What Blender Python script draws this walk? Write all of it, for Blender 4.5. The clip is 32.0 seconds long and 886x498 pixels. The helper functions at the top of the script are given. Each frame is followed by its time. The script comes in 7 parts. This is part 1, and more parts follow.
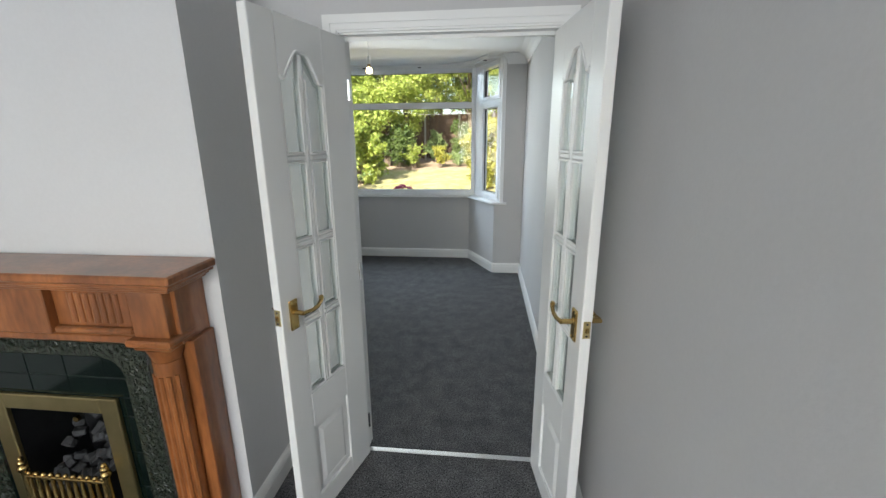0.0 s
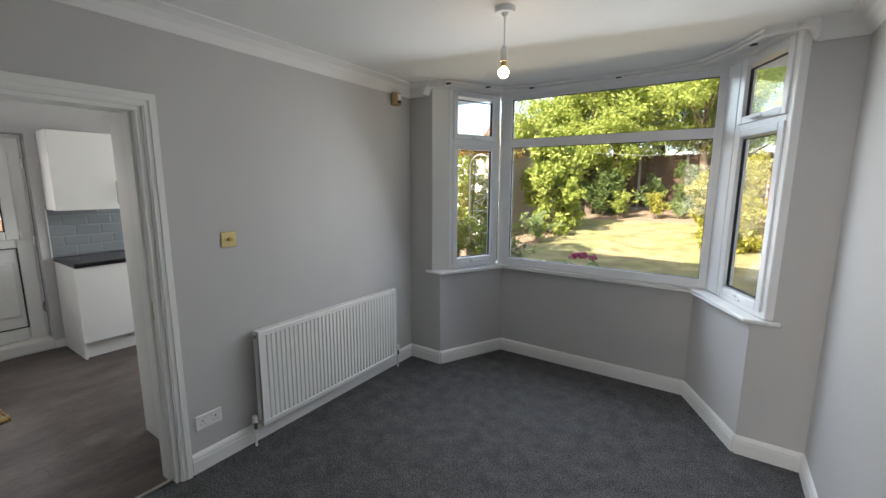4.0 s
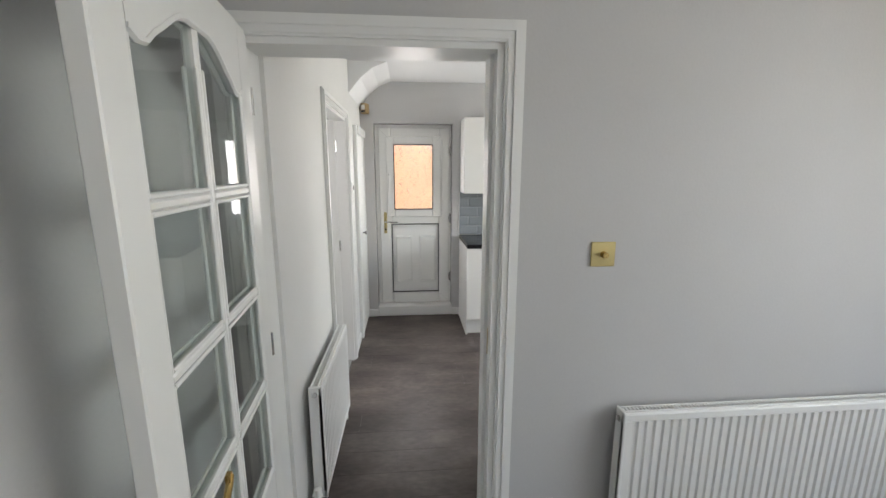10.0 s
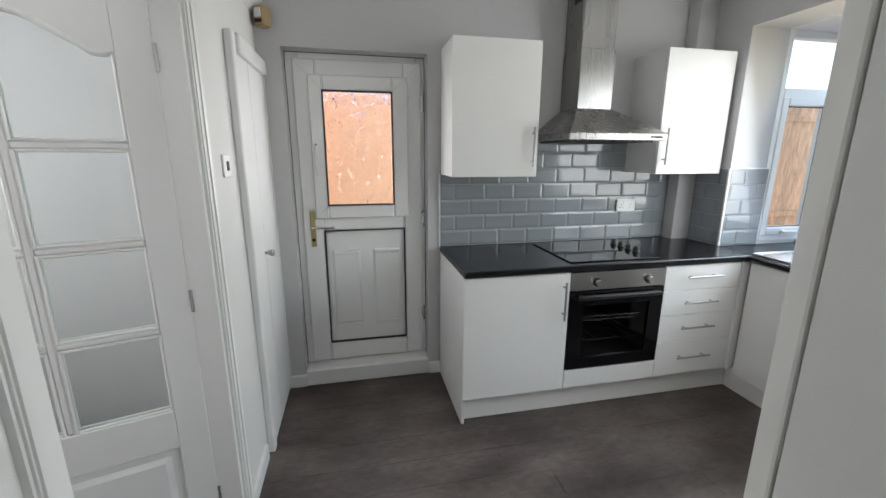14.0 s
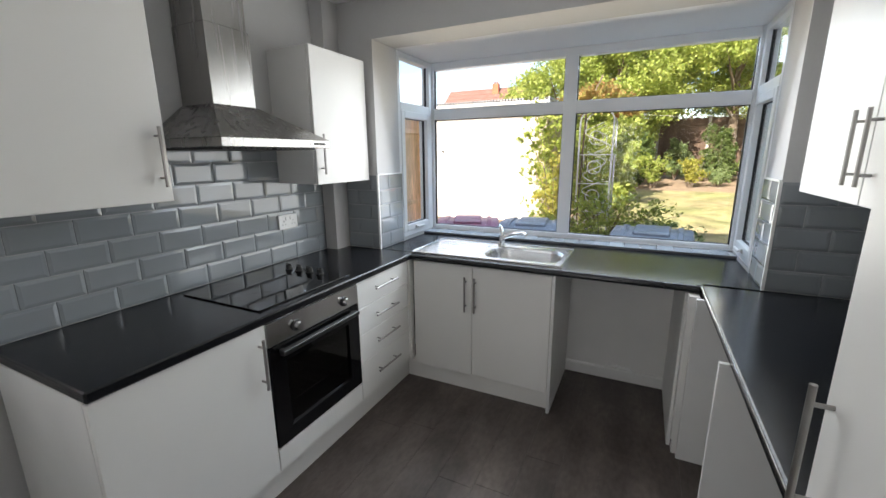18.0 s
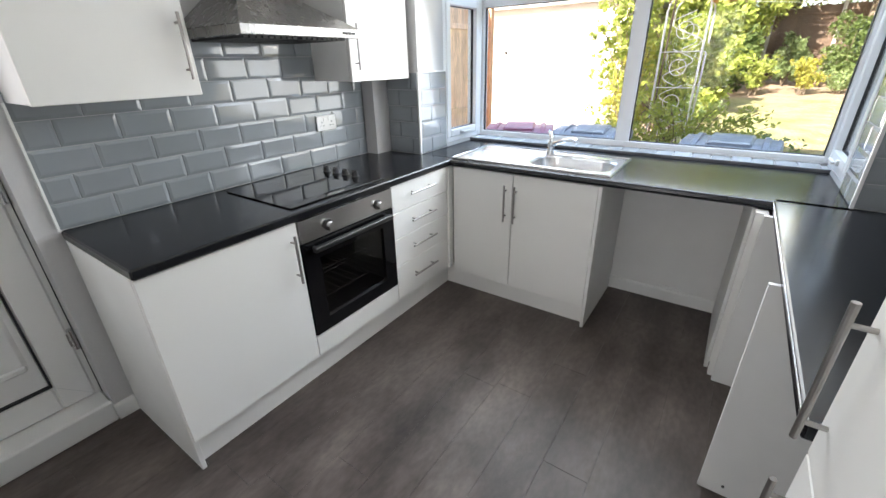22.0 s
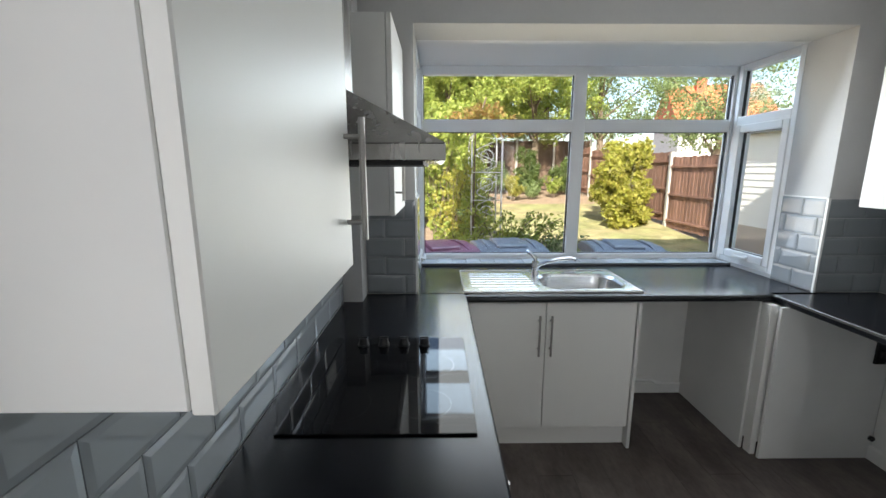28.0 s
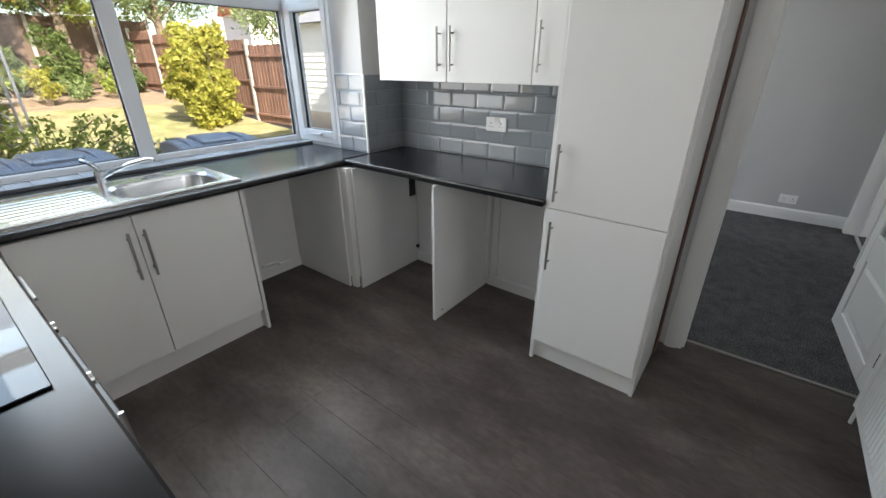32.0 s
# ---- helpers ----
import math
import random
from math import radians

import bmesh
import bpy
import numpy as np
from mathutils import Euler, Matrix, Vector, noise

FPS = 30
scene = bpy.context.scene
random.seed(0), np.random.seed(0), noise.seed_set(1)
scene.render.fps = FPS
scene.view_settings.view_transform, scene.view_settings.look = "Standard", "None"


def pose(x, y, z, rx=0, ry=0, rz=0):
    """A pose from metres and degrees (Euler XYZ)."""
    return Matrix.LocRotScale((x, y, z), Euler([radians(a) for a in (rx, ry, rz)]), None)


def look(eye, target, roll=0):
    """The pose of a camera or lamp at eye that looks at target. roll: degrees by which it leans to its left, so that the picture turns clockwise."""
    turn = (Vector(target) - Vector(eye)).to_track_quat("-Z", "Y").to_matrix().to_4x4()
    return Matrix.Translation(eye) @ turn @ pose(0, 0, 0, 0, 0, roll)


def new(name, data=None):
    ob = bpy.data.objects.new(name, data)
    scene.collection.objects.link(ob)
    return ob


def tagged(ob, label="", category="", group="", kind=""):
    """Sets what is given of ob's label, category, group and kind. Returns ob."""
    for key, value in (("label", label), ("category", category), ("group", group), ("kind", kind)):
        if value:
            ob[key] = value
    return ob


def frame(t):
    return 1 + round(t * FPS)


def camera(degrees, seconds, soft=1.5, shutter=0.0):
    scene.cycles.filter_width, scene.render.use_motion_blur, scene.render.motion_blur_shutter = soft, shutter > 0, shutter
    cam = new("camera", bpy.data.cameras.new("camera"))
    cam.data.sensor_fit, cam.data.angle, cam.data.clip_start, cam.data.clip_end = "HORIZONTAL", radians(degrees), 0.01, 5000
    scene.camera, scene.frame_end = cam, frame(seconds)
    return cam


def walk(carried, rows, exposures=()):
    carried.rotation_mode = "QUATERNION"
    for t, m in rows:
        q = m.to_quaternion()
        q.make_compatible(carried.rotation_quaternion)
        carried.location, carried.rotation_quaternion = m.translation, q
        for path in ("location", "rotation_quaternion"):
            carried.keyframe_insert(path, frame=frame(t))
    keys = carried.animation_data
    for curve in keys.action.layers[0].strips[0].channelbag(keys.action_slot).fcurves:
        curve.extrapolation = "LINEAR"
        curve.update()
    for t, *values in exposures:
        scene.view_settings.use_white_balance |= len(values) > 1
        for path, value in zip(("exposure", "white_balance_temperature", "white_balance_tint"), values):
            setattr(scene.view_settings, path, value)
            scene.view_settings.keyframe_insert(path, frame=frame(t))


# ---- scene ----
cam = camera(94.8, 32.0)
PATH = [
    (0, (1.448, 0.334, 1.578), (1.25, 2.256, 1.062), -0.4),
    (0.5, (1.443, 0.671, 1.556), (1.264, 2.599, 1.057), -0.3),
    (1, (1.394, 0.977, 1.568), (1.26, 2.894, 1.014), -0.6),
    (1.5, (1.423, 1.275, 1.536), (1.262, 3.195, 1.0), -0.5),
    (2, (1.428, 1.506, 1.564), (1.144, 3.423, 1.068), -0.3),
    (2.5, (1.387, 1.736, 1.576), (1.058, 3.664, 1.157), -0.0),
    (3, (1.348, 1.938, 1.61), (0.916, 3.857, 1.25), -0.1),
    (3.5, (1.335, 2.099, 1.636), (0.553, 3.909, 1.303), 0.1),
    (4, (1.345, 2.233, 1.642), (0.241, 3.87, 1.323), 0.3),
    (4.5, (1.291, 2.271, 1.64), (0.035, 3.789, 1.296), 0.3),
    (6.5, (1.245, 2.29, 1.469), (0.128, 3.66, 0.533), 0.1),
    (7, (1.225, 2.296, 1.489), (0.106, 3.667, 0.557), 0.2),
    (7.5, (1.17, 2.342, 1.56), (-0.094, 3.716, 0.843), 0.2),
    (8, (1.055, 2.411, 1.628), (-0.429, 3.674, 1.18), 0.2),
    (8.5, (0.926, 2.501, 1.637), (-0.777, 3.494, 1.303), 0.2),
    (9, (0.783, 2.656, 1.652), (-1.105, 3.241, 1.352), 0.1),
    (9.5, (0.611, 2.752, 1.631), (-1.341, 3.025, 1.292), -0.0),
    (10, (0.362, 2.794, 1.607), (-1.593, 2.962, 1.223), 0.1),
    (10.5, (0.128, 2.825, 1.588), (-1.823, 2.915, 1.156), -0.1),
    (11, (-0.157, 2.892, 1.558), (-2.105, 2.79, 1.116), 0.1),
    (11.5, (-0.393, 2.832, 1.48), (-2.33, 2.666, 1.012), 0.4),
    (12, (-0.624, 2.798, 1.471), (-2.559, 2.755, 0.966), 0.0),
    (12.5, (-0.842, 2.798, 1.458), (-2.759, 2.966, 0.915), 0.2),
    (13, (-1.075, 2.8, 1.464), (-2.993, 3.053, 0.958), 0.1),
    (13.5, (-1.265, 2.808, 1.485), (-3.179, 3.118, 0.993), 0.1),
    (15.5, (-1.906, 2.833, 1.531), (-3.615, 3.804, 1.161), -0.2),
    (16, (-2.014, 2.848, 1.545), (-3.56, 4.049, 1.136), -0.2),
    (16.5, (-2.074, 2.847, 1.543), (-3.419, 4.273, 1.145), -0.3),
    (17, (-2.08, 2.86, 1.542), (-3.248, 4.431, 1.134), -0.4),
    (17.5, (-2.064, 2.871, 1.536), (-3.075, 4.545, 1.117), -0.5),
    (18, (-2.05, 2.88, 1.536), (-2.904, 4.632, 1.086), -0.5),
    (18.5, (-2.017, 2.904, 1.52), (-2.745, 4.692, 0.998), -0.8),
    (19, (-2.039, 2.925, 1.486), (-2.685, 4.694, 0.812), -0.7),
    (19.5, (-2.051, 2.953, 1.436), (-2.654, 4.657, 0.581), -0.7),
    (20, (-2.064, 2.988, 1.39), (-2.618, 4.599, 0.342), -0.8),
    (20.5, (-2.079, 3.007, 1.344), (-2.601, 4.498, 0.118), -0.5),
    (21, (-2.067, 3.02, 1.341), (-2.609, 4.439, 0.04), -0.7),
    (21.5, (-2.016, 3.02, 1.388), (-2.721, 4.493, 0.233), -1.1),
    (22, (-1.956, 2.99, 1.469), (-3.0, 4.477, 0.632), -1.3),
    (22.5, (-1.913, 2.956, 1.517), (-3.28, 4.319, 0.994), -1.0),
    (23, (-1.942, 2.92, 1.531), (-3.515, 4.078, 1.101), -0.6),
    (23.5, (-2.048, 2.882, 1.537), (-3.798, 3.726, 1.061), -0.2),
    (24, (-2.236, 2.833, 1.554), (-4.067, 3.49, 1.087), -0.1),
    (24.5, (-2.408, 2.787, 1.562), (-4.261, 3.384, 1.107), 0.1),
    (26.5, (-3.281, 2.899, 1.529), (-4.467, 4.464, 1.148), -0.7),
    (27, (-3.4, 2.979, 1.518), (-4.212, 4.763, 1.12), -0.4),
    (27.5, (-3.467, 3.038, 1.529), (-3.933, 4.937, 1.111), -0.3),
    (28, (-3.521, 3.065, 1.555), (-3.499, 5.028, 1.175), 0.0),
    (28.5, (-3.58, 3.089, 1.571), (-3.004, 4.97, 1.207), 0.1),
    (29, (-3.58, 3.089, 1.57), (-2.651, 4.818, 1.188), -0.2),
    (29.5, (-3.559, 3.063, 1.569), (-2.409, 4.652, 1.179), -0.0),
    (30, (-3.526, 3.034, 1.574), (-2.243, 4.518, 1.185), -0.0),
    (30.5, (-3.493, 3.008, 1.574), (-2.079, 4.363, 1.169), -0.0),
    (31, (-3.466, 2.972, 1.525), (-1.924, 4.166, 1.082), 0.2),
    (31.5, (-3.415, 2.978, 1.513), (-1.871, 4.07, 0.863), -0.2),
    (32, (-3.445, 3.008, 1.475), (-2.003, 4.119, 0.645), -0.0),
]

EXPOSURES = [(0, 1.82, 6600, 10), (1, 1.74, 6600, 11), (2, 1.73, 6750, 13), (3, 1.68, 6850, 15), (4, 1.62, 6950, 16), (7, 2.52, 7150, 14), (8, 2.20, 7150, 15), (9, 2.02, 7200, 16), (10, 2.14, 7050, 16),
             (11, 2.12, 6950, 16), (12, 2.17, 6850, 16), (13, 1.94, 6750, 15), (16, 1.50, 6750, 15), (18, 1.33, 6850, 16), (20, 1.82, 6700, 18), (21, 2.30, 6750, 17), (22, 2.08, 6800, 16),
             (23, 1.62, 6900, 15), (24, 1.38, 6650, 14), (27, 1.50, 6550, 13), (28, 1.29, 6700, 13), (29, 1.33, 6950, 15), (30, 1.37, 6850, 15), (32, 1.48, 6800, 15)]
walk(cam, [(t, look(eye, target, roll)) for t, eye, target, roll in PATH], EXPOSURES)

# ---------------------------------------------------------------- world, sun, large lights
world = bpy.data.worlds.new("sky")
scene.world = world
world.use_nodes = True
wn = world.node_tree
sky = wn.nodes.new("ShaderNodeTexSky")
sky.sky_type = 'NISHITA'
sky.sun_disc = False
sky.sun_elevation = radians(36)
sky.sun_rotation = radians(194)
sky.altitude = 50
sky.dust_density = 2.0
bg = wn.nodes["Background"]
bg.inputs[1].default_value = 0.15
wn.links.new(sky.outputs[0], bg.inputs[0])

sun_data = bpy.data.lights.new("sun", "SUN")
sun_data.energy, sun_data.angle, sun_data.color = 5.0, radians(0.6), (1.0, 0.95, 0.86)
sun_ob = new("sun", sun_data)
sun_ob.matrix_basis = look((-0.8, -3.2, 2.36), (0, 0, 0))


def area_lamp(name, x, y, z, w, h, turn, power, tilt=90, tint=(0.93, 0.97, 1.0)):
    """An added area lamp that stands in for daylight; it shines along -y turned by turn degrees."""
    data = bpy.data.lights.new(name, "AREA")
    data.shape, data.size, data.size_y, data.energy, data.color = 'RECTANGLE', w, h, power, tint
    ob = new(name, data)
    ob.matrix_basis = pose(x, y, z, -tilt, 0, turn)
    return ob


# ---------------------------------------------------------------- materials
def material(name, base, rough=0.5, metal=0.0, vary=0.06, scale=6.0, grain=0.0, grain_scale=180.0, bump=0.0, bump_scale=200.0,
             spec=0.5, coat=0.0, island=0.0, tone2=None, tone_scale=2.0, tone_mix=0.5, stretch=(1, 1, 1)):
    m = bpy.data.materials.new(name)
    m.use_nodes = True
    nt = m.node_tree
    bs = nt.nodes["Principled BSDF"]
    bs.inputs["Roughness"].default_value = rough
    bs.inputs["Metallic"].default_value = metal
    bs.inputs["Specular IOR Level"].default_value = spec
    bs.inputs["Coat Weight"].default_value = coat
    geo = nt.nodes.new("ShaderNodeNewGeometry")
    mapping = nt.nodes.new("ShaderNodeMapping")
    mapping.inputs["Scale"].default_value = stretch
    nt.links.new(geo.outputs["Position"], mapping.inputs["Vector"])
    where = mapping.outputs[0]

    def noise_tex(sc, detail=3.0):
        n = nt.nodes.new("ShaderNodeTexNoise")
        n.inputs["Scale"].default_value, n.inputs["Detail"].default_value = sc, detail
        nt.links.new(where, n.inputs["Vector"])
        return n.outputs["Fac"]

    def ramp(fac, lo, hi):
        r = nt.nodes.new("ShaderNodeMapRange")
        r.inputs["From Min"].default_value, r.inputs["From Max"].default_value = 0.3, 0.7
        r.inputs["To Min"].default_value, r.inputs["To Max"].default_value = lo, hi
        nt.links.new(fac, r.inputs["Value"])
        return r.outputs[0]

    rgb = nt.nodes.new("ShaderNodeRGB")
    rgb.outputs[0].default_value = (*base, 1)
    col = rgb.outputs[0]
    if tone2:
        mx = nt.nodes.new("ShaderNodeMix")
        mx.data_type = 'RGBA'
        nt.links.new(ramp(noise_tex(tone_scale, 5.0), 0.0, tone_mix * 2), mx.inputs[0])
        nt.links.new(col, mx.inputs[6])
        mx.inputs[7].default_value = (*tone2, 1)
        col = mx.outputs[2]

    def multiply(value):
        nonlocal col
        mul = nt.nodes.new("ShaderNodeVectorMath")
        mul.operation = 'SCALE'
        nt.links.new(col, mul.inputs[0])
        nt.links.new(value, mul.inputs["Scale"])
        col = mul.outputs[0]

    if vary:
        multiply(ramp(noise_tex(scale, 4.0), 1 - vary, 1 + vary))
    if grain:
        multiply(ramp(noise_tex(grain_scale, 2.0), 1 - grain, 1 + grain))
    if island:
        info = nt.nodes.new("ShaderNodeObjectInfo")
        r = nt.nodes.new("ShaderNodeMapRange")
        r.inputs["To Min"].default_value, r.inputs["To Max"].default_value = 1 - island, 1 + island
        nt.links.new(info.outputs["Random"], r.inputs["Value"])
        multiply(r.outputs[0])
    nt.links.new(col, bs.inputs["Base Color"])
    if rough > 0.05:
        nt.links.new(ramp(noise_tex(scale * 2.3, 3.0), rough * 0.97, min(1, rough * 1.03)), bs.inputs["Roughness"])
    if bump:
        b = nt.nodes.new("ShaderNodeBump")
        b.inputs["Strength"].default_value = bump
        b.inputs["Distance"].default_value = 0.01
        nt.links.new(noise_tex(bump_scale, 3.0), b.inputs["Height"])
        nt.links.new(b.outputs[0], bs.inputs["Normal"])
    return m


def leaf_material(name, a, b):
    m = material(name, a, 0.55, vary=0.0, spec=0.3)
    nt = m.node_tree
    bs = nt.nodes["Principled BSDF"]
    geo = nt.nodes.new("ShaderNodeNewGeometry")
    mx = nt.nodes.new("ShaderNodeMix")
    mx.data_type = 'RGBA'
    mx.inputs[6].default_value, mx.inputs[7].default_value = (*a, 1), (*b, 1)
    nt.links.new(geo.outputs["Random Per Island"], mx.inputs[0])
    nt.links.new(mx.outputs[2], bs.inputs["Base Color"])
    tr = nt.nodes.new("ShaderNodeBsdfTranslucent")
    nt.links.new(mx.outputs[2], tr.inputs["Color"])
    sh = nt.nodes.new("ShaderNodeMixShader")
    sh.inputs[0].default_value = 0.5
    nt.links.new(bs.outputs[0], sh.inputs[1])
    nt.links.new(tr.outputs[0], sh.inputs[2])
    nt.links.new(sh.outputs[0], nt.nodes["Material Output"].inputs[0])
    return m


def glass_material(name, tint=(1, 1, 1), gloss=0.1, rough=0.0, bump=0.0, scale=20.0):
    """A thin pane: it lets light straight through and mirrors a little."""
    m = bpy.data.materials.new(name)
    m.use_nodes = True
    nt = m.node_tree
    nt.nodes.remove(nt.nodes["Principled BSDF"])
    tr = nt.nodes.new("ShaderNodeBsdfTransparent")
    tr.inputs[0].default_value = (*tint, 1)
    gl = nt.nodes.new("ShaderNodeBsdfGlossy")
    gl.inputs["Roughness"].default_value = rough
    lw = nt.nodes.new("ShaderNodeLayerWeight")
    lw.inputs[0].default_value = 0.5
    pw = nt.nodes.new("ShaderNodeMath")
    pw.operation = 'POWER'
    pw.inputs[1].default_value = 4.0
    nt.links.new(lw.outputs["Facing"], pw.inputs[0])
    mul = nt.nodes.new("ShaderNodeMath")
    mul.operation = 'MULTIPLY_ADD'
    mul.inputs[1].default_value, mul.inputs[2].default_value = 0.5, gloss * 0.4
    nt.links.new(pw.outputs[0], mul.inputs[0])
    mx = nt.nodes.new("ShaderNodeMixShader")
    nt.links.new(mul.outputs[0], mx.inputs[0])
    nt.links.new(tr.outputs[0], mx.inputs[1])
    nt.links.new(gl.outputs[0], mx.inputs[2])
    nt.links.new(mx.outputs[0], nt.nodes["Material Output"].inputs[0])
    return m


def patterned_glass():
    """Obscure glass of the back door, with leafy relief."""
    m = bpy.data.materials.new("obscure_glass")
    m.use_nodes = True
    nt = m.node_tree
    bs = nt.nodes["Principled BSDF"]
    bs.inputs["Base Color"].default_value = (1, 1, 1, 1)
    bs.inputs["Roughness"].default_value = 0.19
    bs.inputs["Transmission Weight"].default_value = 1.0
    bs.inputs["IOR"].default_value = 1.4
    geo = nt.nodes.new("ShaderNodeNewGeometry")
    warp = nt.nodes.new("ShaderNodeTexNoise")
    warp.inputs["Scale"].default_value = 14.0
    warp.inputs["Detail"].default_value = 1.0
    nt.links.new(geo.outputs["Position"], warp.inputs["Vector"])
    add = nt.nodes.new("ShaderNodeVectorMath")
    add.operation = 'MULTIPLY_ADD'
    add.inputs[1].default_value = (0.16, 0.16, 0.16)
    nt.links.new(warp.outputs["Color"], add.inputs[0])
    nt.links.new(geo.outputs["Position"], add.inputs[2])
    height = None
    for scale, turn in ((19.0, 0.5), (29.0, -0.7)):
        mp = nt.nodes.new("ShaderNodeMapping")
        mp.inputs["Rotation"].default_value = (turn, 0, 0)
        mp.inputs["Scale"].default_value = (1.0, 1.9, 0.75)
        nt.links.new(add.outputs[0], mp.inputs["Vector"])
        vo = nt.nodes.new("ShaderNodeTexVoronoi")
        vo.feature = 'DISTANCE_TO_EDGE'
        vo.inputs["Scale"].default_value = scale
        nt.links.new(mp.outputs[0], vo.inputs["Vector"])
        if height is None:
            height = vo.outputs["Distance"]
        else:
            sm = nt.nodes.new("ShaderNodeMath")
            sm.operation = 'ADD'
            nt.links.new(height, sm.inputs[0])
            nt.links.new(vo.outputs["Distance"], sm.inputs[1])
            height = sm.outputs[0]
    b = nt.nodes.new("ShaderNodeBump")
    b.inputs["Strength"].default_value = 1.0
    b.inputs["Distance"].default_value = 0.0065
    nt.links.new(height, b.inputs["Height"])
    nt.links.new(b.outputs[0], bs.inputs["Normal"])
    return m


def emitter(name, color, power):
    m = bpy.data.materials.new(name)
    m.use_nodes = True
    bs = m.node_tree.nodes["Principled BSDF"]
    bs.inputs["Base Color"].default_value = (1, 1, 1, 1)
    bs.inputs["Emission Color"].default_value = (*color, 1)
    bs.inputs["Emission Strength"].default_value = power
    return m


WALL = material("grey_wall_paint", (0.52, 0.515, 0.515), 0.75, vary=0.035, scale=1.3, grain=0.012, grain_scale=90, bump=0.05, bump_scale=120)
# kitchen south wall: a paler copy of the grey wall colour
PASSAGE_WALL = material("paler_wall_copy", (0.70, 0.695, 0.68), 0.7, vary=0.03, scale=1.3, grain=0.012, grain_scale=90, bump=0.05, bump_scale=120)
LOUNGE_WALL = material("pale_grey_wall_paint", (0.60, 0.60, 0.605), 0.75, vary=0.03, scale=1.3, grain=0.012, grain_scale=90, bump=0.05, bump_scale=120)
CEIL = material("white_ceiling_paint", (0.80, 0.80, 0.80), 0.85, vary=0.02, scale=1.5, bump=0.08, bump_scale=90)
GLOSS = material("white_gloss_woodwork", (0.78, 0.78, 0.765), 0.34, vary=0.012, scale=2.0)
UPVC = material("white_upvc", (0.82, 0.83, 0.84), 0.3, vary=0.02, scale=5.0)
OLD_UPVC = material("aged_white_upvc", (0.80, 0.80, 0.785), 0.34, vary=0.015, scale=2.0, tone2=(0.66, 0.64, 0.60), tone_scale=1.6, tone_mix=0.05)
SEAL = material("black_rubber_seal", (0.02, 0.02, 0.022), 0.6, vary=0.1)
CARPET = material("charcoal_carpet", (0.084, 0.0832, 0.087), 0.95, vary=0.12, scale=30.0, grain=0.95, grain_scale=150, bump=1.0, bump_scale=170, spec=0.1,
                  tone2=(0.175, 0.173, 0.175), tone_scale=10.0, tone_mix=0.25)
HALL_CARPET = material("speckled_grey_carpet", (0.2, 0.2, 0.2), 0.95, vary=0.2, scale=30, grain=0.7, grain_scale=220, bump=1.0, bump_scale=240, spec=0.1)
VINYL = material("dark_wood_vinyl", (0.130, 0.106, 0.096), 0.41, spec=0.32, vary=0.30, scale=3.2, grain=0.16, grain_scale=26, bump=0.08, bump_scale=40, island=0.05,
                 tone2=(0.055, 0.043, 0.039), tone_scale=2.4, tone_mix=0.55, stretch=(1.7, 0.75, 1))
JOINT = material("dark_floor_joint", (0.06, 0.048, 0.043), 0.8)
LEDGE = material("pale_glazed_ledge_tile", (0.42, 0.46, 0.50), 0.08, vary=0.12, scale=8.0, coat=0.4, island=0.15)
CAB = material("white_cabinet_laminate", (0.80, 0.79, 0.765), 0.40, vary=0.015, scale=2.0, spec=0.38)
CARCASS = material("white_melamine_board", (0.74, 0.735, 0.72), 0.5, vary=0.03, scale=4.0)
WORKTOP = material("black_stone_effect_worktop", (0.007, 0.0075, 0.010), 0.22, vary=0.25, scale=30, grain=0.5, grain_scale=130, bump=0.03, bump_scale=260, spec=0.42)
STEEL = material("brushed_steel", (0.62, 0.615, 0.61), 0.22, 1.0, vary=0.05, scale=3.0, bump=0.05, bump_scale=300)
HOOD = material("brushed_hood_steel", (0.37, 0.36, 0.35), 0.27, 1.0, vary=0.05, scale=3.0, stretch=(6, 6, 0.3))
HANDLE = material("dull_brushed_steel", (0.36, 0.345, 0.33), 0.36, 1.0, vary=0.06, scale=20.0)
LEAD_TRIM = material("dark_grey_plastic_trim", (0.15, 0.155, 0.17), 0.35, vary=0.1)
CHROME = material("satin_chrome", (0.68, 0.68, 0.68), 0.18, 1.0, vary=0.02)
BRASS = material("polished_brass", (0.62, 0.43, 0.17), 0.24, 1.0, vary=0.08, scale=20)
DULL_BRASS = material("satin_brass", (0.55, 0.45, 0.22), 0.36, 1.0, vary=0.08, scale=12)
BLACK_GLASS = material("black_glass", (0.005, 0.005, 0.006), 0.04, vary=0.0, spec=0.28)
BLACK = material("black_plastic", (0.015, 0.015, 0.016), 0.35, vary=0.1)
OVEN_INSIDE = material("dark_enamel", (0.012, 0.012, 0.013), 0.4, vary=0.1)
TILE = material("grey_glazed_metro_tile", (0.245, 0.265, 0.285), 0.07, vary=0.05, scale=2.5, island=0.05, coat=0.5)
GROUT = material("pale_grout", (0.42, 0.43, 0.44), 0.9, vary=0.08, scale=30)
SOCKET = material("white_plastic", (0.8, 0.8, 0.79), 0.35, vary=0.01)
PINE = material("varnished_orange_pine", (0.33, 0.118, 0.036), 0.3, vary=0.22, scale=9, grain=0.2, grain_scale=60, coat=0.35, tone2=(0.13, 0.042, 0.015), tone_scale=4,
                tone_mix=0.45, stretch=(1, 1, 0.25))
GREEN_TILE = material("dark_green_glazed_tile", (0.004, 0.009, 0.007), 0.10, vary=0.2, scale=12, coat=0.15, island=0.1)
GREEN_RELIEF = material("dark_green_cast_border", (0.026, 0.032, 0.022), 0.26, vary=0.4, scale=60, bump=1.0, bump_scale=45)
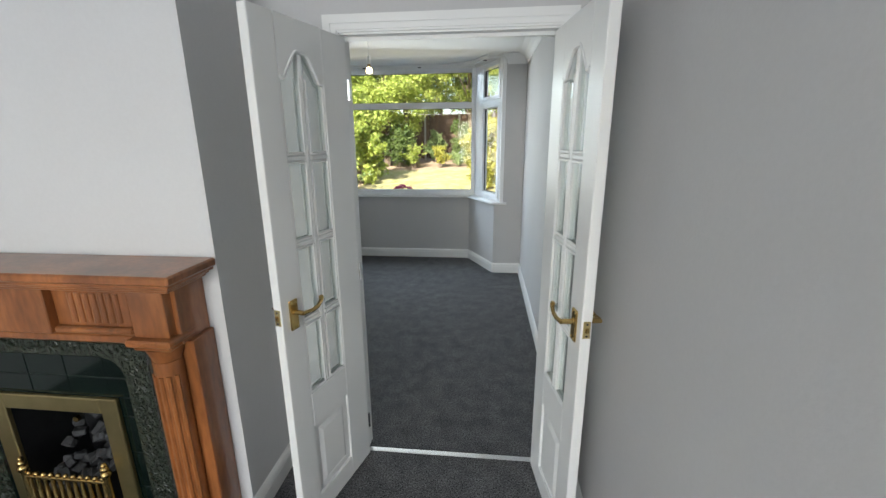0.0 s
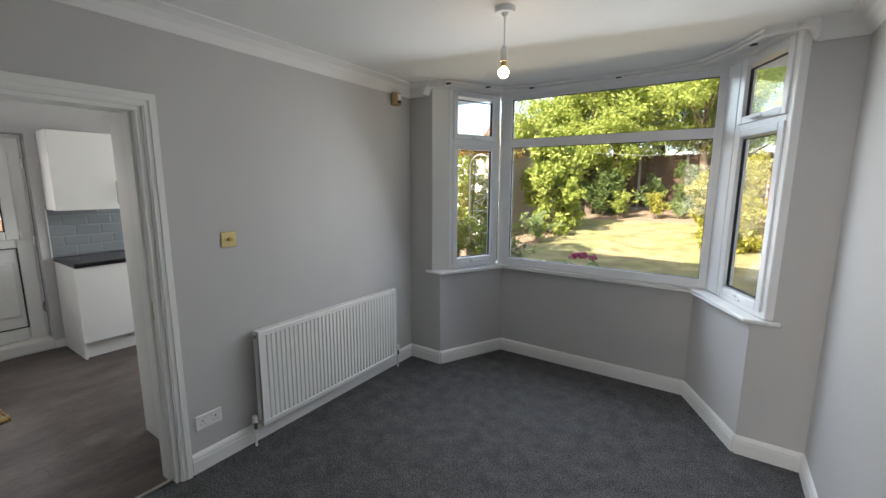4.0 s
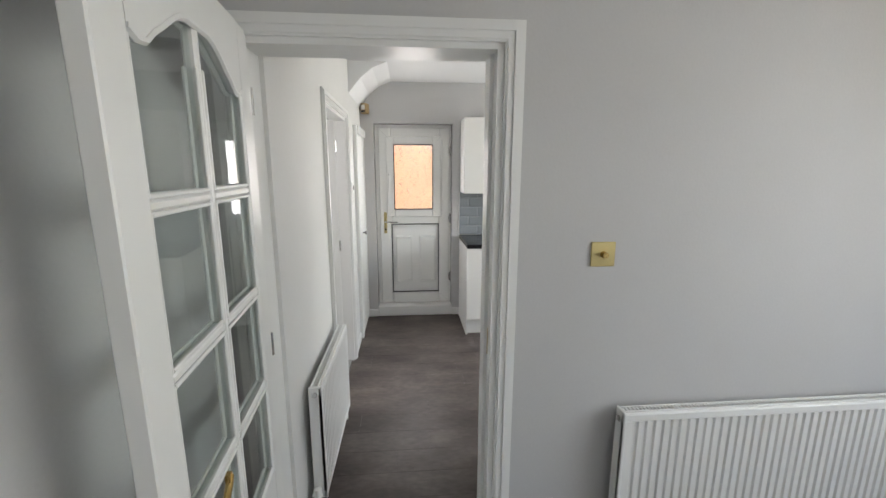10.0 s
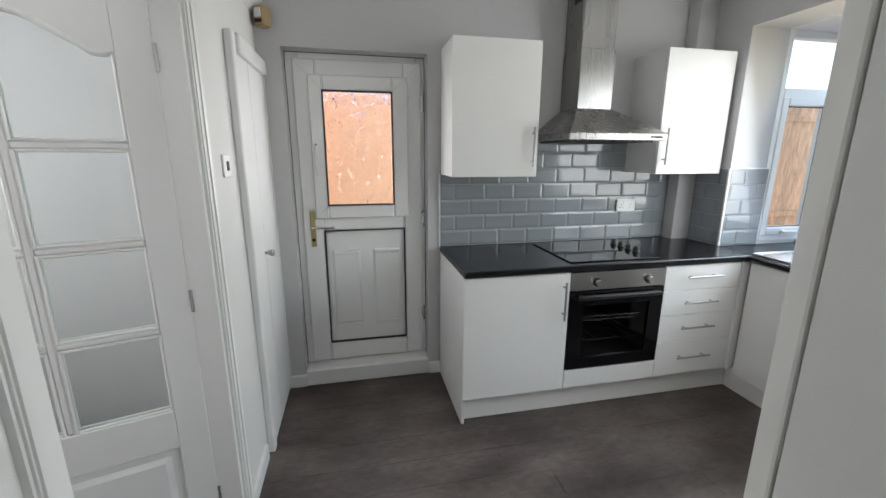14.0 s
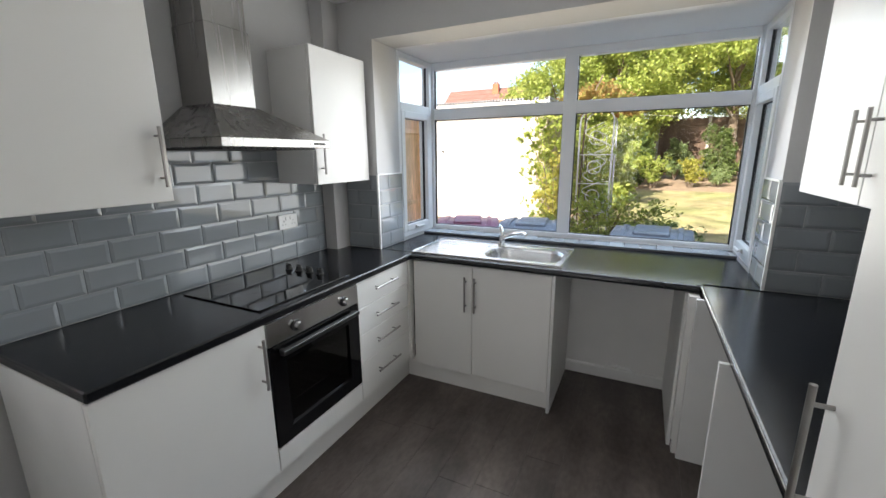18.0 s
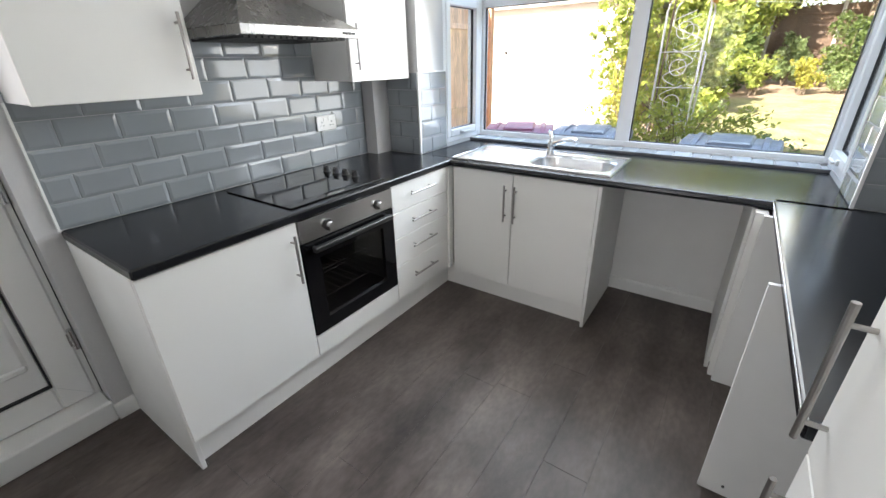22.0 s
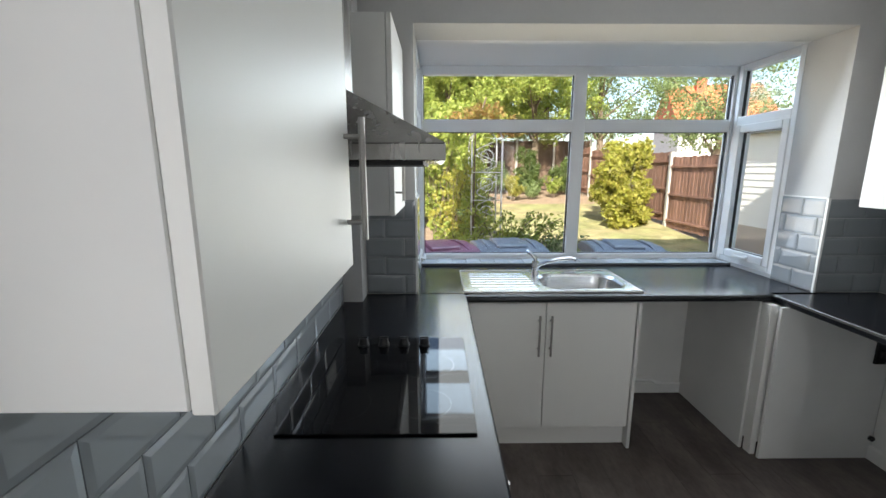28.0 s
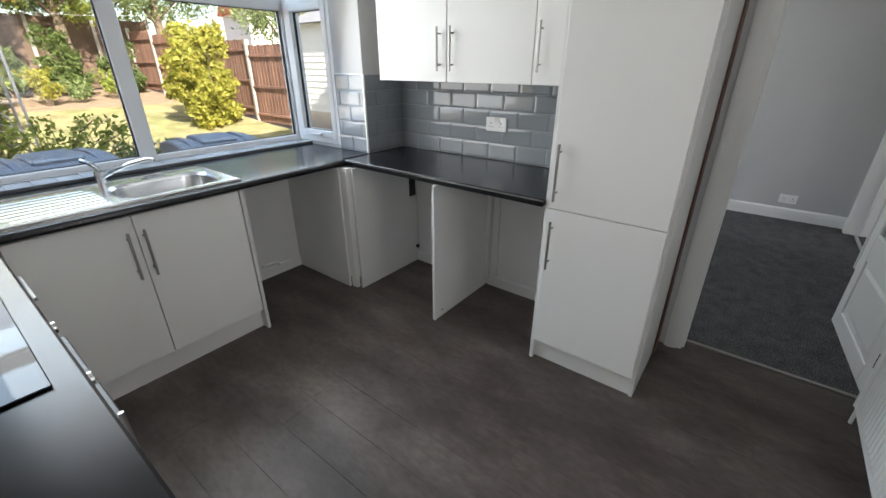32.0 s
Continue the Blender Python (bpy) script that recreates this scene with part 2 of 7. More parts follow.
TILE_JOINT = material("grey_green_tile_joint", (0.095, 0.11, 0.095), 0.9, vary=0.2, scale=40)
COAL = material("charcoal_grey_coal", (0.045, 0.045, 0.047), 0.7, vary=0.4, scale=30, bump=0.6, bump_scale=60)
IRON = material("black_iron", (0.012, 0.012, 0.013), 0.55, vary=0.3, scale=20)
GLASS = glass_material("window_glass", (0.97, 0.99, 0.98), 0.03)
DOOR_GLASS = glass_material("door_glass", (0.93, 0.96, 0.95), 0.08)
OVEN_GLASS = glass_material("oven_glass", (0.45, 0.45, 0.46), 0.1)
OBSCURE = patterned_glass()
BULB = emitter("lit_bulb", (1.0, 0.70, 0.34), 13.0)


# ---------------------------------------------------------------- building helpers
ORIGIN = {}


def bx(bm, x0, x1, y0, y1, z0, z1):
    """Adds a box to bm."""
    vs = [bm.verts.new((x, y, z)) for x in (x0, x1) for y in (y0, y1) for z in (z0, z1)]
    for f in ((0, 1, 3, 2), (4, 6, 7, 5), (0, 4, 5, 1), (2, 3, 7, 6), (0, 2, 6, 4), (1, 5, 7, 3)):
        bm.faces.new([vs[i] for i in f])
    return vs


def cyl(bm, p0, p1, r, seg=12, r2=None):
    """Adds a capped cylinder or cone from p0 to p1."""
    p0, p1 = Vector(p0), Vector(p1)
    axis = (p1 - p0).normalized()
    side = axis.orthogonal().normalized()
    other = axis.cross(side)
    rings = []
    for p, rr in ((p0, r), (p1, r if r2 is None else r2)):
        rings.append([bm.verts.new(p + rr * (math.cos(a) * side + math.sin(a) * other)) for a in (2 * math.pi * i / seg for i in range(seg))])
    for i in range(seg):
        bm.faces.new((rings[0][i], rings[0][(i + 1) % seg], rings[1][(i + 1) % seg], rings[1][i]))
    bm.faces.new(rings[0][::-1])
    bm.faces.new(rings[1])


def prism(bm, outline, axis, a, b):
    """Adds an outline (pairs) pulled along an axis from a to b: axis x takes (y, z), y takes (x, z), z takes (x, y)."""
    def at(p, v):
        return {"x": (v, p[0], p[1]), "y": (p[0], v, p[1]), "z": (p[0], p[1], v)}[axis]
    lo, hi = [bm.verts.new(at(p, a)) for p in outline], [bm.verts.new(at(p, b)) for p in outline]
    n = len(outline)
    for i in range(n):
        bm.faces.new((lo[i], lo[(i + 1) % n], hi[(i + 1) % n], hi[i]))
    bm.faces.new(lo[::-1])
    bm.faces.new(hi)


def tube(bm, points, r, seg=8):
    """Adds a round bar along a run of points."""
    points = [Vector(p) for p in points]
    rings, side = [], None
    for i, p in enumerate(points):
        d = (points[min(i + 1, len(points) - 1)] - points[max(i - 1, 0)]).normalized()
        side = (side - side.dot(d) * d).normalized() if side else d.orthogonal().normalized()
        o = d.cross(side)
        rings.append([bm.verts.new(p + r * (math.cos(2 * math.pi * k / seg) * side + math.sin(2 * math.pi * k / seg) * o)) for k in range(seg)])
    for a, b in zip(rings, rings[1:]):
        for k in range(seg):
            bm.faces.new((a[k], a[(k + 1) % seg], b[(k + 1) % seg], b[k]))
    bm.faces.new(rings[0][::-1])
    bm.faces.new(rings[-1])


def finish(name, bm, mat, bevel=0.0, smooth=False, seg=1):
    if bevel:
        bmesh.ops.bevel(bm, geom=list(bm.edges), offset=bevel, segments=seg, affect='EDGES', profile=0.5, clamp_overlap=True)
    bmesh.ops.recalc_face_normals(bm, faces=list(bm.faces))
    me = bpy.data.meshes.new(name)
    bm.to_mesh(me)
    bm.free()
    me.materials.append(mat)
    if smooth:
        me.shade_smooth()
        me.set_sharp_from_angle(angle=radians(35))
    return me


def thing(name, at, label, category, group="", kind="", turn=0.0):
    """The Empty of a thing at its base; its parts are given in world places when turn is 0."""
    e = new(name)
    e.empty_display_size = 0.1
    e.matrix_basis = pose(*at, 0, 0, turn)
    ORIGIN[e] = Vector(at)
    return tagged(e, label, category, group, kind)


def part(name, bm, mat, parent, label="", bevel=0.0, smooth=False, seg=1):
    off = ORIGIN[parent]
    bmesh.ops.translate(bm, verts=list(bm.verts), vec=-off)
    ob = new(name, finish(name, bm, mat, bevel, smooth, seg))
    ob.parent = parent
    ORIGIN[ob] = off
    if label:
        ob["label"] = label
    return ob


def box(name, x0, x1, y0, y1, z0, z1, mat, parent, label="", bevel=0.003):
    bm = bmesh.new()
    bx(bm, min(x0, x1), max(x0, x1), min(y0, y1), max(y0, y1), min(z0, z1), max(z0, z1))
    return part(name, bm, mat, parent, label, bevel)


def solid(name, bm, mat, label, category, kind="structure", bevel=0.0, smooth=False, group=""):
    """A top-level mesh."""
    ob = new(name, finish(name, bm, mat, bevel, smooth))
    ORIGIN[ob] = Vector((0, 0, 0))
    return tagged(ob, label, category, group, kind)


def wall(name, boxes, mat, label):
    bm = bmesh.new()
    for b in boxes:
        bx(bm, *b)
    return solid(name, bm, mat, label, "wall")


def moulding(name, runs, profile, mat, label, category="trim", parent=None):
    """Runs of (start, end, inward): a profile of (out, up) pairs pulled along each run; start and end are (x, y, z)."""
    bm = bmesh.new()
    for (s, e, inward) in runs:
        s, e, inward = Vector(s), Vector(e), Vector((*inward, 0)).normalized()
        lo = [bm.verts.new(s + inward * o + Vector((0, 0, u))) for o, u in profile]
        hi = [bm.verts.new(e + inward * o + Vector((0, 0, u))) for o, u in profile]
        n = len(profile)
        for i in range(n):
            bm.faces.new((lo[i], lo[(i + 1) % n], hi[(i + 1) % n], hi[i]))
        bm.faces.new(lo[::-1])
        bm.faces.new(hi)
    if parent:
        return part(name, bm, mat, parent, label)
    return solid(name, bm, mat, label, category)


SKIRT = [(0, 0), (0.016, 0), (0.016, 0.075), (0.013, 0.08), (0.013, 0.086), (0.016, 0.09), (0.012, 0.105), (0.005, 0.115), (0, 0.118)]
COVE = [(0, -0.1), (0.008, -0.1), (0.012, -0.088), (0.025, -0.055), (0.05, -0.028), (0.085, -0.013), (0.1, -0.008), (0.1, 0), (0, 0)]

# ---------------------------------------------------------------- plan
H = 2.47            # ceilings
WX, EX = -0.99, 1.885     # dining room: west and east walls
SY, NY = 2.165, 5.16       # dining room: south and back walls
LY = 2.06                 # lounge face of the wall with the double doors
KX, KW = -1.14, -4.0      # kitchen: east and west walls
KS = 2.32                 # kitchen: south wall
FX0, FX1 = 0.864, 1.722   # double-door opening
DY0, DY1 = 2.282, 3.103     # kitchen doorway
BAY = [(-0.655, 5.16), (-0.35, 5.785), (1.245, 5.785), (1.56, 5.16)]
BX0, BX1, BH = -3.64, -1.50, 2.238   # kitchen bay: sides, head

# floors
bm = bmesh.new()
prism(bm, [(-1.04, SY - 0.2), (-1.04, NY), BAY[0], (-0.30, 5.88), (1.2, 5.88), BAY[3], (EX + 0.05, NY), (EX + 0.05, -4.2), (-1.45, -4.2), (-1.45, LY + 0.1), (-1.04, LY + 0.1)][::-1], "z", -0.1, 0.0)
solid("floor_carpet", bm, CARPET, "charcoal twist-pile fitted carpet", "carpet")
bm = bmesh.new()
bx(bm, -4.3, -1.04, KS - 0.06, 5.9, -0.1, -0.004)
solid("floor_kitchen", bm, JOINT, "dark wood-effect vinyl plank floor", "floor")
bm = bmesh.new()
bx(bm, -3.6, -1.6, 0.6, KS - 0.06, -0.1, 0.0)
solid("floor_hall", bm, HALL_CARPET, "speckled grey hall carpet", "carpet")

# walls
wall("wall_dining_west", [(KX, WX, DY1, NY + 0.25, 0, H), (KX, WX, DY0, DY1, 2.0, H), (KX, WX, LY, DY0, 0, H)], WALL, "pale grey painted partition wall with a doorway")
wall("wall_dining_south", [(WX - 0.02, FX0 - 0.03, LY, SY, 0, H), (FX1 + 0.03, EX + 0.2, LY, SY, 0, H), (FX0 - 0.03, FX1 + 0.03, LY, SY, 2.01, H)], WALL, "grey painted wall with a double doorway")
wall("wall_east", [(EX, EX + 0.25, -4.3, NY + 0.3, 0, H)], WALL, "pale grey painted side wall")
wall("wall_dining_north", [(WX - 0.1, BAY[0][0], NY, NY + 0.11, 0, 0.842), (BAY[3][0], EX + 0.2, NY, NY + 0.11, 0, 0.842), (WX - 0.1, -0.749, NY, NY + 0.28, 0.842, H), (1.654, EX + 0.2, NY, NY + 0.28, 0.842, H)], WALL, "grey painted wall beside the bay window")
bm = bmesh.new()
out = [(-0.88, 5.27), (-0.47, 6.06), (1.365, 6.06), (1.78, 5.27)]
for i in range(3):
    prism(bm, [BAY[i], BAY[i + 1], out[i + 1], out[i]], "z", -0.3, 0.842)
solid("wall_bay", bm, WALL, "grey painted wall below the bay window", "wall")
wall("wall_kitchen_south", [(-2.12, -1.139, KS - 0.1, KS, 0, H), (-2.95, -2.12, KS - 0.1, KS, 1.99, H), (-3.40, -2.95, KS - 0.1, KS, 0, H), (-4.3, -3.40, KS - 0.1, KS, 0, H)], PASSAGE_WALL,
     "pale kitchen wall with a door to the hall")
wall("wall_kitchen_west", [(KW - 0.25, KW, KS, 2.45, 0, H), (KW - 0.25, KW, 2.45, 3.268, 2.07, H), (KW - 0.25, KW, 3.268, 5.42, 0, H), (KW - 0.25, KW - 0.11, 2.45, 3.268, -0.1, 0.02)], WALL,
     "grey painted outer wall with the back-door opening")
wall("wall_kitchen_north", [(KW, BX0, NY, NY + 0.26, 0, H), (BX1, KX, NY, NY + 0.26, 0, H), (BX0, BX1, NY, NY + 0.26, BH, H)], WALL, "grey painted wall around the kitchen bay")
wall("wall_kitchen_bay", [(BX0 - 0.12, BX0, NY + 0.26, 6.03, -0.3, 0.93), (BX1, BX1 + 0.12, NY + 0.26, 6.03, -0.3, 0.93), (BX0, BX1, 5.93, 6.05, -0.3, 0.93),
     (BX0 - 0.12, BX0, NY + 0.26, 5.44, 0.93, BH), (BX1, BX1 + 0.12, NY + 0.26, 5.44, 0.93, BH)], WALL, "pale painted walls of the kitchen bay")
wall("wall_hall", [(-3.7, -1.5, 0.5, 0.6, 0, H), (-3.7, -3.6, 0.6, KS - 0.1, 0, H), (-1.6, -1.5, 0.6, KS - 0.1, 0, H)], WALL, "grey painted hall walls")
# unseen end of the lounge; its window opening is assumed
wall("wall_lounge_south", [(-1.5, -1.2, -4.3, -4.2, 0, H), (1.4, EX + 0.2, -4.3, -4.2, 0, H), (-1.2, 1.4, -4.3, -4.2, 0, 0.8), (-1.2, 1.4, -4.3, -4.2, 2.2, H)], LOUNGE_WALL, "unseen pale lounge wall with an assumed window opening")
wall("wall_lounge_west", [(-1.495, -1.4, -4.3, LY, 0, H)], LOUNGE_WALL, "pale painted lounge wall")
wall("wall_lounge_north", [(-1.495, WX - 0.02, LY, LY + 0.1, 0, H)], LOUNGE_WALL, "pale painted lounge wall")
wall("chimney_breast", [(-1.02, -0.512, 1.64, LY, 0, H), (-0.012, 0.498, 1.64, LY, 0, H), (-0.512, -0.012, 1.64, LY, 0.56, H), (-0.512, -0.012, 1.90, LY, 0, 0.56)], LOUNGE_WALL, "white painted chimney breast")

# ceilings
bm = bmesh.new()
bx(bm, -4.3, -1.065, KS - 0.1, NY + 0.28, H, H + 0.15)
solid("ceiling_kitchen", bm, CEIL, "white painted kitchen ceiling", "ceiling")
bm = bmesh.new()
bx(bm, BX0 - 0.12, BX1 + 0.12, NY + 0.26, 6.06, BH, BH + 0.2)
solid("ceiling_kitchen_bay", bm, CEIL, "white painted head of the kitchen bay", "ceiling")
bm = bmesh.new()
prism(bm, [(-1.065, LY + 0.13), (-1.065, 6.1), (EX + 0.2, 6.1), (EX + 0.2, LY + 0.13)][::-1], "z", H, H + 0.15)
solid("ceiling_dining", bm, CEIL, "white painted dining-room ceiling", "ceiling")
bm = bmesh.new()
bx(bm, -1.495, EX + 0.2, -4.3, LY + 0.13, H, H + 0.15)
solid("ceiling_lounge", bm, CEIL, "white painted lounge ceiling", "ceiling")
bm = bmesh.new()
bx(bm, -3.7, -1.5, 0.5, KS - 0.1, H, H + 0.15)
solid("ceiling_hall", bm, CEIL, "white painted hall ceiling", "ceiling")
bm = bmesh.new()
prism(bm, [(KS, 2.22), (KS + 0.10, 2.34), (KS + 0.2, 2.42), (KS + 0.32, 2.47), (KS, 2.47)], "x", KW, -3.22)
solid("ceiling_stair_soffit", bm, CEIL, "white boxed-in sloping underside of the stairs", "ceiling")
bm = bmesh.new()
bx(bm, KW, -3.90, 5.02, NY, 0.908, H)
solid("wall_pipe_boxing", bm, WALL, "grey painted pipe boxing in the corner", "wall")

# area lamps added in and outside the openings, for sky and garden light
SKY_TINT, BLUE_SKY, GARDEN_TINT = (0.76, 0.89, 1.0), (0.60, 0.80, 1.0), (1.0, 0.94, 0.68)
area_lamp("daylight_dining_outside", -0.2, 6.75, 3.0, 2.8, 1.5, 24, 15, 57, SKY_TINT)
area_lamp("daylight_dining_sky", 0.45, 5.12, 1.62, 1.9, 1.35, 10, 6.2, 68, SKY_TINT)
area_lamp("daylight_dining_garden", 0.45, 5.14, 1.62, 2.0, 1.35, 0, 1.7, 102, GARDEN_TINT)
area_lamp("daylight_kitchen_outside", -2.57, 6.95, 2.95, 3.4, 1.6, 0, 40, 60, BLUE_SKY)
area_lamp("daylight_kitchen_sky", -2.57, 5.36, 1.56, 1.9, 1.1, 0, 7.4, 74, SKY_TINT)
area_lamp("daylight_kitchen_garden", -2.57, 5.38, 1.56, 1.9, 1.1, 0, 3.0, 100, GARDEN_TINT)
# added fill for the lounge, set in the assumed window opening
area_lamp("lounge_fill", 0.1, -4.15, 1.5, 2.5, 1.4, 180, 43, tint=(0.85, 0.94, 1.0))
# added fill lamp; the hall has no window of its own here
area_lamp("hall_fill", -2.6, 0.75, 1.6, 1.2, 1.2, 180, 7.5)
# lamp added on the room side, for light through the obscure glass
area_lamp("daylight_back_door", -3.985, 2.855, 1.52, 0.4, 0.7, 90, 1.4, tint=(0.90, 0.96, 1.0))

# ---------------------------------------------------------------- windows


def frame_parts(e, x0, x1, z0, z1, wide, y0, y1, mat, name="window_frame"):
    """Four rails round an opening in the local x-z plane."""
    box(name, x0, x0 + wide, y0, y1, z0, z1, mat, e, bevel=0.004)
    box(name, x1 - wide, x1, y0, y1, z0, z1, mat, e, bevel=0.004)
    box(name, x0 + wide, x1 - wide, y0, y1, z0, z0 + wide, mat, e, bevel=0.004)
    box(name, x0 + wide, x1 - wide, y0, y1, z1 - wide, z1, mat, e, bevel=0.004)


def pane(e, x0, x1, z0, z1, y, glass, seal=0.006):
    g = box("pane", x0, x1, y - 0.003, y + 0.003, z0, z1, glass, e, bevel=0)
    g.visible_shadow = False
    bm = bmesh.new()
    for b in ((x0, x0 + seal, z0, z1), (x1 - seal, x1, z0, z1), (x0 + seal, x1 - seal, z0, z0 + seal), (x0 + seal, x1 - seal, z1 - seal, z1)):
        bx(bm, b[0], b[1], y - 0.009, y + 0.009, b[2], b[3])
    part("gasket", bm, SEAL, g, "black rubber gasket")


def sash_handle(e, x, y, z, along="x", length=0.11):
    """A white window fastener: a base and a lever."""
    bm = bmesh.new()
    bx(bm, x - 0.02, x + 0.02, y - 0.012, y, z - 0.012, z + 0.012)
    bx(bm, x - 0.008, x + 0.008, y - 0.032, y - 0.010, z - 0.008, z + 0.008)
    if along == "x":
        bx(bm, x - 0.01, x + length, y - 0.036, y - 0.024, z - 0.008, z + 0.006)
    else:
        bx(bm, x - 0.008, x + 0.008, y - 0.036, y - 0.024, z - length, z + 0.01)
    part("window_handle", bm, SOCKET, e, bevel=0.003)


def local_thing(name, m, label, category, kind="", group=""):
    e = new(name)
    e.empty_display_size = 0.1
    e.matrix_basis = m
    ORIGIN[e] = Vector((0, 0, 0))
    return tagged(e, label, category, group, kind)


# dining bay: a wide fixed light with two splayed casements
w = local_thing("window_1", pose(0, 0, 0), "wide white plastic bay window light with one transom", "window", "structure")
frame_parts(w, -0.368, 1.336, 0.868, 2.458, 0.07, 5.787, 5.85, UPVC)
box("window_transom", -0.298, 1.266, 5.787, 5.85, 1.968, 2.042, UPVC, w)
pane(w, -0.300, 1.268, 2.04, 2.39, 5.812, GLASS)
pane(w, -0.300, 1.268, 0.935, 1.97, 5.812, GLASS)


def splay(name, base, far, turn_from, post):
    """A splayed casement with a fanlight; local x runs from the window's far corner."""
    d = Vector((far[0] - base[0], far[1] - base[1]))
    length = d.length
    e = local_thing(name, pose(base[0], base[1], 0, 0, 0, math.degrees(math.atan2(d.y, d.x))), "white plastic casement with a top-hung fanlight in the bay", "window", "structure")
    lo, hi = turn_from
    for a, b in ((0.0, lo), (hi, length)):
        if b - a > 0.02 and post:
            box("corner_post", a + 0.01, b - 0.001, 0.0, 0.075, 0.868, 2.468, UPVC, e, bevel=0.008)
    frame_parts(e, lo, hi, 0.868, 2.468, 0.045, 0.0, 0.07, UPVC)
    box("window_transom", lo + 0.045, hi - 0.045, 0.0, 0.07, 1.985, 2.03, UPVC, e)
    frame_parts(e, lo + 0.04, hi - 0.04, 2.025, 2.43, 0.045, -0.012, 0.05, UPVC, "sash")
    frame_parts(e, lo + 0.04, hi - 0.04, 0.905, 1.99, 0.05, -0.012, 0.05, UPVC, "sash")
    pane(e, lo + 0.083, hi - 0.083, 2.068, 2.362, 0.02, GLASS)
    pane(e, lo + 0.088, hi - 0.088, 0.963, 1.932, 0.02, GLASS)
    sash_handle(e, (lo + hi) / 2 - 0.03, -0.012, 2.045)
    sash_handle(e, (lo + hi) / 2 - 0.03, -0.012, 0.93)
    return e


splay("window_2", (-0.694, 5.189), (-0.409, 5.814), (0.10, 0.66), False)
splay("window_3", (1.304, 5.814), (1.599, 5.189), (0.19, 0.745), True)
# corner posts, plain reveals and the board of the bay
bm = bmesh.new()
for x in (-0.385, 1.345):
    cyl(bm, (x, 5.825, 0.868), (x, 5.825, 2.468), 0.042, 12)
solid("trim_bay_posts", bm, UPVC, "white corner posts of the bay window", "trim", smooth=True)
bm = bmesh.new()
prism(bm, [(-0.747, 5.164), (-0.650, 5.290), (-0.70, 5.40), (-0.90, 5.30)], "z", 0.868, 2.468)
prism(bm, [(1.652, 5.164), (1.628, 5.152), (1.64, 5.24), (1.80, 5.30)], "z", 0.868, 2.468)
solid("trim_bay_reveal", bm, GLOSS, "white painted window reveals", "trim")
bm = bmesh.new()
prism(bm, [(-0.80, 5.128), (-0.62, 5.128), (-0.33, 5.742), (1.225, 5.742), (1.525, 5.128), (1.70, 5.128), (1.70, 5.16), (1.715, 5.22), (1.37, 5.91), (-0.48, 5.91), (-0.81, 5.22), (-0.80, 5.16)], "z", 0.842, 0.866)
solid("window_sill_bay", bm, GLOSS, "white gloss painted bay window board", "window sill", bevel=0.006)
# ceiling of the bay: plaster moulding and the old curtain track
pts = [(-0.735, 5.165), (-0.41, 5.81), (1.33, 5.81), (1.635, 5.165)]
moulding("trim_bay_head", [((*pts[0], 2.47), (*pts[1], 2.47), (0.9, -0.44)), ((*pts[1], 2.47), (*pts[2], 2.47), (0, -1)), ((*pts[2], 2.47), (*pts[3], 2.47), (-0.9, -0.44))],
         [(0, -0.035), (0.02, -0.035), (0.045, -0.02), (0.05, 0), (0, 0)], GLOSS, "white moulding at the head of the bay")
track = thing("curtain_track", (0.45, 5.6, 2.43), "bent white plastic curtain track under the bay ceiling", "curtain track")
bm = bmesh.new()
run = []
corner = [(-0.75, 5.10), (-0.56, 5.14), (-0.44, 5.36), (-0.28, 5.58), (-0.05, 5.66), (0.45, 5.68), (0.95, 5.66), (1.18, 5.58), (1.34, 5.36), (1.46, 5.14), (1.66, 5.10)]
for a, b in zip(corner, corner[1:]):
    for k in range(4):
        run.append((a[0] + (b[0] - a[0]) * k / 4, a[1] + (b[1] - a[1]) * k / 4, 2.436))
run.append((*corner[-1], 2.436))
tube(bm, run, 0.011, 6)
part("rail", bm, SOCKET, track)
bm = bmesh.new()
tube(bm, [(x, y - 0.045, 2.452) for x, y, z in run[4:-4]], 0.008, 6)
part("front_rail", bm, SOCKET, track)
for i in range(3, len(run) - 2, 3):
    x, y, z = run[i]
    bm = bmesh.new()
    bx(bm, x - 0.007, x + 0.007, y - 0.007, y + 0.007, z, 2.47)
    part("bracket", bm, GLOSS, track)
    if i % 2:
        bm = bmesh.new()
        bx(bm, x - 0.02 + 0.05, x + 0.02 + 0.05, y - 0.013, y + 0.0, z - 0.004, z + 0.006)
        part("glider", bm, IRON, track, "small dark glider")

